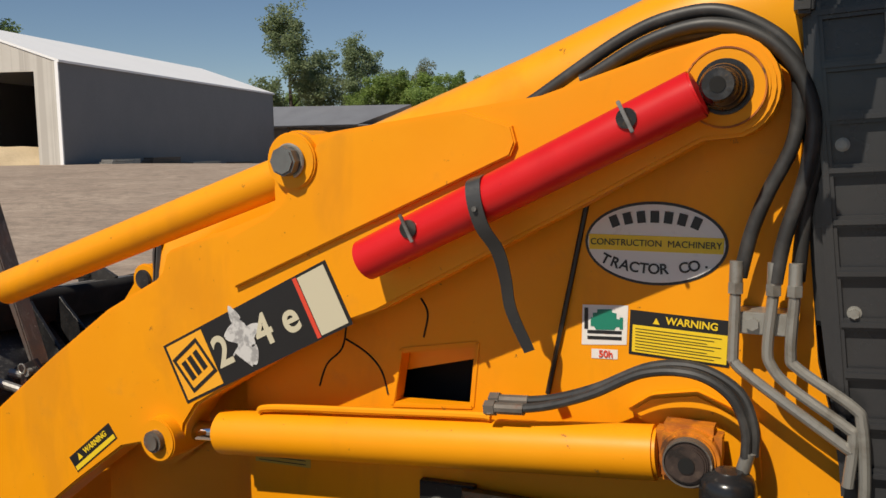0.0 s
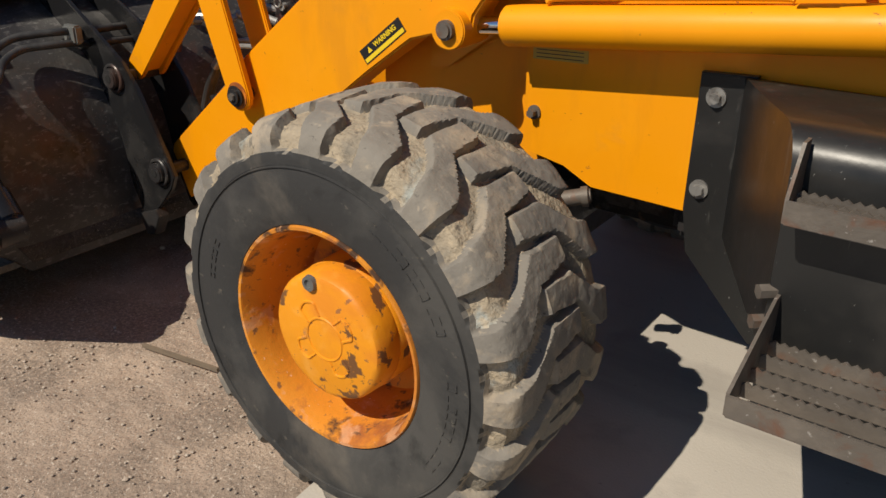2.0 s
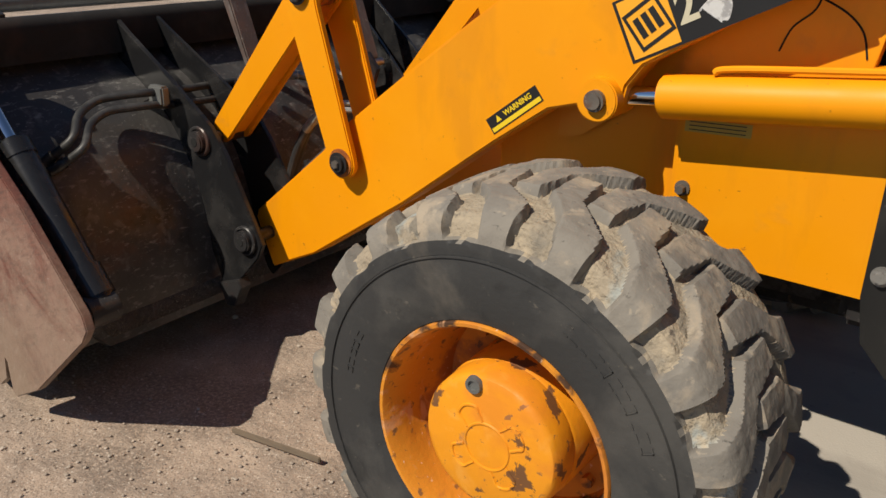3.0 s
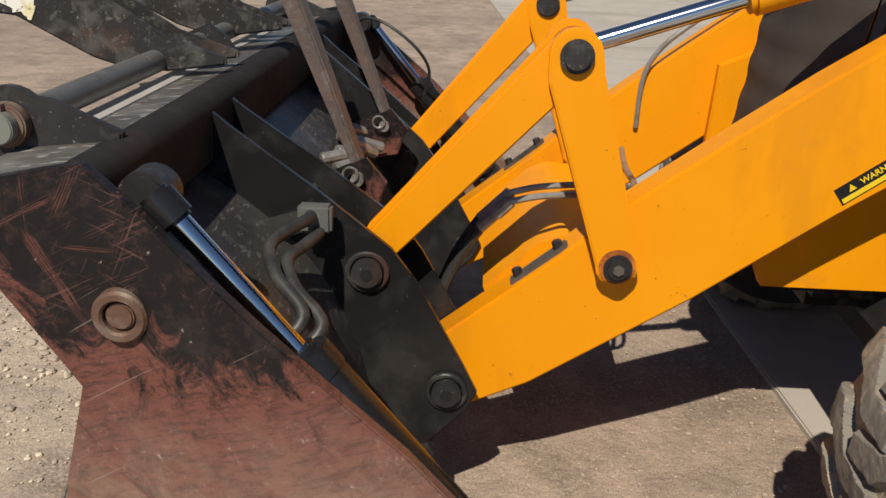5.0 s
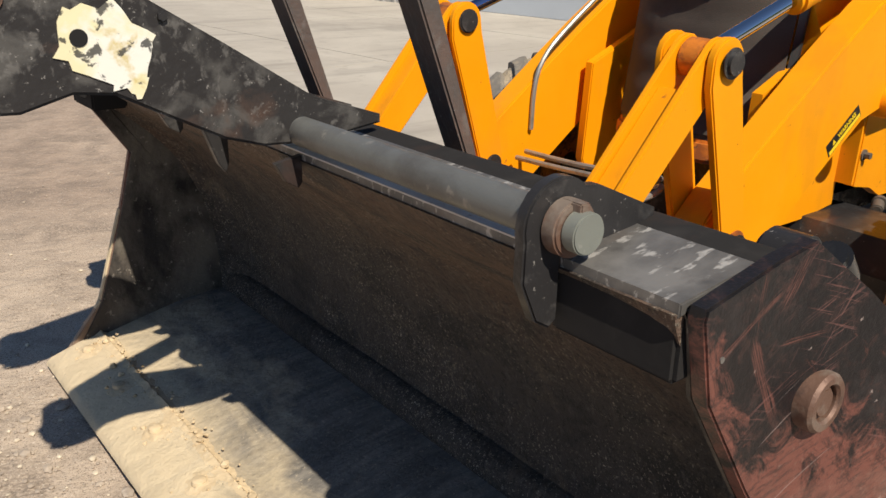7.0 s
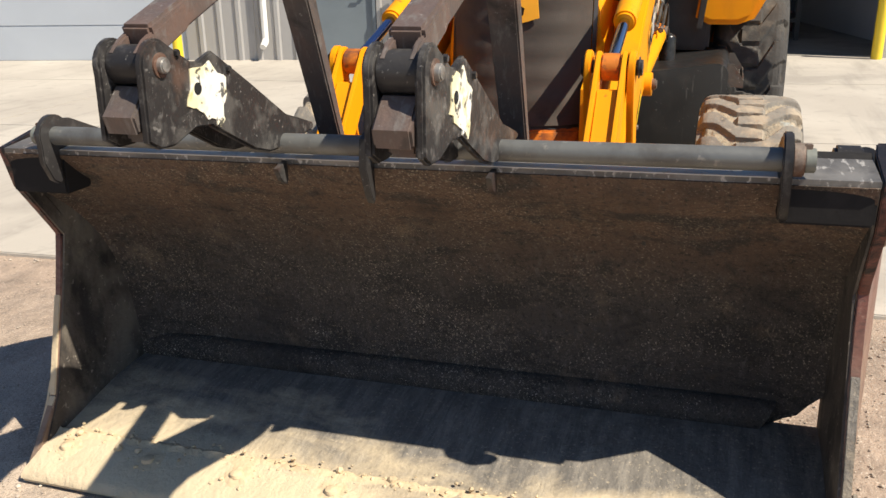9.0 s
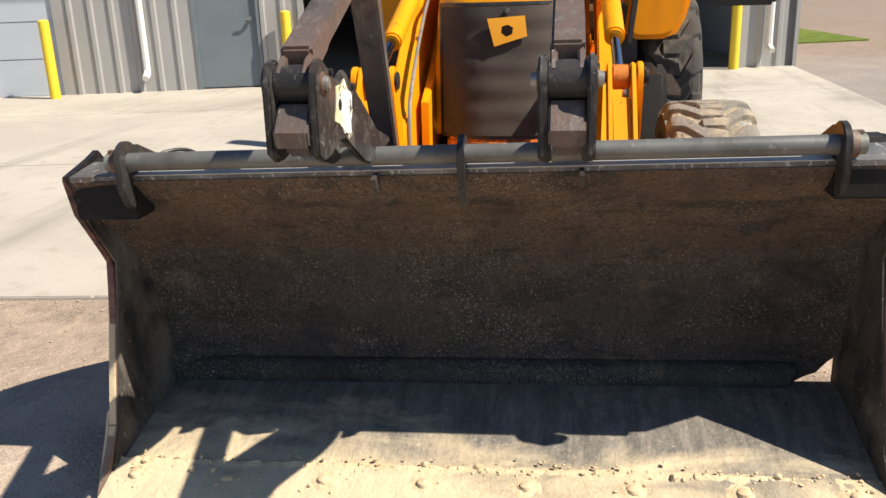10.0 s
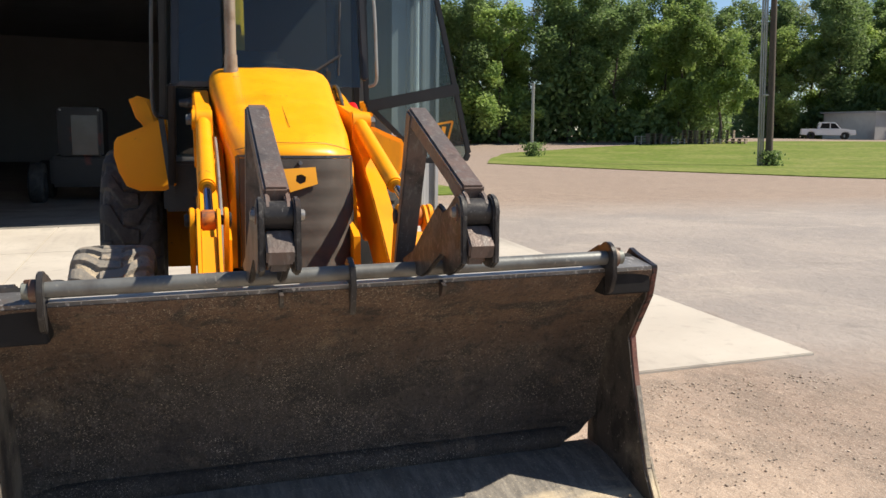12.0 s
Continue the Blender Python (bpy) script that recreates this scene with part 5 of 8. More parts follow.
bonnet = part("bonnet", nose(bm), bonnet_paint, loader, "yellow engine bonnet with small paint chips", 50)
sb = bmesh.new()
hose([(0.0, 0.0, 1.545), (0.2, 0.0, 1.604), (0.5, 0.0, 1.700), (0.65, 0, 1.747)], 0.0016, 5, 6, sb)
hose([(-0.30, -0.30, 1.425), (-0.30, -0.15, 1.462), (-0.30, 0.0, 1.464), (-0.30, 0.15, 1.462), (-0.30, 0.30, 1.425)], 0.0016, 5, 6, sb)
sub("bonnet_seam", nose(sb), black_decal, bonnet)
grille = bmesh.new()
rowsg = []
for i in range(25):
    v = i / 24
    z = 0.84 + v * 0.545
    bulge = 0.0055 * (0.5 + 0.5 * math.cos(v * 2 * math.pi * 5.5))
    rowsg.append([grille.verts.new((-0.374 - bulge * (1 if 0 < k < 12 else 0) - 0.004 * noise.noise((k * 0.7, v * 6, 0)), -0.285 + 0.57 * k / 12, z)) for k in range(13)])
for a, b in zip(rowsg, rowsg[1:]):
    for i in range(12):
        grille.faces.new((a[i], a[i + 1], b[i + 1], b[i]))
sub("grille", nose(grille), grille_cloth, bonnet, "dark brown padded grille cover")
gf = bmesh.new()
for a, b in (((-0.295, 0.83), (-0.295, 1.395)), ((-0.295, 1.395), (0.295, 1.395)), ((0.295, 1.395), (0.295, 0.83)), ((0.295, 0.83), (-0.295, 0.83))):
    for k in range(8):
        p, q = Vector((-0.366, *a)).lerp(Vector((-0.366, *b)), k / 8), Vector((-0.366, *a)).lerp(Vector((-0.366, *b)), (k + 1) / 8)
        bar(p, q, 0.012, 0.014, (1, 0, 0), 0.0, bm=gf)
sub("grille_frame", nose(gf), black_plastic, bonnet)
lip = box(-0.385, -0.30, -0.268, 0.268, 0.752, 0.826, 0.014)
for y in np.linspace(-0.28, 0.28, 9):
    bmesh.ops.bisect_plane(lip, geom=lip.verts[:] + lip.edges[:] + lip.faces[:], plane_co=(0, y, 0), plane_no=(0, 1, 0))
nose(lip)
part("front_bumper", lip, yellow_rust, loader, "chipped orange lower nose")
bd = bmesh.new()
outer = [(-0.085, 0.05), (0.075, 0.06), (0.085, -0.025), (-0.055, -0.065)]
inner = [(-0.022, 0.018), (0.004, 0.024), (0.026, 0.012), (0.022, -0.014), (-0.004, -0.026), (-0.026, -0.010)]
vo = [bd.verts.new((-0.388, -0.01 - y, 1.285 + z)) for y, z in outer]
vi = [bd.verts.new((-0.388, -0.01 - y, 1.285 + z)) for y, z in inner]
quads = ((0, 1, (0, 1, 2)), (1, 2, (2, 3)), (2, 3, (3, 4, 5)), (3, 0, (5, 0)))
for o0, o1, ins in quads:
    bd.faces.new([vo[o0], vo[o1]] + [vi[i] for i in reversed(ins)])
ext = bmesh.ops.extrude_face_region(bd, geom=bd.faces[:])
bmesh.ops.translate(bd, vec=(-0.006, 0, 0), verts=[v for v in ext["geom"] if isinstance(v, bmesh.types.BMVert)])
sub("badge", nose(bd), orange_decal, bonnet, "orange lozenge plate with a dark hole")
sub("badge_screw", nose(rod((-0.395, -0.01, 1.366), (-0.37, -0.01, 1.366), 0.010)), bright_steel, bonnet)

# exhaust
ex = rod((1.06, 0.250, 1.80), (1.06, 0.250, 2.72), 0.036)
rod((1.06, 0.250, 1.80), (1.06, 0.250, 2.00), 0.042, bm=ex)
rod((1.06, 0.250, 1.88), (1.06, 0.250, 1.925), 0.047, seg=28, bevel=0.006, bm=ex)
part("exhaust_pipe", ex, stack_steel, loader, "dull tan exhaust stack")

# loader arms: one each side
ARM = [(-1.159, 0.262), (-0.966, 0.354), (-0.611, 0.594), (-0.320, 0.816), (-0.171, 0.921), (-0.10, 0.941)] + arc(-0.035, 0.967, 0.050, 205, 335, 8) + [(0.020, 1.00), (0.055, 1.048), (0.373, 1.236), (0.511, 1.290), (0.886, 1.488), (1.110, 1.610)] + arc(1.142, 1.693, 0.082, -70, 95, 12) + [(1.05, 1.755), (0.84, 1.690), (0.45, 1.640)] + arc(0.338, 1.580, 0.060, 55, 180, 8) + [(0.280, 1.500), (0.268, 1.478), (0.196, 1.452), (0.0, 1.388), (-0.012, 1.378), (-0.026, 1.338), (-0.045, 1.320), (-0.196, 1.242), (-0.392, 1.108), (-0.578, 0.970), (-0.804, 0.797), (-0.915, 0.690), (-1.213, 0.446), (-1.222, 0.42)]
YO, YI = 0.487, 0.395
for s in (-1, 1):
    def Y(a, b):
        return sorted((s * a, s * b))
    arm = part("loader_arm", prism(ARM, *Y(YI, YO), 0.006), yellow, loader, "yellow loader lift arm")
    # thicker upper plate over the rear half
    sub("stiffener", prism([(0.180, 1.318), (0.790, 1.588), (0.800, 1.612), (0.792, 1.640), (0.700, 1.668), (0.45, 1.635), (0.40, 1.620), (0.300, 1.49), (0.262, 1.466), (0.205, 1.440), (0.165, 1.42)], *Y(YO - 0.004, YO + 0.012), 0.003), yellow, arm)
    for nm, x, z, r0, r1, ln in (("pivot_boss", -0.035, 0.967, 0.050, 0.036, 0.030), ("ram_boss", 0.338, 1.580, 0.056, 0.046, 0.020)):
        sub(nm, rod((x, s * (YO - 0.01), z), (x, s * (YO + ln), z), r0, seg=28, bevel=0.003), yellow, arm)
    pinb = rod((0.338, s * 0.49, 1.580), (0.338, s * 0.538, 1.580), 0.029, seg=8, bevel=0.004)
    sub("pin", pinb, grey_steel, arm, "grey hexagonal pin head")
    sub("retaining_ring", hose([(0.338 + 0.031 * math.cos(a), s * 0.512, 1.580 + 0.031 * math.sin(a)) for a in np.linspace(-1.2, 2.4, 10)], 0.004, 6, 2), pipe_metal, arm)
    sub("pin", rod((-0.035, s * 0.50, 0.967), (-0.035, s * 0.537, 0.967), 0.024, seg=20, bevel=0.006), step_steel, arm, "dark pin head")
    # rear pivot with its worn collar
    sub("pivot_boss", rod((1.142, s * 0.48, 1.693), (1.142, s * 0.496, 1.693), 0.068, seg=32, bevel=0.006), yellow, arm)
    sub("grease_ring", lathe([(0.034, s * 0.49), (0.036, s * 0.499), (0.043, s * 0.499), (0.045, s * 0.49)], (1.143, 0, 1.693), 40), grease, arm, "ring of black grease")
    col = lathe([(0.0, 0.572), (0.012, 0.572), (0.015, 0.576), (0.033, 0.576), (0.037, 0.570), (0.037, 0.545), (0.041, 0.541), (0.043, 0.532), (0.046, 0.530), (0.050, 0.522), (0.050, 0.505), (0.053, 0.503), (0.053, 0.48)], (0, 0, 0), 48, closed=False)
    col.transform(Matrix.Translation((1.143, 0, 1.692)) @ Matrix.Diagonal((0.70, s, 0.70, 1)))
    sub("pivot_pin", col, grease, arm, "greasy black pivot collar")
    sub("pin_hole", rod((1.143, s * 0.570, 1.692), (1.143, s * 0.5775, 1.692), 0.0118, seg=24), hole_dark, arm)
    cr_ = lathe([(0.0595, 0.492), (0.060, 0.4975), (0.0625, 0.4975), (0.063, 0.492)], (0, 0, 0), 48)
    cr_.transform(Matrix.Translation((1.143, 0, 1.692)) @ Matrix.Diagonal((1, s, 1, 1)))
    sub("collar_ring", cr_, yellow_rust, arm, "cracked rusty paint round the collar")
    for px, pz in ((-0.917, 0.702), (-1.004, 0.629)):
        sub("stud", rod((px + 0.008, s * 0.452, pz - 0.035), (px - 0.008, s * 0.452, pz + 0.012), 0.012, seg=6, bevel=0.002), black_steel, arm)
    sub("stud_strap", bar((-0.899, s * 0.452, 0.708), (-1.022, s * 0.452, 0.604), 0.036, 0.012, (0, 1, 0), 0.003), step_steel, arm, "brown steel strap with two studs")
    # lever pair, from the arm up to the ram's rod end
    A, B, E = (-0.795, 0.690), (-0.923, 1.145), (-1.341, 0.682)
    for ya, yb in ((0.512, 0.535), (0.372, 0.393)):
        lev = prism(arc(A[0], A[1], 0.048, 180, 380, 8) + [(-0.862, 1.11)] + arc(B[0], B[1], 0.055, 10, 190, 8) + [(-0.975, 1.09)], *Y(ya, yb), 0.004)
        lever = part("tilt_lever", lev, yellow, loader, "yellow tilt lever plate")
    for (px, pz), rr in ((A, 0.032), (B, 0.035)):
        pn = rod((px, s * 0.535, pz), (px, s * 0.556, pz), rr, seg=28, bevel=0.009)
        rod((px, s * 0.36, pz), (px, s * 0.372, pz), rr, seg=20, bevel=0.004, bm=pn)
        rod((px, s * 0.37, pz), (px, s * 0.535, pz), 0.022, seg=16, bm=pn)
        pin_ = part("link_pin", pn, black_steel, loader, "dark round pin head")
        if pz > 1:
            continue
        sub("pin_washer", rod((px, s * 0.5345, pz), (px, s * 0.5385, pz), rr * 1.28, seg=24, bevel=0.001), yellow_rust, pin_)
        sub("pin_bolt", rod((px, s * 0.554, pz), (px, s * 0.564, pz), 0.013, seg=6, bevel=0.002), step_steel, pin_)
    # push link to the bucket, forked at the top
    part("push_link", bar((-0.985, s * 0.456, 1.066), (E[0] + 0.01, s * 0.462, E[1] + 0.012 - (0.03 if s > 0 else 0)), 0.080, 0.072, (0, 1, 0), 0.010, 0.080, 0.056), yellow, loader, "yellow bucket push link")
    fk = bmesh.new()
    for yy in (0.406, 0.490):
        prism(arc(B[0], B[1], 0.052, -43, 137, 8) + arc(E[0] + 0.012, E[1] + 0.013 - (0.03 if s > 0 else 0), 0.040, 137, 317, 6), *Y(yy, yy + 0.018), 0.004, fk)
    part("link_cheek", fk, yellow, loader)
    part("rod_eye", rod((B[0], s * 0.424, B[1]), (B[0], s * 0.488, B[1]), 0.045, seg=24, bevel=0.006), yellow_rust, loader, "rusty ram rod eye")
    # tilt ram
    F = Vector((0.338, s * 0.445, 1.570))
    Bv = Vector((B[0], s * 0.452, B[1]))
    d = (F - Bv).normalized()
    part("tilt_ram_rod", rod(Bv + d * 0.03, Bv + d * 0.48, 0.0195), chrome if s < 0 else blue_rod, loader, "polished ram rod")
    tb = rod(Bv + d * 0.365, F - d * 0.04, 0.041, seg=28, bevel=0.008)
    rod(Bv + d * 0.36, Bv + d * 0.385, 0.034, seg=24, bm=tb)
    part("tilt_ram", tb, yellow, loader, "yellow tilt ram barrel")
    # lift ram
    C, G = Vector((-0.035, s * 0.44, 0.967)), Vector((1.100, s * 0.44, 1.078))
    d = (G - C).normalized()
    part("lift_ram_rod", rod(C + d * 0.03, C + d * 0.14, 0.022), chrome, loader, "polished ram rod")
    part("ram_eye", rod((C.x, s * 0.41, C.z), (C.x, s * 0.475, C.z), 0.042, seg=24, bevel=0.004), yellow, loader)
    lb = rod(C + d * 0.122, G - d * 0.055, 0.0485, seg=32, bevel=0.006)
    part("lift_ram", lb, yellow, loader, "yellow lift ram barrel")
    gb = rod((G.x, s * 0.40, G.z), (G.x, s * 0.475, G.z), 0.050, seg=32, bevel=0.006)
    box(G.x - 0.060, G.x + 0.050, *Y(0.405, 0.466), G.z - 0.048, G.z + 0.054, 0.014, gb)
    part("ram_base", gb, base_rust, loader, "rusty orange ram base block")
    gp = rod((G.x, s * 0.47, G.z), (G.x, s * 0.492, G.z), 0.0385, seg=28, bevel=0.004)
    rod((G.x, s * 0.488, G.z), (G.x, s * 0.499, G.z), 0.032, seg=28, bevel=0.003, bm=gp)
    part("ram_pin", gp, pin_brown, loader, "greasy brown ram pin")
    rg_ = lathe([(0.0380, 0.476), (0.0380, 0.492), (0.0405, 0.492), (0.0415, 0.476)], (0, 0, 0), 40)
    rg_.transform(Matrix.Translation((G.x, 0, G.z)) @ Matrix.Diagonal((1, s, 1, 1)))
    part("pin_rim", rg_, step_steel, loader, "rubbed steel rim of the ram pin")
    part("ram_pin_core", rod((G.x, s * 0.49, G.z), (G.x, s * 0.5025, G.z), 0.0135, seg=20), hole_dark, loader)
    part("ram_mount", prism([(0.98, 1.13), (1.02, 1.16), (1.10, 1.175), (1.20, 1.13), (1.21, 1.03), (1.16, 1.00)], *Y(0.365, 0.40), 0.006), yellow, loader)
    # steel oil line on the ram
    part("oil_line", hose([(0.20, s * 0.455, 1.045), (0.24, s * 0.455, 1.058), (0.5, s * 0.455, 1.082), (0.70, s * 0.455, 1.100), (0.735, s * 0.455, 1.100)], 0.0075, 8, 6), yellow, loader)
    part("nose_block", box(-0.235, -0.18, *Y(0.20, 0.268), 0.83, 1.0, 0.01), yellow_rust, loader)

# cross tube between the arms, with its lines
part("cross_tube", prism([(-1.085, 0.53), (-0.955, 0.650), (-0.90, 0.675), (-0.79, 0.668), (-0.735, 0.61), (-0.735, 0.50), (-0.86, 0.42), (-1.05, 0.44)], -0.357, 0.357, 0.035), yellow, loader, "yellow box cross member between the arms")
cl = bmesh.new()
hose([(-0.70, 0.36, 0.70), (-0.72, 0.1, 0.72), (-0.75, -0.20, 0.755), (-0.80, -0.30, 0.785), (-0.88, -0.345, 0.79), (-0.97, -0.358, 0.785), (-1.04, -0.362, 0.768)], 0.0085, 8, 6, cl)
hose([(-0.66, 0.36, 0.715), (-0.69, 0.1, 0.735), (-0.715, -0.20, 0.77), (-0.79, -0.285, 0.80), (-0.88, -0.32, 0.806), (-0.97, -0.332, 0.80), (-1.04, -0.336, 0.782)], 0.0085, 8, 6, cl)
part("oil_line", cl, pipe_metal, loader, "thin steel oil lines")
for y, z in ((-0.362, 0.768), (-0.336, 0.782)):
    ff = rod((-1.03, y, z + 0.004), (-1.062, y, z - 0.03), 0.016, seg=6)
    rod((-1.055, y, z - 0.02), (-1.10, y, z - 0.066), 0.0145, seg=12, bm=ff)
    part("hose_fitting", ff, pipe_metal, loader)
    part("hose", hose([(-1.095, y, z - 0.06), (-1.125, y, z - 0.105), (-1.155, y, z - 0.16), (-1.185, y, z - 0.235), (-1.21, y + 0.01, z - 0.32)], 0.0135, 10, 6), hose_rubber, loader)
rl = hose([(-0.62, 0.385, 0.78), (-0.60, 0.385, 0.98), (-0.45, 0.385, 1.13), (-0.1, 0.385, 1.36), (0.2, 0.385, 1.48)], 0.008, 8, 6)
part("oil_line", rl, pipe_metal, loader)

# safety strut, red, clipped to the near arm
P, Q = Vector((0.522, -0.545, 1.398)), Vector((1.112, -0.545, 1.682))
st = rod(P, Q, 0.0385, seg=32, bevel=0.003)
strut = part("safety_strut", st, red_paint, loader, "red tubular arm safety strut")
for k in (0.19, 0.83):
    p = P + (Q - P) * k + Vector((0, -0.036, 0.012))
    w = rod(p, p + Vector((0, -0.006, 0)), 0.016, seg=20)
    sub("clip_washer", w, grease, strut)
    sub("clip_lever", bar(p + Vector((-0.012, -0.012, 0.026)), p + Vector((0.012, -0.012, -0.022)), 0.005, 0.006, (0, 1, 0), 0.001), bright_steel, strut)
stp = bmesh.new()
pts = [(0.750, -0.545, 1.555), (0.752, -0.575, 1.546), (0.760, -0.588, 1.512), (0.772, -0.582, 1.470), (0.790, -0.56, 1.43), (0.797, -0.54, 1.38), (0.80, -0.52, 1.32), (0.827, -0.50, 1.245)]
path = smooth_path(pts, 5)
prev = None
for i, p in enumerate(path):
    w = Vector((0.014 - 0.005 * i / len(path), 0, 0.004))
    row = [stp.verts.new(p + w), stp.verts.new(p - w), stp.verts.new(p - w + Vector((0, 0.003, 0))), stp.verts.new(p + w + Vector((0, 0.003, 0)))]
    if prev:
        for k in range(4):
            stp.faces.new((prev[k], prev[(k + 1) % 4], row[(k + 1) % 4], row[k]))
    prev = row
stp.faces.new(prev)
sub("rubber_strap", stp, black_plastic, strut, "black rubber strap hanging loose")
sub("strap_rivet", rod((0.762, -0.589, 1.502), (0.762, -0.594, 1.502), 0.0045, seg=12), bright_steel, strut)

# hoses over the arm's rear pivot, ending in bent steel pipes
HOSES = [[(0.80, 1.680), (0.815, 1.688), (0.966, 1.782), (1.058, 1.815), (1.138, 1.814), (1.224, 1.762), (1.247, 1.696), (1.242, 1.609), (1.207, 1.528), (1.184, 1.463), (1.168, 1.388)],
         [(0.90, 1.715), (0.918, 1.723), (1.013, 1.775), (1.104, 1.796), (1.182, 1.776), (1.238, 1.727), (1.269, 1.652), (1.264, 1.564), (1.235, 1.456), (1.223, 1.382)],
         [(0.92, 1.725), (0.96, 1.745), (1.03, 1.775), (1.12, 1.785), (1.20, 1.757), (1.258, 1.695), (1.281, 1.599), (1.263, 1.502), (1.255, 1.383)]]
PIPES = [[(1.163, 1.39), (1.163, 1.372), (1.162, 1.261), (1.165, 1.245), (1.199, 1.217), (1.33, 1.128), (1.345, 1.12)],
         [(1.221, 1.39), (1.221, 1.366), (1.215, 1.276), (1.222, 1.245), (1.252, 1.213), (1.335, 1.158), (1.347, 1.140), (1.342, 1.06)],
         [(1.253, 1.39), (1.253, 1.363), (1.250, 1.270), (1.262, 1.245), (1.343, 1.192), (1.358, 1.165), (1.366, 1.077), (1.366, 1.02)]]
for k in range(3):
    y = -0.43 + (0.0, -0.012, 0.016)[k]
    part("hose", hose([(x, y, z) for x, z in HOSES[k]], 0.0118, 12, 8), hose_rubber, loader, "thick black hydraulic hose")
    part("steel_pipe", hose([(x, -0.442, z) for x, z in PIPES[k]], 0.0092, 10, 8), pipe_metal, loader, "bent zinc hydraulic pipe")
    x = PIPES[k][1][0]
    f = rod((x, -0.44, 1.415), (x, -0.442, 1.378), 0.0108, seg=14)
    rod((x, -0.442, 1.380), (x, -0.442, 1.362), 0.0128, seg=6, bm=f)
    part("hose_ferrule", f, pipe_metal, loader)
part("pipe_bracket", box(1.165, 1.255, -0.432, -0.372, 1.293, 1.330, 0.002), pipe_metal, loader)
part("bracket_bolt", rod((1.190, -0.440, 1.311), (1.190, -0.430, 1.311), 0.011, seg=6), pipe_metal, loader)
part("hose", hose([(0.80, -0.48, 1.132), (0.86, -0.48, 1.146), (0.937, -0.48, 1.176), (1.024, -0.48, 1.222), (1.105, -0.48, 1.229), (1.162, -0.48, 1.200), (1.188, -0.48, 1.15), (1.190, -0.48, 1.10)], 0.0085, 10, 8), hose_rubber, loader, "black ram hose")
part("hose", hose([(0.80, -0.455, 1.140), (0.86, -0.455, 1.152), (0.937, -0.455, 1.181), (1.03, -0.455, 1.228), (1.11, -0.455, 1.234), (1.175, -0.46, 1.202), (1.200, -0.47, 1.15), (1.202, -0.47, 1.10)], 0.0085, 10, 8), hose_rubber, loader, "black ram hose")
for y, z in ((-0.48, 1.131), (-0.455, 1.139)):
    f = rod((0.745, y, z - 0.004), (0.81, y, z + 0.001), 0.0112, seg=10)
    rod((0.735, y, z - 0.005), (0.755, y, z - 0.003), 0.0145, seg=6, bm=f)
    part("hose_fitting", f, step_steel, loader)
part("hose_ferrule", rod((1.195, -0.476, 1.108), (1.180, -0.47, 1.05), 0.0115, seg=12), pipe_metal, loader)
ft = lathe([(0.0, 0.052), (0.026, 0.051), (0.030, 0.047), (0.044, 0.043), (0.052, 0.034), (0.055, 0.020), (0.056, -0.14), (0.0, -0.14)], (0, 0, 0), 32, closed=False)
ft.transform(Matrix.Translation((1.166, -0.490, 1.026)) @ Matrix.Rotation(radians(90), 4, "X") @ Matrix.Diagonal((0.83, 1, 0.83, 1)))
part("oil_filter", ft, ram_black, loader, "black oil filter canister")
part("steel_pipe", hose([(1.25, -0.44, 0.93), (1.31, -0.43, 0.935), (1.345, -0.41, 0.95), (1.35, -0.405, 1.0)], 0.010, 10, 6), pipe_metal, loader)

# black ribbed cowl beside the cab front
cw = prism([(1.338, 1.02), (1.319, 1.134), (1.281, 1.391), (1.246, 1.80), (1.240, 1.95), (1.80, 1.95), (1.80, 1.02)], -0.408, -0.395, 0.004)
cowl = part("cab_cowl", cw, cowl_plastic, loader, "black ribbed plastic cowl")
for k in range(11):
    z = 1.075 + 0.0810 * k
    x0 = 1.338 - (z - 1.02) * 0.115 + 0.012
    sub("cowl_rib", bar((x0, -0.416, z), (x0 + 0.110, -0.416, z + 0.006), 0.018, 0.020, (0, 1, 0), 0.006), cowl_plastic, cowl)
for dx in (0.0, 0.108):
    sub("cowl_edge", bar((1.345 + dx, -0.416, 1.03), (1.250 + dx, -0.416, 1.93), 0.022, 0.022, (0, 1, 0), 0.006), cowl_plastic, cowl)
for x, z in ((1.312, 1.602), (1.340, 1.336)):
    b = rod((x, -0.425, z), (x, -0.405, z), 0.008, seg=6)
    rod((x, -0.411, z), (x, -0.4075, z), 0.011, seg=16, bm=b)
    sub("cowl_bolt", b, pipe_metal, cowl, "zinc bolt")

# black step box
SECTION = [(-0.385, 0.925), (-0.60, 0.943), (-0.735, 0.957)] + [(-0.757 - 0.065 * math.sin(radians(a)), 0.893 + 0.065 * math.cos(radians(a))) for a in range(0, 91, 15)] + [(-0.824, 0.72), (-0.825, 0.56), (-0.80, 0.40), (-0.385, 0.31), (-0.385, 0.56)]
bm = bmesh.new()
ends = []
for back in (False, True):
    row = []
    for y, z in SECTION:
        x = 2.0 if back else 0.642 + (-0.385 - y) * 0.512 + max(0.0, 0.56 - z) * (0.56 if y > -0.5 else 0.06)
        row.append(bm.verts.new((x, y, z)))
    ends.append(row)
for i in range(len(SECTION)):
    k = (i + 1) % len(SECTION)
    bm.faces.new((ends[0][i], ends[0][k], ends[1][k], ends[1][i]))
bm.faces.new(ends[0][:-3] + ends[0][-1:])
bm.faces.new(ends[0][-4:])
bm.faces.new(ends[1])
stepbox = part("step_box", bm, black_paint, loader, "black dusty step and tank box", 50)
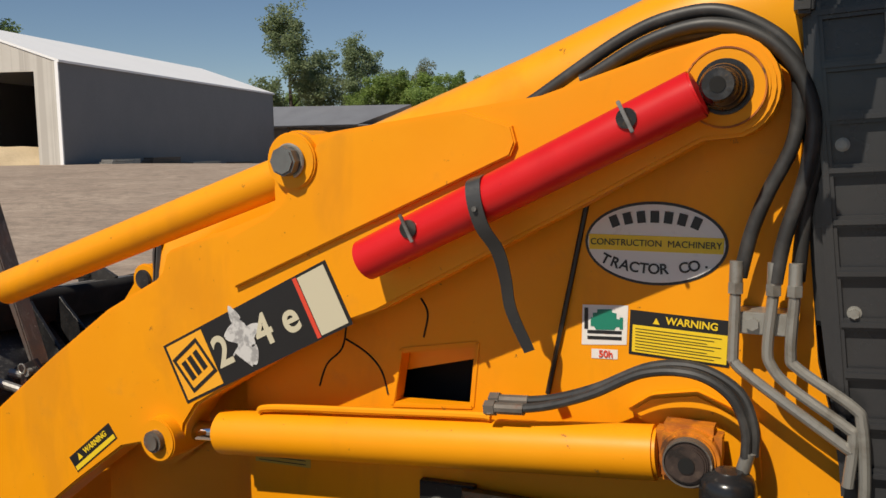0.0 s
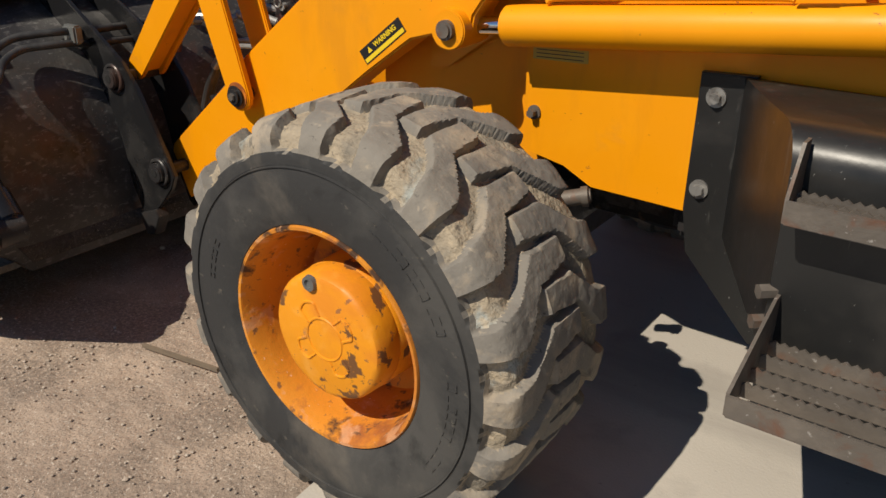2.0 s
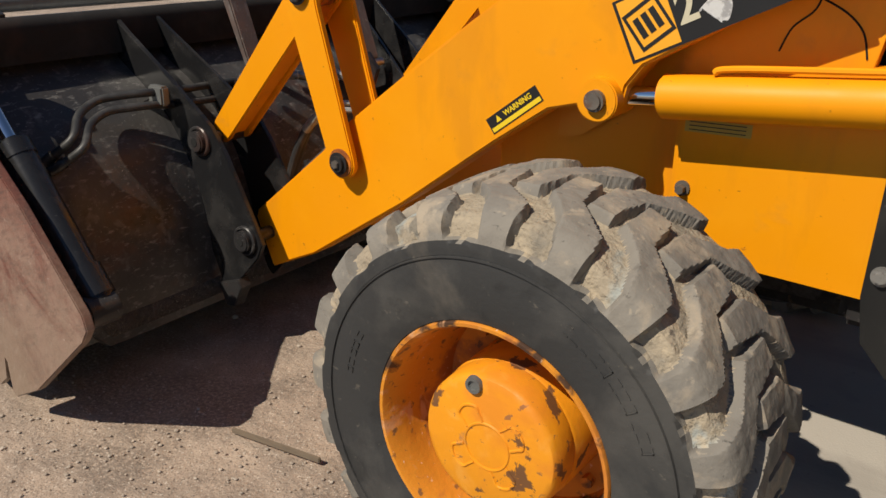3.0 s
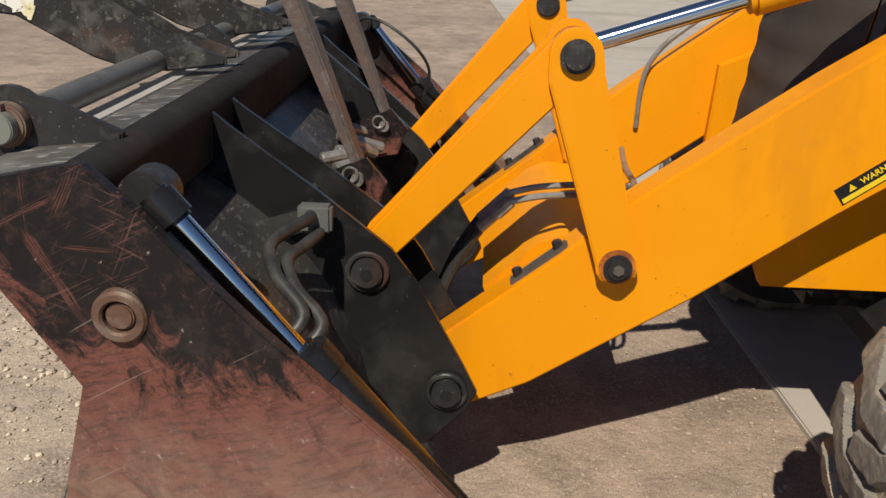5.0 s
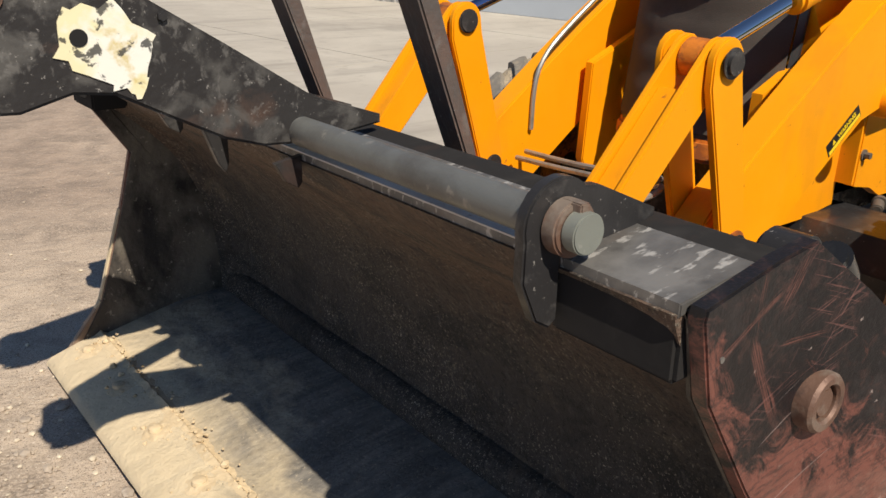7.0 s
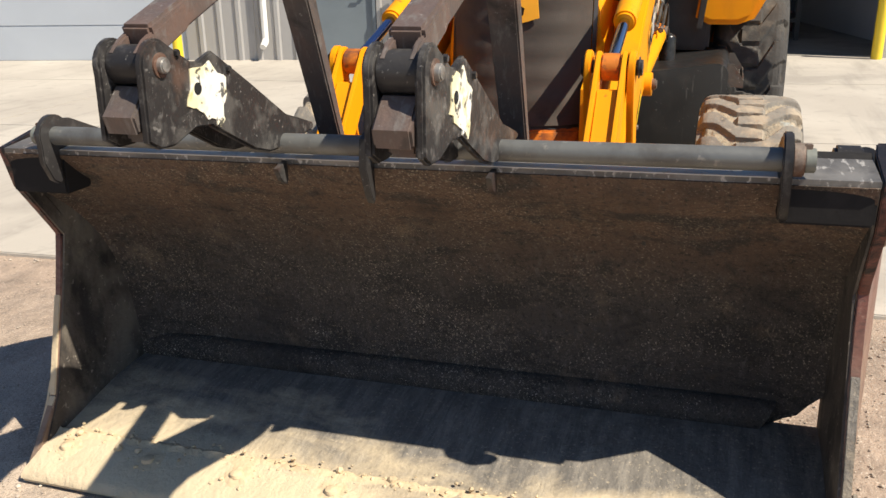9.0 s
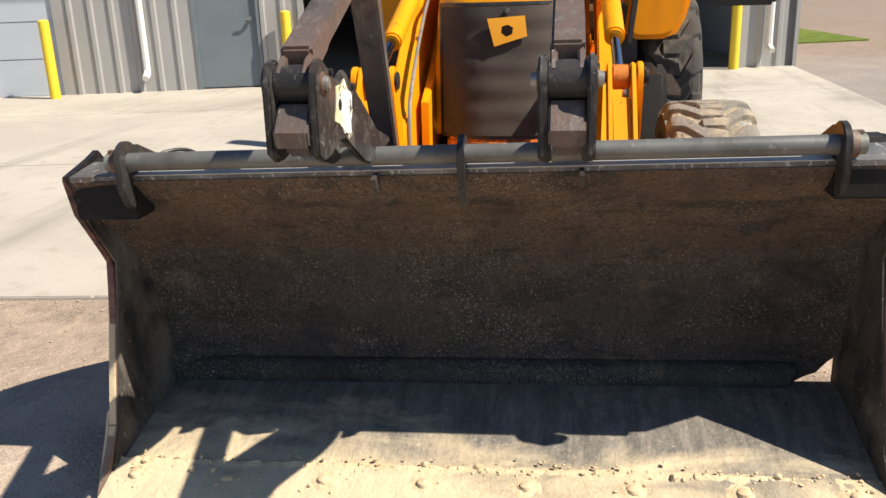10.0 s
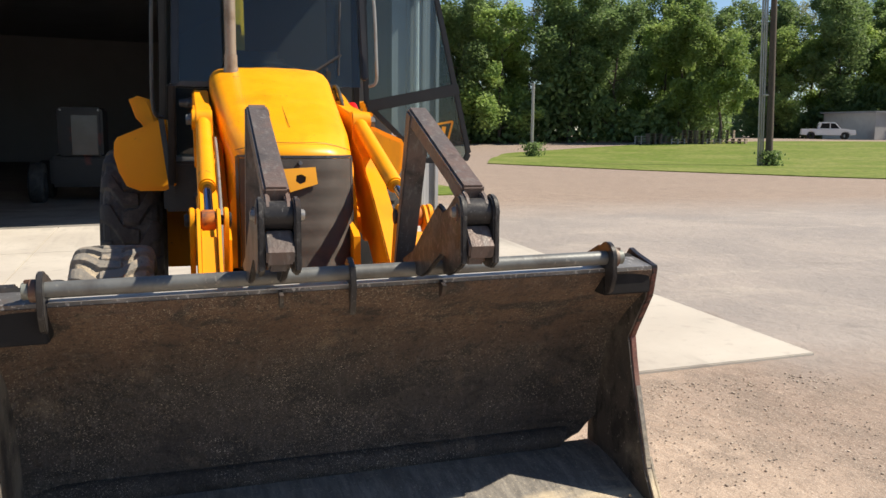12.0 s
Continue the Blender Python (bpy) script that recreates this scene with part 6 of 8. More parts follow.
fl = prism([(0.552, 0.925), (0.672, 0.93), (0.672, 0.60), (0.80, 0.31), (0.74, 0.31), (0.566, 0.50), (0.548, 0.606)], -0.395, -0.372, 0.003)
sub("mount_flange", fl, black_paint, stepbox)
for x, z in ((0.592, 0.875), (0.581, 0.662)):
    b = rod((x, -0.40, z), (x, -0.394, z), 0.022, seg=20)
    rod((x, -0.412, z), (x, -0.40, z), 0.013, seg=6, bm=b)
    sub("flange_bolt", b, bright_steel, stepbox, "dull zinc bolt")
for zs, y_out, deep, rows_ in ((0.865, -0.895, 0.07, 3), (0.590, -1.045, 0.20, 5)):
    y_in = -0.835
    for x in (0.885, 1.42):
        fr = prism([(y_in + 0.02, zs + 0.085), (y_in - 0.010, zs + 0.085), (y_out, zs + 0.008), (y_out, zs - 0.034), (y_in, zs - 0.030), (y_in + 0.02, zs)], -0.003, 0.003)
        fr.transform(Matrix(((0, 1, 0, x), (1, 0, 0, 0), (0, 0, 1, 0), (0, 0, 0, 1))))
        sub("step_bracket", fr, step_steel, stepbox, "rusty steel step bracket")
    sub("step_front", box(0.885, 1.42, y_out - 0.004, y_out + 0.002, zs - 0.036, zs + 0.006, 0.002), step_steel, stepbox, "scuffed front bar of the step")
    tr_ = bmesh.new()
    for k in range(rows_):
        y = y_out + 0.016 + (y_in - y_out - 0.026) * k / max(rows_ - 1, 1)
        z = zs - 0.012 + 0.012 * k / max(rows_ - 1, 1)
        n = 64
        lo_, hi_ = [], []
        for j in range(n + 1):
            x = 0.888 + 0.530 * j / n
            lo_.append((x, z - 0.022))
            hi_.append((x, z + (0.008 if j % 2 else 0.002)))
        prism(lo_ + hi_[::-1], y - 0.0025, y + 0.0025, 0.0, tr_)
    sub("step_tread", tr_, step_steel, stepbox, "serrated step treads")
for x, z in ((0.852, 0.675), (0.848, 0.615)):
    sub("step_bolt", rod((x + 0.04, -0.80, z), (x, -0.835, z), 0.014, seg=6), step_steel, stepbox)

# cab
cab = part("cab_floor", box(1.52, 2.9, -0.70, 0.70, 0.95, 1.30, 0.02), black_plastic, loader, "black cab base")
for s in (-1, 1):
    part("cab_pillar", bar((1.245, -0.03 + s * 0.63, 1.80 if s > 0 else 1.87), (1.37, -0.03 + s * 0.60, 2.85), 0.05, 0.06, (0, 1, 0), 0.012), cab_black, loader, "black cab pillar")
    part("cab_pillar", bar((1.75, s * 0.70, 1.30), (1.65, s * 0.66, 2.85), 0.05, 0.06, (0, 1, 0), 0.012), cab_black, loader, "black cab pillar")
    part("cab_pillar", bar((2.85, s * 0.70, 1.30), (2.75, s * 0.66, 2.85), 0.07, 0.07, (0, 1, 0), 0.012), cab_black, loader, "black cab pillar")
    if s > 0:
        part("grab_rail", hose([(1.33, s * 0.68, 1.60), (1.27, s * 0.74, 1.65), (1.24, s * 0.74, 2.0), (1.22, s * 0.72, 2.4), (1.28, s * 0.66, 2.5)], 0.012, 8, 6), black_plastic, loader)
    part("side_glass", box(1.72, 2.8, s * 0.70 - 0.004, s * 0.70 + 0.004, 1.32, 2.8), glass, loader, "tinted cab side glass") if s > 0 else None
part("cab_roof", box(1.0, 2.95, -0.74, 0.74, 2.83, 2.98, 0.05), black_plastic, loader)
ws = bmesh.new()
bar((1.245, -0.03, 1.82), (1.36, -0.03, 2.84), 1.20, 0.008, (0, 1, 0), 0.0, bm=ws)
part("windscreen", ws, glass, loader, "tinted windscreen").visible_shadow = False
part("windscreen_bar", bar((1.25, -0.45, 1.82), (1.25, 0.62, 1.82), 0.03, 0.035, (1, 0, 0), 0.006), black_plastic, loader)
wp = rod((1.235, -0.20, 1.85), (1.262, -0.50, 2.04), 0.010, seg=8)
rod((1.25, -0.48, 1.90), (1.30, -0.50, 2.40), 0.008, seg=8, bm=wp)
part("wiper", wp, black_plastic, loader)
path = [(1.60 + 0.14 * math.sin(a), -0.04 + 0.19 * math.cos(a), 1.93 + 0.07 * math.sin(a)) for a in np.linspace(0, 2 * math.pi, 25)]
part("steering_wheel", hose(path, 0.015, 8, 2), black_plastic, loader, "black steering wheel")
part("dash", box(1.36, 1.60, -0.3, 0.22, 1.3, 1.84, 0.05), black_plastic, loader)
seat = box(2.0, 2.5, -0.27, 0.27, 1.35, 1.55, 0.06)
box(2.42, 2.56, -0.25, 0.25, 1.5, 2.15, 0.06, seat)
part("seat", seat, black_plastic, loader, "dark cab seat")
# scuttle below the windscreen, its low side pane and the far door edge
part("scuttle", prism([(1.24, 1.30), (1.22, 1.80), (1.30, 1.80), (1.40, 1.30)], -0.36, 0.36, 0.01), black_plastic, loader)
part("low_pane", bar((1.36, 0.49, 1.34), (1.25, 0.49, 1.79), 0.22, 0.006, (0, 1, 0), 0.0), glass, loader, "low tinted side pane").visible_shadow = False
part("cab_pillar", bar((1.40, 0.64, 1.15), (1.245, 0.62, 1.82), 0.05, 0.06, (0, 1, 0), 0.012), cab_black, loader, "black cab pillar")
part("grab_rail", hose([(1.24, -0.69, 1.83), (1.21, -0.735, 1.86), (1.20, -0.735, 2.0), (1.22, -0.72, 2.4), (1.25, -0.68, 2.50)], 0.011, 8, 6), pipe_metal, loader, "thin tan grab rail")
# boom of the backhoe, seen through the cab
part("backhoe_boom", bar((2.95, 0.10, 0.9), (3.35, 0.10, 3.6), 0.15, 0.30, (0, 1, 0), 0.03, 0.13, 0.2), bollard_paint, loader, "yellow backhoe boom folded upright")
part("tail_frame", box(2.85, 3.1, -0.8, 0.8, 0.35, 1.1, 0.03), yellow, loader)
for s in (-1, 1):
    fy = [(0.615, 1.14), (0.69, 1.10), (0.85, 1.10), (0.937, 1.134), (0.985, 1.23), (1.012, 1.34), (1.008, 1.43), (0.985, 1.465), (0.854, 1.52), (0.70, 1.590), (0.668, 1.585)]
    fb = prism(fy, 1.46, 2.0, 0.055)
    fb.transform(Matrix(((0, 1, 0, 0), (s, 0, 0, 0), (0, 0, 1, 0), (0, 0, 0, 1))))
    part("rear_fender", fb, yellow, loader, "yellow rear mudguard nose")
    ft_ = prism([(0.72, 1.50), (0.84, 1.53), (0.90, 1.60), (0.945, 1.735), (0.88, 1.765), (0.80, 1.74)], 2.15, 2.75, 0.02)
    ft_.transform(Matrix(((0, 1, 0, 0), (s, 0, 0, 0), (0, 0, 1, 0), (0, 0, 0, 1))))
    part("fender_top", ft_, yellow, loader, "yellow rear mudguard")
    part("fender_edge", bar((1.43, s * 0.640, 1.08), (1.43, s * 0.70, 1.60), 0.03, 0.035, (1, 0, 0), 0.006), black_plastic, loader)
# open cab door on the near side, swung forward
door_m = Matrix.Translation((1.62, -0.70, 0)) @ Matrix.Rotation(radians(-97), 4, "Z")
dpts = [(0.05, 1.72), (0.28, 1.50), (0.46, 1.305), (0.80, 1.305), (0.825, 1.36), (0.66, 2.09), (0.50, 2.78), (0.02, 2.80)]
df = bmesh.new()
for i in range(len(dpts)):
    a, b = dpts[i], dpts[(i + 1) % len(dpts)]
    bar((a[0], 0, a[1]), (b[0], 0, b[1]), 0.035, 0.04, (0, 1, 0), 0.006, bm=df)
bar((0.05, 0.028, 1.70), (0.74, 0.028, 1.84), 0.03, 0.085, (0, 1, 0), 0.006, bm=df)
bar((0.05, -0.025, 1.70), (0.74, -0.025, 1.84), 0.03, 0.085, (0, 1, 0), 0.006, bm=df)
df.transform(door_m)
cdoor = part("cab_door", df, cab_black, loader, "open glazed cab door with a black frame")
dg = prism(dpts, -0.003, 0.003)
dg.transform(door_m)
sub("door_glass", dg, glass, cdoor, "tinted door glass").visible_shadow = False
lg = bmesh.new()
for a, b in (((0.46, 1.40), (0.66, 1.44)), ((0.66, 1.44), (0.70, 1.60)), ((0.70, 1.60), (0.50, 1.56)), ((0.50, 1.56), (0.46, 1.40))):
    bar((a[0], -0.006, a[1]), (b[0], -0.006, b[1]), 0.002, 0.016, (0, 1, 0), 0, bm=lg)
for k in range(3):
    bar((0.51 + 0.055 * k, -0.006, 1.45 + 0.01 * k), (0.525 + 0.055 * k, -0.006, 1.54 + 0.01 * k), 0.002, 0.03, (0, 1, 0), 0, bm=lg)
lg.transform(door_m)
sub("door_mark", lg, orange_decal, cdoor, "orange lozenge mark")

# ---------------------------------------------------------------- the bucket
PLATE = [(-1.658, 1.075), (-1.852, 1.034), (-1.856, 1.02), (-1.828, 0.910), (-1.700, 0.720), (-1.760, 0.50), (-1.850, 0.22), (-1.985, 0.010), (-1.960, -0.012), (-1.585, 0.010), (-1.470, 0.085), (-1.445, 0.163), (-1.430, 0.158), (-1.425, 0.068), (-1.400, 0.058), (-1.260, 0.132), (-1.000, 0.360), (-0.972, 0.40), (-0.985, 0.440), (-1.195, 0.674), (-1.348, 0.816), (-1.553, 0.995)]


def flare(x):
    """How far the side plate stands out, wider towards the back."""
    u = min(max((x + 1.75) / 0.42, 0.0), 1.0)
    return 0.075 * u * u * (3 - 2 * u)


def side_sheet(s):
    """The side plate cut in strips along x so that it can flare."""
    t = prism([(x, z + (0.045 if s > 0 and z < 0.1 else 0)) for x, z in PLATE], 1.157, 1.182, 0.003)
    for x in np.linspace(-1.72, -1.30, 9):
        bmesh.ops.bisect_plane(t, geom=t.verts[:] + t.edges[:] + t.faces[:], plane_co=(x, 0, 0), plane_no=(1, 0, 0))
    for v in t.verts:
        v.co.y += flare(v.co.x) + 0.003 * noise.noise((v.co.x * 3, 0, v.co.z * 3))
    t.transform(Matrix.Diagonal((1, s, 1, 1)))
    return t


MOLD = [(-1.866, 1.020), (-1.800, 0.955), (-1.72, 0.895), (-1.60, 0.800), (-1.50, 0.69), (-1.43, 0.565), (-1.385, 0.43), (-1.366, 0.29), (-1.362, 0.20), (-1.358, 0.105)]


def mold_sheet():
    """The curved back sheet, filleted into the sides, its near lower corner torn away."""
    pro = [(p.x, p.z) for p in smooth_path([(x, 0, z) for x, z in MOLD], 4)]
    bm = bmesh.new()
    ys = np.linspace(-1.152, 1.152, 73)
    fronts, backs = [], []
    for y in ys:
        e = max(0.0, (abs(y) - 0.98) / 0.17)
        torn = 0.130 + max(0.0, (-1.00 - y) / 0.15) * 0.16 + (0.012 * math.sin(y * 140) if y < -1.0 else 0)
        f, b = [], []
        for k, (x, z) in enumerate(pro):
            z = max(z, torn)
            x += -0.055 * e * e * min(1.0, k / 6) + 0.004 * noise.noise((y * 3, z * 4, 0)) * min(1, k / 4)
            f.append(bm.verts.new((x, y, z)))
            b.append(bm.verts.new((x + 0.018, y, z + 0.004)))
        fronts.append(f)
        backs.append(b)
    n = len(pro)
    for j in range(len(ys) - 1):
        for k in range(n - 1):
            bm.faces.new((fronts[j][k], fronts[j + 1][k], fronts[j + 1][k + 1], fronts[j][k + 1]))
            bm.faces.new((backs[j][k], backs[j][k + 1], backs[j + 1][k + 1], backs[j + 1][k]))
        bm.faces.new((fronts[j][0], backs[j][0], backs[j + 1][0], fronts[j + 1][0]))
        bm.faces.new((fronts[j][-1], fronts[j + 1][-1], backs[j + 1][-1], backs[j][-1]))
    for j in (0, len(ys) - 1):
        for k in range(n - 1):
            bm.faces.new((fronts[j][k], fronts[j][k + 1], backs[j][k + 1], backs[j][k]))
    return bm


# the bucket hangs a little low on its far side
LEAN = Matrix.Translation((0, -1.0, 0.5)) @ Matrix.Rotation(radians(-1.15), 4, "X") @ Matrix.Translation((0, 1.0, -0.5))
bucket = part("bucket", mold_sheet(), bucket_in, loader, "wide dark steel loader bucket, scratched and dusty inside", 50)
bucket.matrix_basis = LEAN
bk_ = mold_sheet()
for v in bk_.verts:
    v.co.x += 0.0205
    v.co.z += 0.003
sub("bucket_back", bk_, back_steel, bucket, "black scuffed back of the bucket sheet")
sub("bucket_beam", prism([(-1.846, 1.016), (-1.690, 1.032), (-1.657, 1.018), (-1.652, 1.000), (-1.664, 0.930), (-1.752, 0.928)], -1.1525, 1.1525, 0.0), beam_black, bucket, "black beam along the bucket top")
for a, b in ((-1.1525, -0.957), (0.957, 1.1525)):
    sub("beam_end", box(-1.856, -1.752, a, b, 0.930 if a < 0 else 0.902, 1.018, 0.006), beam_black, bucket)
sub("beam_cap", prism([(-1.862, 1.034), (-1.722, 1.0502), (-1.722, 1.0335), (-1.862, 1.0170)], -1.155, 1.155, 0.002), cap_steel, bucket, "bare worn top plate rising to the back")
sub("beam_bend", prism([(-1.7215, 1.0502), (-1.700, 1.0545)] + arc(-1.682, 1.024, 0.033, 100, 5, 7) + [(-1.6485, 1.010), (-1.656, 0.926), (-1.6625, 0.926), (-1.656, 1.020), (-1.690, 1.0335), (-1.7215, 1.0335)], -1.154, 1.154, 0.0), beam_black, bucket, "dull black back face bent over the top beam")
# thin pale strip that paints the sunlit front of the top plate
sub("worn_edge", prism([(-1.8645, 1.0345), (-1.805, 1.0412), (-1.805, 1.0436), (-1.8645, 1.0370)], -0.950, 0.950, 0.0), sunlit_steel, bucket, "bare worn edge of the top plate, sunlight put into its colour")
hb_ = rod((-1.366, -1.00, 0.190), (-1.366, 1.13, 0.190), 0.053, seg=28)
for v in hb_.verts:
    v.co.x += 0.003 * noise.noise((v.co.y * 4, 0, 0))
    if v.co.y < 0:
        v.co.y -= 0.6 * (v.co.z - 0.190)
sub("hinge_bar", hb_, bucket_in, bucket, "round bar along the bucket heel")
FLOOR_X = (-2.042, -1.933, -1.80, -1.70, -1.58, -1.47, -1.36)
FLOOR_Z = (0.048, 0.083, 0.112, 0.134, 0.158, 0.168, 0.168)


def floor_z(x):
    return float(np.interp(x, FLOOR_X, FLOOR_Z))


sub("bucket_floor", prism(list(zip(FLOOR_X, FLOOR_Z)) + [(x, z - 0.022) for x, z in zip(FLOOR_X[::-1], FLOOR_Z[::-1])], -1.155, 1.155, 0.0), lip_steel, bucket, "dusty worn steel bucket floor")
for s in (-1, 1):
    def Y(a, b):
        return sorted((s * a, s * b))
    sub("side_plate", side_sheet(s), red_black, bucket, "black side plate scraped to red primer and rust")
    bs_ = lathe([(0.025, -0.01), (0.025, 0.014), (0.028, 0.018), (0.037, 0.018), (0.041, 0.013), (0.042, -0.01)], (0, 0, 0), 40)
    bs_.transform(Matrix.Translation((-1.616, s * 1.199, 0.856)) @ Matrix.Diagonal((1, s, 1, 1)))
    sub("side_boss", bs_, collar_rust, bucket, "rusty raised pin ring")
    sub("side_pin", rod((-1.616, s * 1.19, 0.856), (-1.616, s * 1.212, 0.856), 0.021, seg=28, bevel=0.003), collar_rust, bucket)
    for x, z in ((-1.815, 0.965),):
        sub("bolt_hole", rod((x, s * 1.1815, z), (x, s * 1.1845, z), 0.004, seg=12), bright_steel, bucket)
    sub("side_liner", prism([(-1.848, 1.016), (-1.824, 0.908), (-1.696, 0.718), (-1.756, 0.50), (-1.846, 0.22), (-1.975, 0.012), (-1.62, 0.002), (-1.34, 0.09)] + [(x + 0.012, z) for x, z in MOLD[::-1]], *Y(1.150, 1.1565), 0.0), side_dust, bucket, "dusty inner face of the side plate")
    sub("wear_strip", prism([(-1.86, 0.20), (-1.83, 0.26), (-1.70, 0.10), (-1.78, 0.02), (-1.99, 0.0)], *Y(1.183, 1.196), 0.003), lip_steel, bucket)
    for p, q in (((-1.752, 0.53), (-1.851, 0.222)), ((-1.852, 0.218), (-1.972, 0.028))):
        sub("worn_lip", bar((p[0], s * 1.170, p[1]), (q[0], s * 1.170, q[1]), 0.022, 0.007, (0, 1, 0), 0.002), lip_steel, bucket, "rubbed bright front edge of the side plate")
    # clam ram
    a, b = Vector((-1.590, s * 1.160, 1.052)), Vector((-1.062, s * 1.160, 0.415))
    d = (b - a).normalized()
    sub("clam_ram_rod", rod(a + d * 0.075, a + d * 0.38, 0.0185), chrome, bucket, "polished ram rod")
    cr = rod(a + d * 0.355, b, 0.043, seg=28, bevel=0.004)
    rod(a + d * 0.352, a + d * 0.40, 0.046, seg=28, bevel=0.003, bm=cr)
    rod(b - d * 0.10, b - d * 0.01, 0.050, seg=28, bevel=0.004, bm=cr)
    rod(a + d * 0.342, a + d * 0.365, 0.029, seg=20, bm=cr)
    sub("clam_ram", cr, ram_black, bucket, "black ram barrel")
    sub("ram_eye", rod((-1.055, s * 1.125, 0.405), (-1.055, s * 1.215, 0.405), 0.044, seg=20, bevel=0.005), black_steel, bucket)
    sub("ram_eye", rod((-1.590, s * 1.085, 1.014), (-1.590, s * 1.150, 1.014), 0.040, seg=28, bevel=0.007), black_steel, bucket)
    sub("ram_clevis", rod(a + d * 0.03, a + d * 0.085, 0.029, seg=20, bevel=0.006), ram_black, bucket)
    if s > 0:
        sub("ram_hose", hose([(-1.600, 1.05, 1.010), (-1.56, 1.00, 1.045), (-1.47, 0.95, 1.03), (-1.36, 0.94, 0.95), (-1.31, 0.97, 0.86), (-1.33, 1.0, 0.76)], 0.006, 8, 6), hose_rubber, bucket, "thin black hose")
    # ribs that carry the pins
    rib = [(-1.690, 1.026), (-1.650, 1.028), (-1.618, 1.000), (-1.44, 0.862), (-1.29, 0.735), (-1.235, 0.66), (-1.125, 0.46), (-1.090, 0.39), (-1.115, 0.34), (-1.262, 0.186), (-1.285, 0.205), (-1.34, 0.34), (-1.37, 0.45), (-1.42, 0.60), (-1.50, 0.74), (-1.60, 0.83), (-1.69, 0.88)]
    for y, splay in ((0.576, 0.045), (0.385, 0.095)):
        rb_ = prism(rib, *Y(y - 0.009, y + 0.009), 0.003)
        for v in rb_.verts:
            v.co.y += s * splay * max(0.0, v.co.z - 0.72) / 0.33
        sub("bucket_rib", rb_, ram_black, bucket, "black steel rib with pin bosses")
    foot = prism([(-1.292, 0.218), (-1.20, 0.252), (-1.183, 0.228), (-1.222, 0.152), (-1.264, 0.146)], *Y(0.555, 0.600), 0.003)
    sub("rib_foot", foot, black_steel, bucket)
    for x, z in ((-1.341, 0.682), (-1.160, 0.394)):
        pn = rod((x, s * 0.588, z), (x, s * 0.612, z), 0.034, seg=24, bevel=0.004)
        rod((x, s * 0.36, z), (x, s * 0.60, z), 0.021, seg=16, bm=pn)
        sub("bucket_pin", pn, black_steel, bucket)
        sub("pin_core", rod((x, s * 0.611, z), (x, s * 0.6135, z), 0.013, seg=16), hole_dark, bucket)
        sub("pin_boss", lathe([(0.037, -0.002), (0.037, 0.008), (0.039, 0.010), (0.045, 0.010), (0.048, 0.007), (0.048, -0.002)], (x, s * 0.588, z), 36) if s > 0 else lathe([(0.037, 0.002), (0.037, -0.008), (0.039, -0.010), (0.045, -0.010), (0.048, -0.007), (0.048, 0.002)], (x, s * 0.588, z), 36), black_steel, bucket)
    # lift ears that hold the fork shaft
    ear = [(-1.690, 1.040), (-1.686, 1.066), (-1.80, 1.116)] + arc(-1.866, 1.076, 0.060, 45, 195, 10) + [(-1.925, 1.01), (-1.900, 0.955), (-1.875, 0.940), (-1.862, 0.95), (-1.862, 1.034)]
    sub("shaft_ear", prism(ear, *Y(0.955, 0.975), 0.003), black_steel, bucket, "black plate ear")
    sub("shaft_collar", rod((-1.866, s * 0.975, 1.076), (-1.866, s * 1.000, 1.076), 0.036, seg=36, bevel=0.003), collar_rust, bucket, "rusty brown collar")
    sub("shaft_end", rod((-1.866, s * 1.00, 1.076), (-1.866, s * 1.022, 1.076), 0.0265, seg=36, bevel=0.002), shaft_grey, bucket, "grey-green worn end of the shaft")
    sub("shaft_key", box(-1.874, -1.858, *Y(0.98, 1.014), 1.098, 1.112, 0.002), collar_rust, bucket)
mid_ear = [(-1.76, 1.045), (-1.80, 1.10), (-1.84, 1.125), (-1.90, 1.10), (-1.915, 1.03), (-1.885, 0.950), (-1.870, 0.930), (-1.862, 0.95), (-1.862, 1.034)]
sub("shaft_ear", prism(mid_ear, -0.010, 0.010, 0.002), black_steel, bucket, "black plate ear")
for y in (-0.318, 0.240):
    sub("shaft_tab", prism([(-1.862, 1.03), (-1.915, 1.02), (-1.895, 0.985), (-1.870, 0.97), (-1.862, 0.98)], y - 0.007, y + 0.007, 0.001), black_steel, bucket)
sub("fork_shaft", rod((-1.866, -1.0, 1.076), (-1.866, 1.0, 1.076), 0.0262, seg=28), grey_steel, bucket, "grey steel fork shaft")
random.seed(11)
HOSE_RUN = [(-1.462, -1.035, 0.682), (-1.440, -1.01, 0.709), (-1.402, -0.97, 0.756), (-1.460, -0.91, 0.799), (-1.492, -0.83, 0.824), (-1.472, -0.755, 0.832), (-1.445, -0.68, 0.833), (-1.470, -0.59, 0.821), (-1.485, -0.42, 0.815), (-1.50, -0.30, 0.81)]
for j in range(2):
    k = [(x + 0.030 * j * (1 if i < 6 else 0.5), y + 0.012 * j * (i > 0), z - (0.016 + 0.0035 * i) * j) for i, (x, y, z) in enumerate(HOSE_RUN)]
    sub("bucket_hose", hose(k, 0.0125, 12, 6), hose_rubber, bucket, "thick black hydraulic hose")
    sub("hose_ferrule", rod(k[0], k[1], 0.0165, seg=14, bevel=0.002), grease, bucket)
sub("hose_clamp", box(-1.475, -1.405, -0.665, -0.635, 0.792, 0.852, 0.006), grey_steel, bucket, "steel hose clamp")
sub("clamp_post", prism([(-1.59, 0.80), (-1.44, 0.846), (-1.43, 0.83), (-1.57, 0.765)], -0.655, -0.645, 0.001), black_steel, bucket)
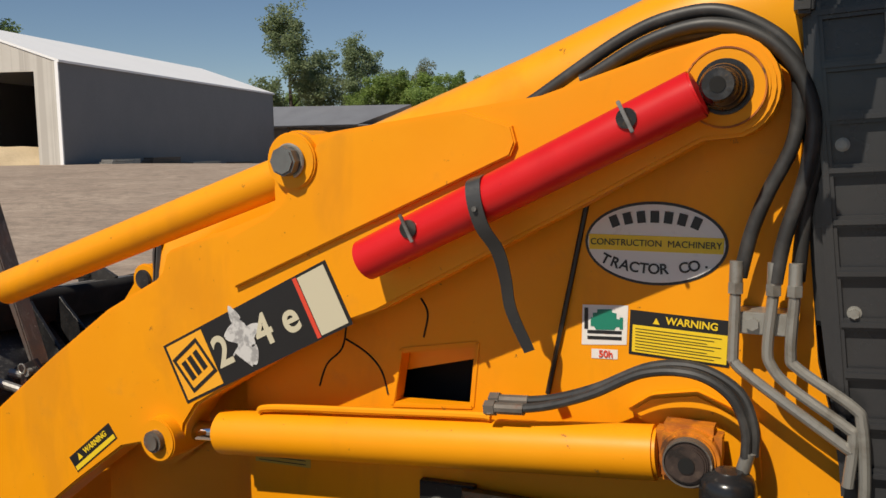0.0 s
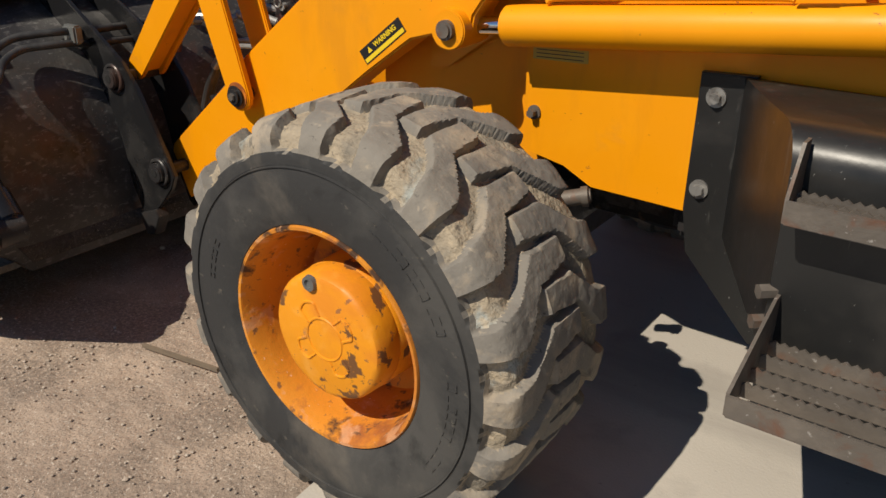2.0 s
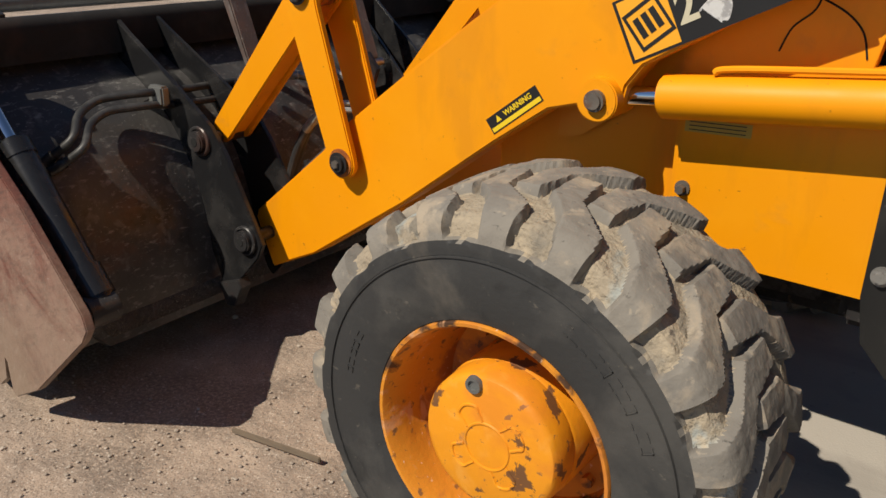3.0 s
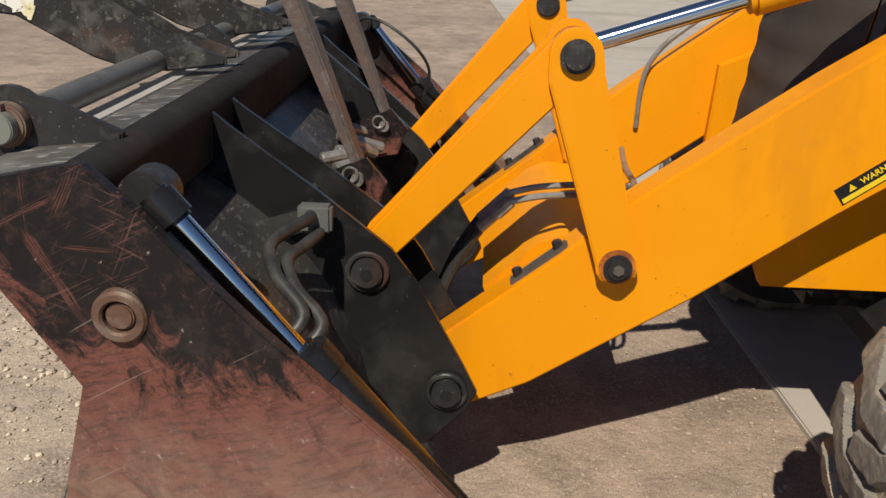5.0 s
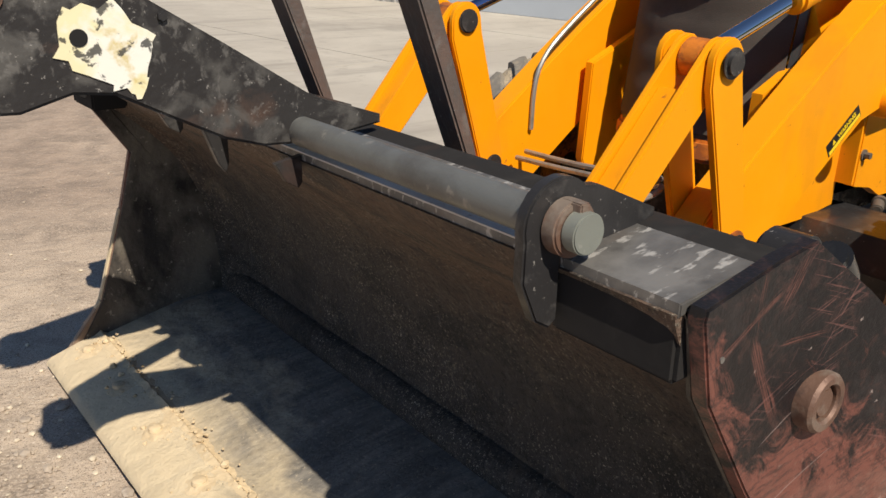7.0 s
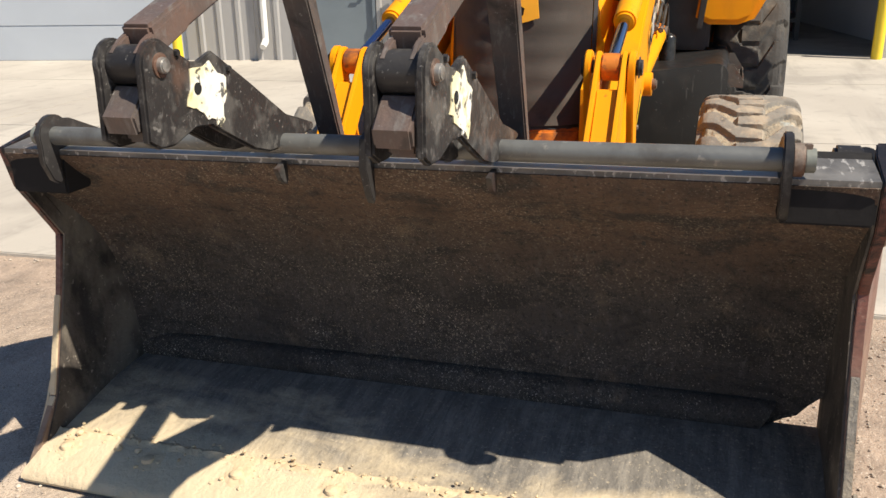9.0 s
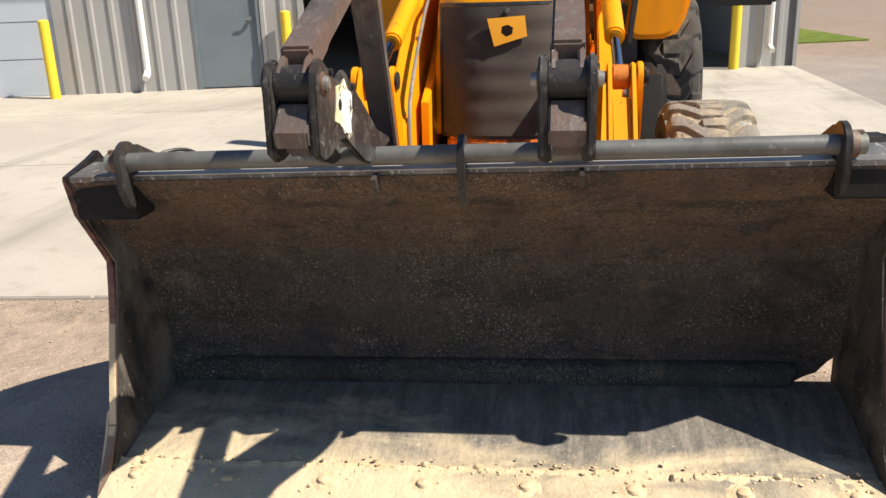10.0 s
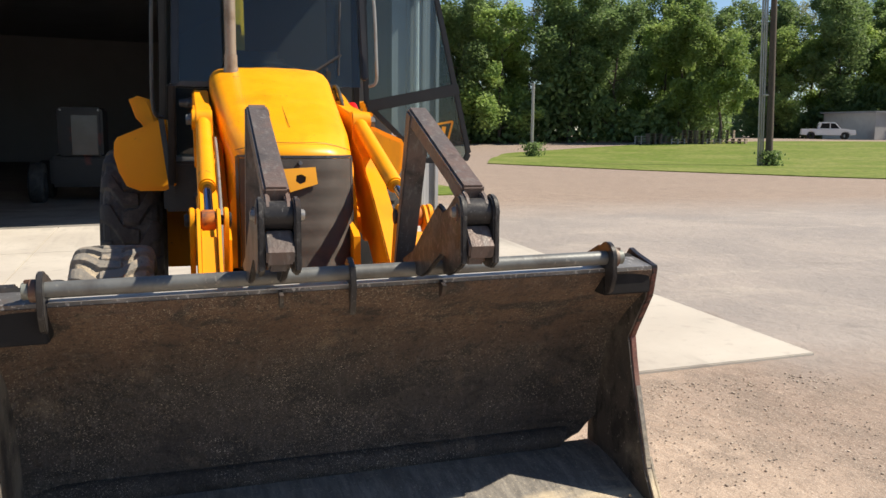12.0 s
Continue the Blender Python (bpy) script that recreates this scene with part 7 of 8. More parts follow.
# clutter of fittings behind the bucket centre
for k in range(7):
    y = -0.30 + 0.09 * k
    sub("bucket_fitting", rod((-1.50 + 0.03 * math.sin(k * 2.1), y, 0.80), (-1.42 + 0.02 * math.cos(k * 1.3), y + 0.06, 0.78 + 0.03 * math.sin(k)), 0.017, seg=10, bevel=0.003), bright_steel, bucket)
for y in (-0.27, 0.30):
    sub("fork_rest", prism([(-1.52, 0.80), (-1.38, 0.86), (-1.33, 0.80), (-1.36, 0.72), (-1.46, 0.70)], y - 0.045, y - 0.025, 0.003), red_black, bucket)
    sub("rest_pin", rod((-1.40, y - 0.065, 0.81), (-1.40, y + 0.06, 0.81), 0.016, seg=14), bright_steel, bucket)
    ringp = [(-1.415 + 0.018 * math.cos(a), y - 0.07, 0.825 + 0.018 * math.sin(a)) for a in np.linspace(0, 2 * math.pi, 17)]
    sub("linch_ring", hose(ringp, 0.003, 6, 2), bright_steel, bucket)

# flip-over forks folded back over the bucket
for yc in (-0.268, 0.302):
    fork = part("fork", bar((-2.318, yc, 1.350), (-1.665, yc, 1.592), 0.070, 0.060, (0, 1, 0), 0.007), fork_steel, loader, "brown steel flip-over pallet fork, folded back")
    sub("tine", bar((-1.700, yc, 1.600), (-1.395, yc, 0.800), 0.080, 0.062, (0, 1, 0), 0.005, 0.070, 0.022), fork_steel, fork, "tapered fork tine")
    sub("fork_hub", rod((-2.340, yc - 0.041, 1.304), (-2.340, yc + 0.041, 1.304), 0.040, seg=28, bevel=0.003), black_steel, fork)
    for dy in (-0.028, 0.028):
        sub("fork_hub_web", prism([(-2.372, 1.330), (-2.345, 1.352), (-2.20, 1.418), (-2.12, 1.435), (-2.20, 1.36), (-2.305, 1.318)], yc + dy - 0.008, yc + dy + 0.008, 0.004), fork_steel, fork)
    sub("stop_block", prism([(-2.405, 1.177), (-2.416, 1.212), (-2.364, 1.264), (-2.20, 1.262), (-2.20, 1.185)], yc - 0.0375, yc + 0.0375, 0.005), fork_steel, fork, "square steel stop block with a chamfered end")
    sub("stop_heel", box(-2.36, -2.27, yc - 0.030, yc + 0.030, 1.150, 1.190, 0.008), fork_steel, fork)
    br = [(-2.400, 1.160), (-2.396, 1.285)] + arc(-2.345, 1.304, 0.052, 175, 50, 8) + [(-2.235, 1.300), (-2.205, 1.296), (-2.150, 1.312), (-2.00, 1.222), (-1.84, 1.122), (-1.700, 1.076), (-1.700, 1.060), (-1.84, 1.040), (-1.94, 1.045), (-2.010, 1.066), (-2.10, 1.112), (-2.18, 1.154), (-2.24, 1.160), (-2.315, 1.138), (-2.365, 1.140)]
    for sgn in (-1, 1):
        y = yc + sgn * 0.049
        plate_ = prism(br, y - 0.0095, y + 0.0095, 0.005)
        for v in plate_.verts:
            v.co.y += 0.002 * noise.noise((v.co.x * 9, sgn, v.co.z * 9))
        sub("fork_bracket", plate_, bracket_steel, fork, "black scuffed fork bracket")
        sub("bracket_washer", lathe([(0.012, 0.0), (0.012, sgn * 0.013), (0.024, sgn * 0.013), (0.026, 0.0)], (-2.340, y, 1.304), 28), collar_rust, fork)
    sub("bracket_pin", rod((-2.340, yc - 0.074, 1.304), (-2.340, yc + 0.074, 1.304), 0.016, seg=14, bevel=0.003), bright_steel, fork)
    for x, z in ((-2.285, 1.322), (-2.10, 1.268)):
        sub("bracket_bolt", rod((x, yc - 0.066, z), (x, yc - 0.056, z), 0.008, seg=6, bevel=0.001), black_steel, fork)
    patch = [(-2.262, 1.215), (-2.243, 1.282), (-2.178, 1.290), (-2.108, 1.244), (-2.128, 1.192), (-2.140, 1.150), (-2.168, 1.160), (-2.205, 1.182)]
    ragged = []
    for i, (x0, z0) in enumerate(patch):
        x1, z1 = patch[(i + 1) % len(patch)]
        for k in range(4):
            u = k / 4
            ragged.append((x0 + (x1 - x0) * u + random.uniform(-0.006, 0.006), z0 + (z1 - z0) * u + random.uniform(-0.007, 0.007)))
    patch = ragged
    sub("paint_patch", prism(patch, yc - 0.0612, yc - 0.0582), spot_paint, fork, "flaking cream-yellow paint")
    sub("bracket_hole", rod((-2.225, yc - 0.0625, 1.242), (-2.225, yc - 0.0605, 1.242), 0.013, seg=16), hole_dark, fork)

# bolt-on cutting edge, with dirt packed along its back and round its bolts
edge_top = [(x, floor_z(x) + 0.011) for x in (-2.030, -1.98, -1.933, -1.90, -1.866)]
sub("cutting_edge", prism([(-2.050, 0.040), (-2.046, 0.050)] + edge_top + [(-1.862, floor_z(-1.862) - 0.002), (-1.933, 0.080), (-2.035, 0.036)], -1.158, 1.158, 0.002), lip_steel, bucket, "dusty bolt-on cutting edge")
random.seed(21)
BOLTS = [-1.07, -0.765, -0.46, -0.153, 0.153, 0.46, 0.767, 1.07]
dc = bmesh.new()
rows = []
nx, ny = 26, 360
for j in range(ny + 1):
    y = -1.15 + 2.30 * j / ny
    row = []
    thick = 0.55 + 0.75 * noise.noise((0.3, y * 2.2, 5)) + 0.25 * (y > 0.2)
    for i in range(nx + 1):
        x = -2.015 + 0.215 * i / nx
        ridge = math.exp(-((x + 1.864 + 0.012 * noise.noise((2, y * 7, 1))) / 0.020) ** 2) * max(0.0, thick)
        near = min((((x + 1.932) / 0.034) ** 2 + ((y - b_ - 0.01 * math.sin(40 * b_)) / 0.040) ** 2) for b_ in BOLTS)
        clump = 1.7 * math.exp(-near) * (0.5 + 0.6 * abs(noise.noise((x * 30, y * 24, 9))))
        grain = 0.65 + 0.45 * noise.noise((x * 48, y * 42, 0)) + 0.35 * noise.noise((x * 110, y * 100, 3))
        h = 0.013 * (ridge + clump) * max(0.15, grain)
        z0 = floor_z(x) + (0.0105 if x < -1.866 else 0.0)
        row.append((dc.verts.new((x, y, z0 + h - 0.0022)), h))
    rows.append(row)
for a, b in zip(rows, rows[1:]):
    for i in range(nx):
        quad = (a[i], b[i], b[i + 1], a[i + 1])
        if max(h for v, h in quad) > 0.0022:
            dc.faces.new([v for v, h in quad])
bmesh.ops.delete(dc, geom=[v for v in dc.verts if not v.link_faces], context="VERTS")
sub("caked_dirt", dc, dirt_caked, bucket, "dry tan dirt packed along the cutting edge")
for y in BOLTS:
    pk = lathe([(0.0, 0.014), (0.012, 0.014), (0.019, 0.010), (0.021, 0.0)], (0, 0, 0), 16, closed=False)
    pk.transform(Matrix.Translation((-1.932, y, floor_z(-1.932) + 0.010)) @ Matrix.Rotation(radians(90), 4, "X"))
    sub("plow_bolt", pk, dirt_caked, bucket)
for k in range(240):
    if random.random() < 0.6:
        x, y = -1.862 + random.gauss(0, 0.018), random.uniform(-1.1, 1.12)
    else:
        b_ = random.choice(BOLTS)
        x, y = -1.932 + random.gauss(0, 0.028), b_ + random.gauss(0, 0.035)
    if abs(y) > 1.14:
        continue
    r = random.uniform(0.0025, 0.008) * (1.8 if random.random() < 0.12 else 1)
    t = bmesh.new()
    bmesh.ops.create_icosphere(t, subdivisions=1, radius=r)
    for v in t.verts:
        v.co *= random.uniform(0.65, 1.25)
    t.transform(Matrix.Translation((x, y, floor_z(x) + 0.010 + r * 0.5)) @ Matrix.Rotation(random.random() * 6, 4, "Z") @ Matrix.Diagonal((1, 1, 0.8, 1)))
    sub("dirt_clod", t, dirt_caked, bucket)

# ---------------------------------------------------------------- decals on the near arm and frame
DEC = YO + 0.0005


def decal(pts, y, material, parent, name="decal", label=""):
    return sub(name, prism(pts, -y - 0.0006, -y), material, parent, label)


near_arm = [o for o in loader.children if o.name.startswith("loader_arm")][0]
p0, ang = Vector((0.032, 1.050)), math.degrees(math.atan2(1.263 - 1.050, 0.460 - 0.032))


def strip(u0, u1, v0, v1):
    """A rectangle along the long model strip, in its own lengths, as (x, z)."""
    c, s_ = math.cos(radians(ang)), math.sin(radians(ang))
    return [(p0.x + u * c - v * s_, p0.y + u * s_ + v * c) for u, v in ((u0, v0), (u1, v0), (u1, v1), (u0, v1))]


decal(strip(0.0, 0.478, 0.0, 0.138), DEC, black_decal, near_arm, "model_decal", "black model strip with a torn patch")
decal(strip(0.008, 0.118, 0.006, 0.132), DEC + 0.001, orange_decal, near_arm)
decal(strip(0.388, 0.398, 0.004, 0.134), DEC + 0.001, red_decal, near_arm)
decal(strip(0.400, 0.470, 0.006, 0.132), DEC + 0.001, cream_decal, near_arm)


def along(u, v, lift=0.0016):
    c, s_ = math.cos(radians(ang)), math.sin(radians(ang))
    return on_side(p0.x + u * c - v * s_, -DEC - lift, p0.y + u * s_ + v * c, ang)


for u, ch, sz in ((0.150, "2", 0.092), (0.272, "4", 0.092), (0.345, "e", 0.092)):
    sub("numeral", writing(ch, sz, along(u, 0.066), bold=True), cream_decal, near_arm)
torn = [(0.182 + 0.036 * math.cos(a) * (1 + 0.40 * math.sin(5 * a + 1) + 0.2 * math.sin(11 * a)), 0.074 + 0.052 * math.sin(a) * (1 + 0.3 * math.cos(4 * a) + 0.15 * math.sin(9 * a))) for a in np.linspace(0, 2 * math.pi, 61)[:-1]]
c_, s__ = math.cos(radians(ang)), math.sin(radians(ang))
decal([(p0.x + (u + 0.03) * c_ - v * s__, p0.y + (u + 0.03) * s__ + v * c_) for u, v in torn], DEC + 0.0012, silver_decal, near_arm, "torn_patch", "silvery torn patch of the strip")
for u0, u1, v0, v1 in ((0.020, 0.108, 0.024, 0.032), (0.020, 0.108, 0.104, 0.112), (0.020, 0.027, 0.032, 0.104), (0.101, 0.108, 0.032, 0.104), (0.036, 0.050, 0.046, 0.092), (0.057, 0.071, 0.046, 0.092), (0.078, 0.092, 0.046, 0.092)):
    mx_, mz_ = strip(0.064, 0.064, 0.068, 0.068)[0]
    ct, st_ = math.cos(radians(14)), math.sin(radians(14))
    decal([(mx_ + (x - mx_) * ct - (z - mz_) * st_, mz_ + (x - mx_) * st_ + (z - mz_) * ct) for x, z in strip(u0, u1, v0, v1)], DEC + 0.002, black_decal, near_arm, "lozenge_mark")
# small warning strip low on the arm
q0 = Vector((-0.318, 0.838))
qa = 37.6
ca, sa = math.cos(radians(qa)), math.sin(radians(qa))


def low(u0, u1, v0, v1):
    return [(q0.x + u * ca - v * sa, q0.y + u * sa + v * ca) for u, v in ((u0, v0), (u1, v0), (u1, v1), (u0, v1))]


decal(low(0.0, 0.170, 0.0, 0.042), DEC, black_decal, near_arm, "warning_decal", "black and yellow warning strip")
decal(low(0.004, 0.166, 0.003, 0.014), DEC + 0.001, yellow_decal, near_arm)
sub("warning_word", writing("WARNING", 0.019, on_side(q0.x + 0.102 * ca - 0.0275 * sa, -DEC - 0.002, q0.y + 0.102 * sa + 0.0275 * ca, qa), bold=True), yellow_decal, near_arm)
tri = [(0.026, 0.020), (0.043, 0.020), (0.0345, 0.036)]
decal([(q0.x + u * ca - v * sa, q0.y + u * sa + v * ca) for u, v in tri], DEC + 0.001, yellow_decal, near_arm)

plate = [o for o in loader.children if o.name.startswith("frame_plate")][0]
FY = 0.3705
ell = lambda rx, rz: [(1.016 + rx * math.cos(a), 1.430 + rz * math.sin(a)) for a in np.linspace(0, 2 * math.pi, 49)[:-1]]
decal(ell(0.126, 0.075), FY, black_decal, plate, "dealer_sticker", "oval white and black dealer sticker with a yellow band")
decal(ell(0.121, 0.070), FY + 0.001, white_decal, plate)
decal([(0.898, 1.416), (1.134, 1.416), (1.135, 1.444), (0.897, 1.444)], FY + 0.002, yellow_decal, plate)
sub("band_words", writing("CONSTRUCTION  MACHINERY", 0.0165, on_side(1.016, -FY - 0.0035, 1.430, 0)), black_decal, plate)
for row, rad, sgn in ((0, 0.052, 1), (1, 0.050, -1)):
    for k in range(7 if row == 0 else 11):
        n_ = 7 if row == 0 else 11
        u = (k - (n_ - 1) / 2) * (0.024 if row == 0 else 0.0175)
        zz = 1.430 + sgn * (rad * math.sqrt(max(0.1, 1 - (u / 0.125) ** 2)) - 0.004)
        lean_ = -sgn * u * 300
        m_ = on_side(1.016 + u, -FY - 0.0025, zz, lean_)
        if row == 1:
            if k != 7:
                sub("letter", writing("TRACTOR CO."[k], 0.026, m_, bold=True), black_decal, plate)
            continue
        bt = box(-0.0075, 0.0075, -0.0105, 0.0105, 0, 0.0008)
        bt.transform(m_)
        sub("name_bar", bt, black_decal, plate)
decal([(0.885, 1.235), (0.969, 1.242), (0.971, 1.315), (0.886, 1.311)], FY, white_decal, plate, "emission_sticker", "white sticker with a green engine mark")
decal([(0.902, 1.272), (0.908, 1.272), (0.912, 1.266), (0.946, 1.268), (0.950, 1.274), (0.956, 1.274), (0.956, 1.270), (0.962, 1.270), (0.962, 1.292), (0.956, 1.292), (0.956, 1.288), (0.950, 1.289), (0.950, 1.299), (0.942, 1.300), (0.941, 1.306), (0.914, 1.304), (0.914, 1.298), (0.906, 1.297), (0.906, 1.288), (0.902, 1.288)], FY + 0.001, green_decal, plate)
decal([(0.890, 1.266), (0.897, 1.266), (0.897, 1.306), (0.890, 1.306)], FY + 0.001, black_decal, plate)
for z in (1.258, 1.247):
    decal([(0.896, z), (0.960, z + 0.003), (0.960, z + 0.009), (0.896, z + 0.006)], FY + 0.001, black_decal, plate)
decal([(0.904, 1.211), (0.953, 1.213), (0.953, 1.231), (0.904, 1.229)], FY, white_decal, plate)
sub("hours_words", writing("50h", 0.018, on_side(0.931, -FY - 0.002, 1.221, 2), bold=True), red_decal, plate)
decal([(0.973, 1.226), (1.149, 1.217), (1.150, 1.300), (0.975, 1.308)], FY, black_decal, plate, "warning_sticker", "black and yellow warning sticker")
decal([(0.979, 1.231), (1.144, 1.222), (1.145, 1.274), (0.980, 1.281)], FY + 0.001, yellow_decal, plate)
sub("warning_word", writing("WARNING", 0.0185, on_side(1.084, -FY - 0.002, 1.2895, -3), bold=True), yellow_decal, plate)
decal([(1.016, 1.285), (1.028, 1.284), (1.022, 1.296)], FY + 0.001, yellow_decal, plate)
for k in range(8):
    z = 1.274 - 0.0056 * k
    decal([(0.985, z), (1.135 - 0.012 * (k % 3), z - 0.007), (1.135 - 0.012 * (k % 3), z - 0.0060), (0.985, z + 0.0010)], FY + 0.002, black_decal, plate, "text_bar")
decal([(0.12, 0.893), (0.27, 0.898), (0.27, 0.928), (0.12, 0.923)], FY, olive_decal, plate, "faded_sticker", "faded yellowish sticker")
for k in range(3):
    decal([(0.13, 0.898 + 0.009 * k), (0.258, 0.903 + 0.009 * k), (0.258, 0.905 + 0.009 * k), (0.13, 0.900 + 0.009 * k)], FY + 0.001, black_decal, plate, "text_bar")

# ---------------------------------------------------------------- ground clutter


def pebbles(name, n, area, rmin, rmax, label, seed, mat=None):
    random.seed(seed)
    base = bmesh.new()
    bmesh.ops.create_icosphere(base, subdivisions=1, radius=1)
    bv = [v.co.copy() for v in base.verts]
    bf = [[v.index for v in f.verts] for f in base.faces]
    base.free()
    vs, fs = [], []
    for _ in range(n):
        x, y = area()
        r = rmin + (rmax - rmin) * random.random() ** 3
        rot = Euler((random.random() * 6, random.random() * 6, random.random() * 6)).to_matrix()
        sc = Vector((random.uniform(0.7, 1.3), random.uniform(0.7, 1.3), random.uniform(0.4, 0.8)))
        o = len(vs)
        for v in bv:
            w = rot @ v
            vs.append((x + w.x * sc.x * r, y + w.y * sc.y * r, -0.018 + (w.z * sc.z + 0.05) * r))
        fs += [[i + o for i in f] for f in bf]
    me = bpy.data.meshes.new(name)
    me.from_pydata(vs, [], fs)
    me.materials.append(mat or stone_mat)
    tagged(new(name, me), label, "stones", kind="stuff")


def dirt_area():
    while True:
        x, y = random.gauss(-2.4, 1.5), random.gauss(-0.6, 1.8)
        if x < -0.5 and not (-2.05 < x < -1.1 and abs(y) < 1.2):
            return x, y


pebbles("gravel", 7000, dirt_area, 0.0012, 0.0075, "scattered pale gravel on the dirt", 3)
pebbles("spilled_stones", 380, lambda: (random.gauss(-2.55, 0.30), random.gauss(0.45, 0.55)), 0.005, 0.022, "pale crumbled stones in front of the bucket", 4)
pebbles("edge_gravel", 1500, lambda: (random.gauss(-0.30, 0.10), random.uniform(-3.5, 6)), 0.003, 0.010, "grit along the concrete edge", 6)
pebbles("side_gravel", 2600, lambda: (random.uniform(-1.6, -0.1), random.uniform(-3.0, -0.9)), 0.001, 0.006, "fine gravel beside the wheel", 8)
pebbles("pale_chips", 2200, lambda: (random.gauss(-2.75, 0.42), random.gauss(0.2, 1.1)), 0.002, 0.013, "pale flat limestone chips on the dirt", 12, chip_mat)
stick = thing("stick", "thin brown stick lying on the dirt", "stick", (-0.70, -0.92, -0.012))
part("twig", bar((-0.17, -0.02, 0.006), (0.13, 0.02, 0.010), 0.016, 0.010, (0, 0, 1), 0.002), wood_old, stick)

# ---------------------------------------------------------------- trees


def leaf_tree(name, height, spread, leaf, seed, clumps=46, leaves=60, trunk_r=0.22, crown_from=0.25, label="", size=0.30, tight=1.0):
    random.seed(seed)
    ob = thing(name, label, "tree")
    bm = bmesh.new()
    spine = [Vector((0.25 * math.sin(k * 1.7 + seed), 0.25 * math.cos(k * 2.3 + seed), height * 0.86 * k / 6)) * (1 if k else 0) for k in range(7)]
    for k in range(6):
        rod(spine[k], spine[k + 1], trunk_r * (1 - k / 7), trunk_r * (1 - (k + 1) / 7), 8, bm)
    tips = []
    for k in range(13):
        h = random.uniform(crown_from, 0.88)
        j = h * 6 / 0.86
        i = min(int(j), 5)
        base = spine[i].lerp(spine[i + 1], min(j - i, 1))
        a = k * 2.4 + random.random()
        reach = spread * (1.0 - 0.65 * max(0, h - 0.45)) * random.uniform(0.55, 1.0)
        tip = base + Vector((math.cos(a) * reach, math.sin(a) * reach, random.uniform(0.05, 0.25) * height))
        midp = base.lerp(tip, 0.5) + Vector((0, 0, -0.02 * height))
        rr = trunk_r * 0.35 * (1.1 - h)
        rod(base, midp, rr + 0.02, rr * 0.6 + 0.015, 6, bm)
        rod(midp, tip, rr * 0.6 + 0.015, 0.012, 6, bm)
        tips += [tip, midp.lerp(tip, 0.5), midp]
    part("trunk", bm, bark, ob)
    vs, fs = [], []
    for c in range(clumps):
        ctr = random.choice(tips) + Vector((random.gauss(0, 0.10 * spread), random.gauss(0, 0.10 * spread), random.gauss(0, 0.05 * height)))
        cr = random.uniform(0.16, 0.34) * spread * tight
        for _ in range(leaves):
            d = Vector((random.gauss(0, 1), random.gauss(0, 1), random.gauss(0, 0.75)))
            d = d.normalized() * cr * random.random() ** 0.4
            p = ctr + d
            s_ = size * random.uniform(0.6, 1.3)
            u = Vector((random.gauss(0, 1), random.gauss(0, 1), random.gauss(0, 0.5))).normalized() * s_
            w = u.cross(Vector((random.gauss(0, 1), random.gauss(0, 1), random.gauss(0, 1)))).normalized() * s_ * 0.6
            o = len(vs)
            vs += [p - u, p + w * 0.9 + u * 0.1, p + u, p - w]
            fs.append((o, o + 1, o + 2, o + 3))
    me = bpy.data.meshes.new("crown")
    me.from_pydata([tuple(v) for v in vs], [], fs)
    me.materials.append(leaf)
    cr_ = new("crown", me)
    cr_.parent = ob
    return ob


kinds = [leaf_tree("tree", 13.0, 4.0, leaf_a, 1, 120, 190, 0.20, 0.10, "leafy green tree at the edge of the wood", 0.165),
         leaf_tree("tree", 15.0, 4.2, leaf_b, 2, 120, 190, 0.24, 0.10, "dark green tree in the dense wood", 0.165),
         leaf_tree("tree", 12.0, 3.6, leaf_a, 3, 110, 180, 0.18, 0.08, "bright green young tree in the wood", 0.155),
         leaf_tree("tree", 16.0, 4.2, leaf_c, 4, 60, 110, 0.26, 0.28, "tall pale green tree with open limbs", 0.15)]
random.seed(17)
spots = []
for row, (dist, step) in enumerate(((76, 4.6), (82, 4.6), (89, 5.0), (97, 5.5))):
    a = -66.0
    while a < -3:
        spots.append((row, dist + random.uniform(-2, 2), a + random.uniform(-0.8, 0.8)))
        a += math.degrees(step / dist)
for i, (row, dist, a) in enumerate(spots):
    src = kinds[random.choice((0, 1, 2) if row < 2 else (1, 1, 3))]
    far = a < -35
    dist += 38 if far else 0
    x, y = -4.6 + dist * math.cos(radians(a)), 0.5 + dist * math.sin(radians(a))
    m = Matrix.Translation((x, y, rise(x, y) - 0.08)) @ Matrix.Rotation(random.uniform(0, 6.28), 4, "Z") @ Matrix.Diagonal((1, 1, 1, 1))
    if i < 4:
        kinds[i].matrix_basis = m
        kinds[i]["group"] = "far wood"
    else:
        o = copy_thing(src, m)
        o["group"] = "far wood"
        sc_ = random.uniform(0.71, 0.90) * (1.35 if far else 1)
        o.scale = (sc_, sc_, sc_)

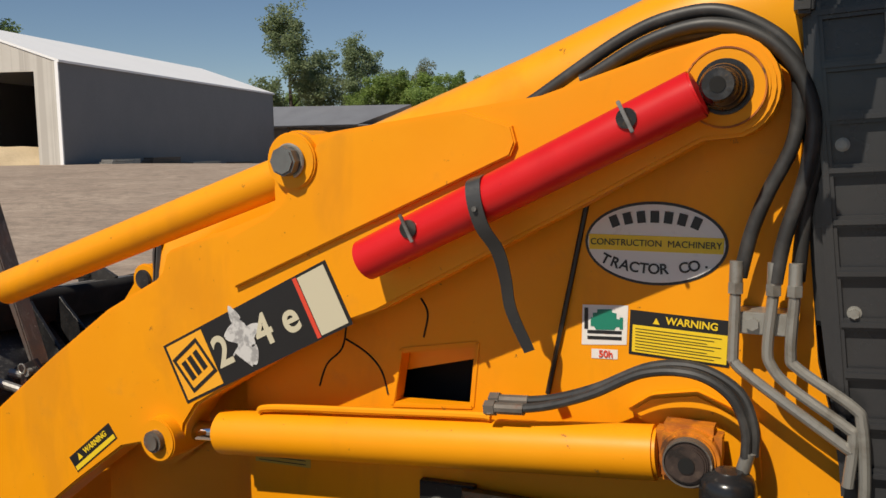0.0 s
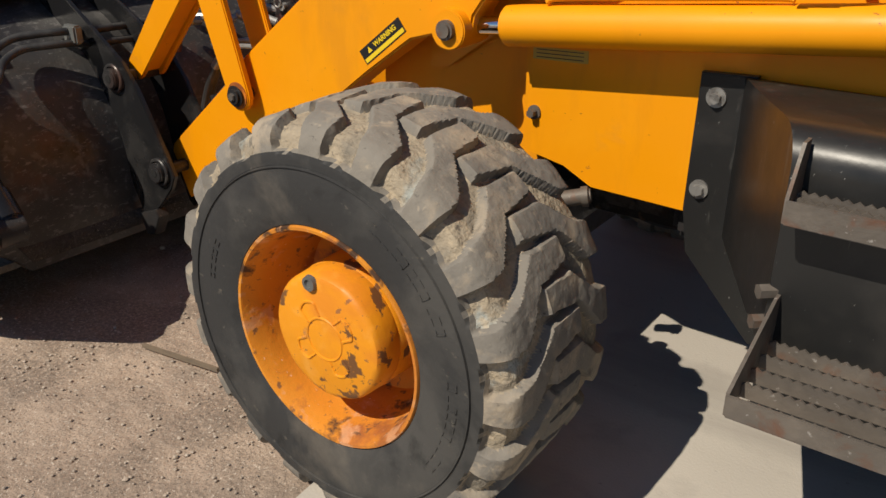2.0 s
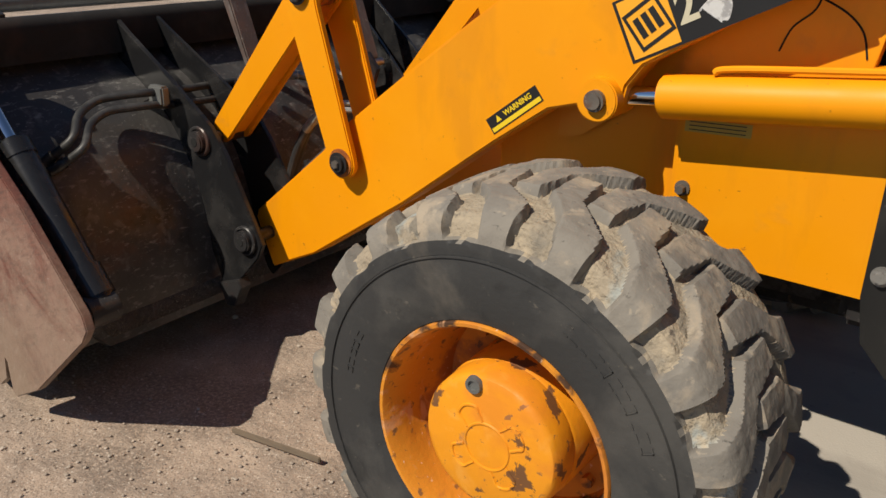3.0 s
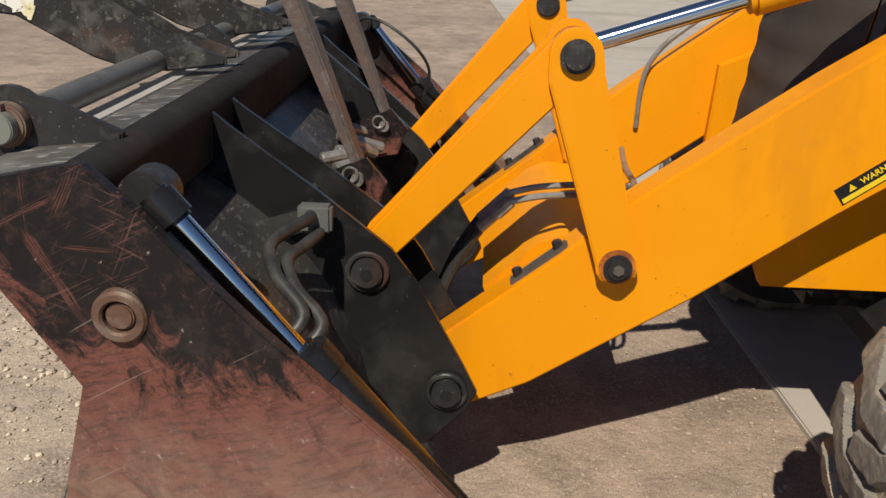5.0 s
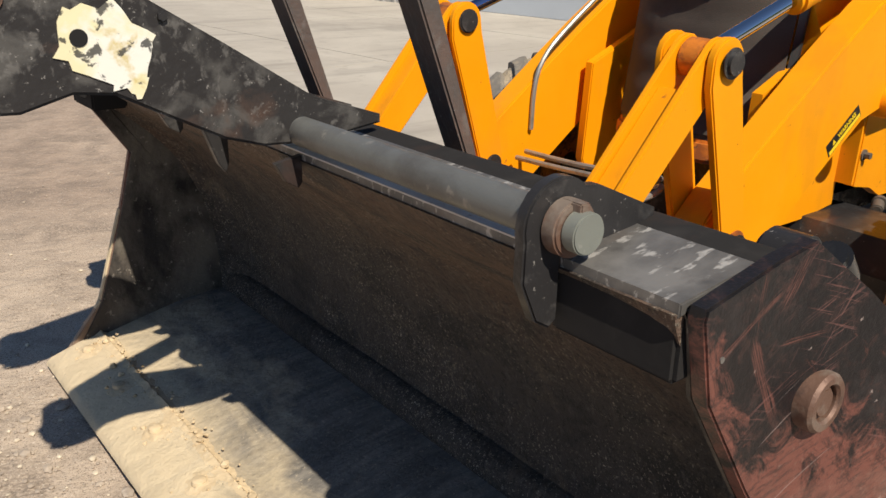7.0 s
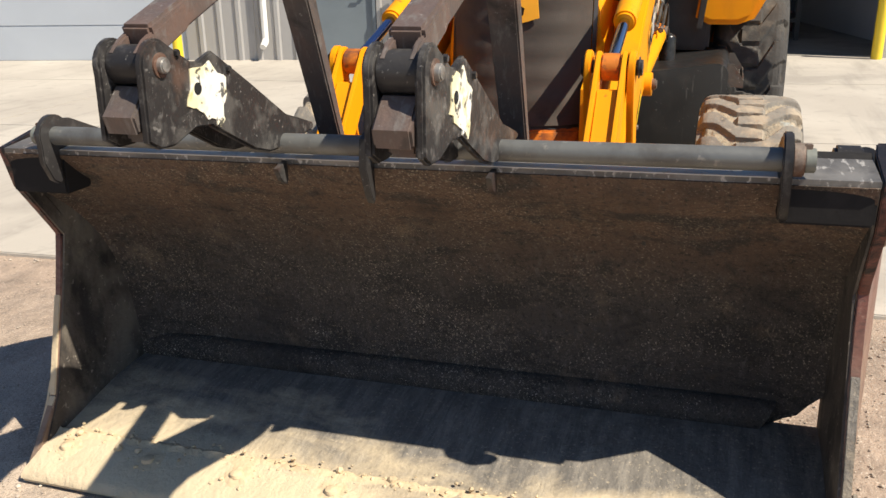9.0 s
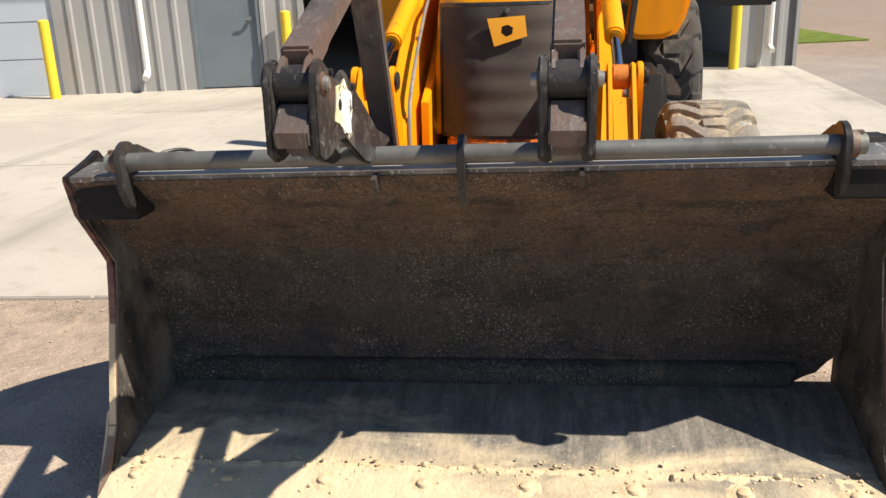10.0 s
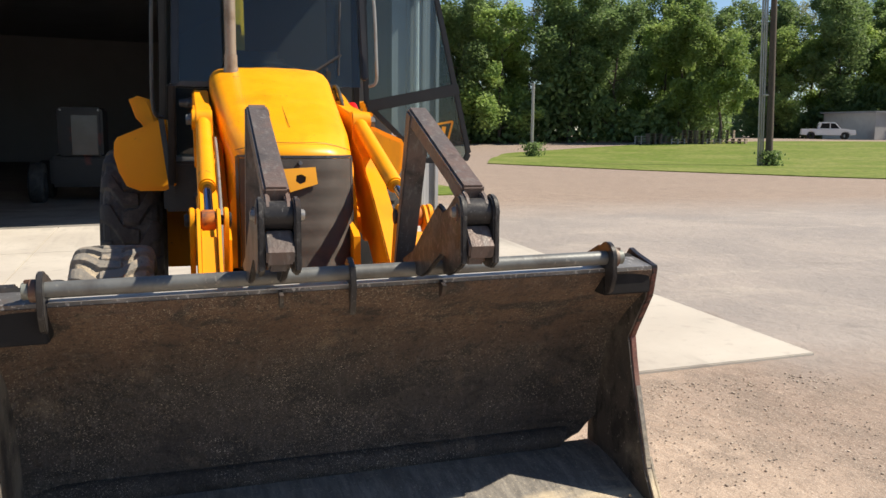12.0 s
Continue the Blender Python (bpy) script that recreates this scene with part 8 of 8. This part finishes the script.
def undergrowth(n, place, size, leaf, name, label, seed):
    random.seed(seed)
    vs, fs = [], []
    for _ in range(n):
        x, y, top = place()
        p = Vector((x, y, rise(x, y) + random.random() ** 0.8 * top))
        s_ = size * random.uniform(0.6, 1.4)
        u = Vector((random.gauss(0, 1), random.gauss(0, 1), random.gauss(0, 1))).normalized() * s_
        w = u.cross(Vector((random.gauss(0, 1), random.gauss(0, 1), random.gauss(0, 1)))).normalized() * s_ * 0.6
        o = len(vs)
        vs += [tuple(p - u), tuple(p + w), tuple(p + u), tuple(p - w)]
        fs.append((o, o + 1, o + 2, o + 3))
    me = bpy.data.meshes.new(name)
    me.from_pydata(vs, [], fs)
    me.materials.append(leaf)
    return tagged(new(name, me), label, "bushes", kind="stuff")


def wood_floor():
    a, d = radians(random.uniform(-66, -3)), random.uniform(75, 94)
    d += 38 if a < radians(-35) else 0
    return -4.6 + d * math.cos(a), 0.5 + d * math.sin(a), 6.5 * (0.7 + 0.3 * math.sin(a * 40))


undergrowth(95000, wood_floor, 0.25, leaf_b, "undergrowth", "dense dark undergrowth below the wood", 31)

# trees beyond the far shed
random.seed(9)
big = leaf_tree("tree", 19.0, 7.0, leaf_d, 12, 300, 80, 0.45, 0.28, "tall pale cottonwood behind the sheds", 0.20, 0.60)
big.matrix_basis = Matrix.Translation((-68.6, 98.0, -0.1))
for x, y, sc_, src in ((-57.5, 100, 0.78, big), (-52, 104, 0.75, kinds[3]), (-73, 104, 0.70, kinds[0]), (-55, 97, 0.80, kinds[0]), (-51, 99, 0.85, kinds[2]), (-47.5, 98, 0.80, kinds[0]), (-44, 98, 0.82, kinds[2]), (-40, 100, 0.74, kinds[0]), (-35, 104, 0.7, kinds[0]), (-30, 104, 0.7, kinds[2]), (-64, 106, 0.8, kinds[3]), (-78, 100, 0.6, kinds[2]), (-112, 66, 1.5, kinds[1]), (-118, 60, 1.6, kinds[1]), (-106, 74, 1.5, kinds[2]), (-122, 54, 1.6, kinds[1]), (-101, 59, 1.5, kinds[1]), (-98, 63.5, 1.45, kinds[1]), (-95, 68, 1.5, kinds[1]), (-104, 56, 1.4, kinds[1]), (-126, 46, 1.5, kinds[2]), (-130, 40, 0.9, kinds[1])):
    o = copy_thing(src, Matrix.Translation((x, y, rise(x, y) - 0.1)) @ Matrix.Rotation(x, 4, "Z"))
    o["group"] = "trees behind the sheds"
    o.scale = (sc_, sc_, sc_)

# utility pole with conduits, its base bush, and the lone post with its bush
pole = thing("utility_pole", "dark wooden utility pole with pale steel conduits", "pole", (29.1, -25.3, 0.0))
part("post", rod((0, 0, 0), (0.15, 0.26, 11), 0.17, 0.12, 14), bark, pole)
for dx, dy in ((0.16, 0.22), (0.22, 0.30), (0.28, 0.38)):
    part("conduit", rod((dx, dy, 0), (dx + 0.13, dy + 0.22, 9.5), 0.045, seg=10), pipe_metal, pole, "pale steel conduit")
part("conduit_clamp", box(0.0, 0.32, -0.02, 0.42, 3.2, 3.28), pipe_metal, pole)
post = thing("marker_post", "thin weathered post standing in the grass", "post", (41.8, -18.7, rise(41.8, -18.7)))
part("post", rod((0, 0, 0), (0, 0, 4.2), 0.09, seg=10), pipe_metal, post)
undergrowth(700, lambda: (29.0 + random.gauss(0, 0.22), -25.3 + random.gauss(0, 0.22), 0.7), 0.07, leaf_b, "pole_bush", "small weeds round the utility pole", 41)
undergrowth(700, lambda: (41.7 + random.gauss(0, 0.28), -18.7 + random.gauss(0, 0.28), 0.8), 0.08, leaf_b, "post_bush", "small weeds round the post", 42)

# white pickup and low building across the road
truck = thing("pickup_truck", "white pickup truck parked across the road", "truck", (74.3, -67.2, rise(74.3, -67.2)))
truck.rotation_euler = (0, 0, radians(55))
bd_ = prism([(-2.75, 0.50), (-2.78, 0.80), (-2.70, 1.02), (-1.45, 1.14), (-1.30, 1.14), (1.0, 1.14), (2.72, 1.12), (2.75, 0.50), (2.15, 0.45), (2.05, 0.72), (1.85, 0.82), (1.60, 0.82), (1.38, 0.72), (1.28, 0.45), (-1.28, 0.45), (-1.38, 0.72), (-1.60, 0.82), (-1.88, 0.82), (-2.08, 0.72), (-2.18, 0.45)], -0.95, 0.95, 0.04)
part("body", bd_, white_car, truck)
part("cab", prism([(-1.35, 1.13), (-0.72, 1.80), (-0.55, 1.85), (0.75, 1.85), (0.92, 1.78), (1.02, 1.13)], -0.84, 0.84, 0.05), white_car, truck)
for sy in (-0.842, 0.842):
    part("window", prism([(-1.12, 1.18), (-0.66, 1.72), (-0.22, 1.74), (-0.22, 1.18)], sy - 0.006, sy + 0.006), hole_dark, truck)
    part("window", prism([(-0.12, 1.18), (-0.12, 1.74), (0.68, 1.74), (0.84, 1.18)], sy - 0.006, sy + 0.006), hole_dark, truck)
part("windscreen", bar((-1.36, 0, 1.19), (-0.78, 0, 1.79), 1.45, 0.02, (0, 1, 0), 0.0), hole_dark, truck)
# near-black sheet on the solid body, painting the shade inside an open bed
part("bed_well", box(1.12, 2.62, -0.80, 0.80, 1.10, 1.128), hole_dark, truck)
part("bumper", box(-2.86, -2.74, -0.92, 0.92, 0.45, 0.66, 0.03), bright_steel, truck)
for sx_ in (-1.75, 1.7):
    for sy in (-0.8, 0.8):
        part("wheel", lathe([(0.2, -0.12), (0.36, -0.12), (0.38, 0), (0.36, 0.12), (0.2, 0.12)], (sx_, sy, 0.38), 24), rubber, truck)
# stacked frames and pallets stored across the road
random.seed(77)
for k in range(9):
    a = radians(-29.6 - 0.75 * k)
    d_ = 73.0 + random.uniform(-0.6, 0.6)
    st = thing("pallet_stack", "grey stack of weathered pallets before the wood", "pallets", (-4.6 + d_ * math.cos(a), 0.5 + d_ * math.sin(a), rise(-4.6 + d_ * math.cos(a), 0.5 + d_ * math.sin(a)) - 0.02), "stacks across the road")
    st.rotation_euler = (0, 0, a + random.uniform(-0.3, 0.3))
    hgt = random.choice((2, 3, 4, 5))
    for j in range(hgt):
        part("pallet_deck", box(-0.5, 0.5, -0.55, 0.55, 0.16 + 0.22 * j, 0.19 + 0.22 * j), wood_old if k % 3 else pipe_metal, st)
        for y in (-0.5, 0.0, 0.5):
            part("pallet_runner", box(-0.5, 0.5, y - 0.05, y + 0.05, 0.22 * j, 0.16 + 0.22 * j), wood_old if k % 3 else pipe_metal, st)
hut = thing("low_building", "low grey building with a white door across the road", "building", (75.5, -74.0, rise(75.5, -74.0)))
part("wall", box(-4, 4, -3, 3, 0, 2.9), steel_siding, hut)
part("roof", box(-4.3, 4.3, -3.3, 3.3, 2.9, 3.1), grey_roof, hut)
part("door", box(-4.03, -4.0, -0.6, 0.4, 0, 2.1), white_car, hut)
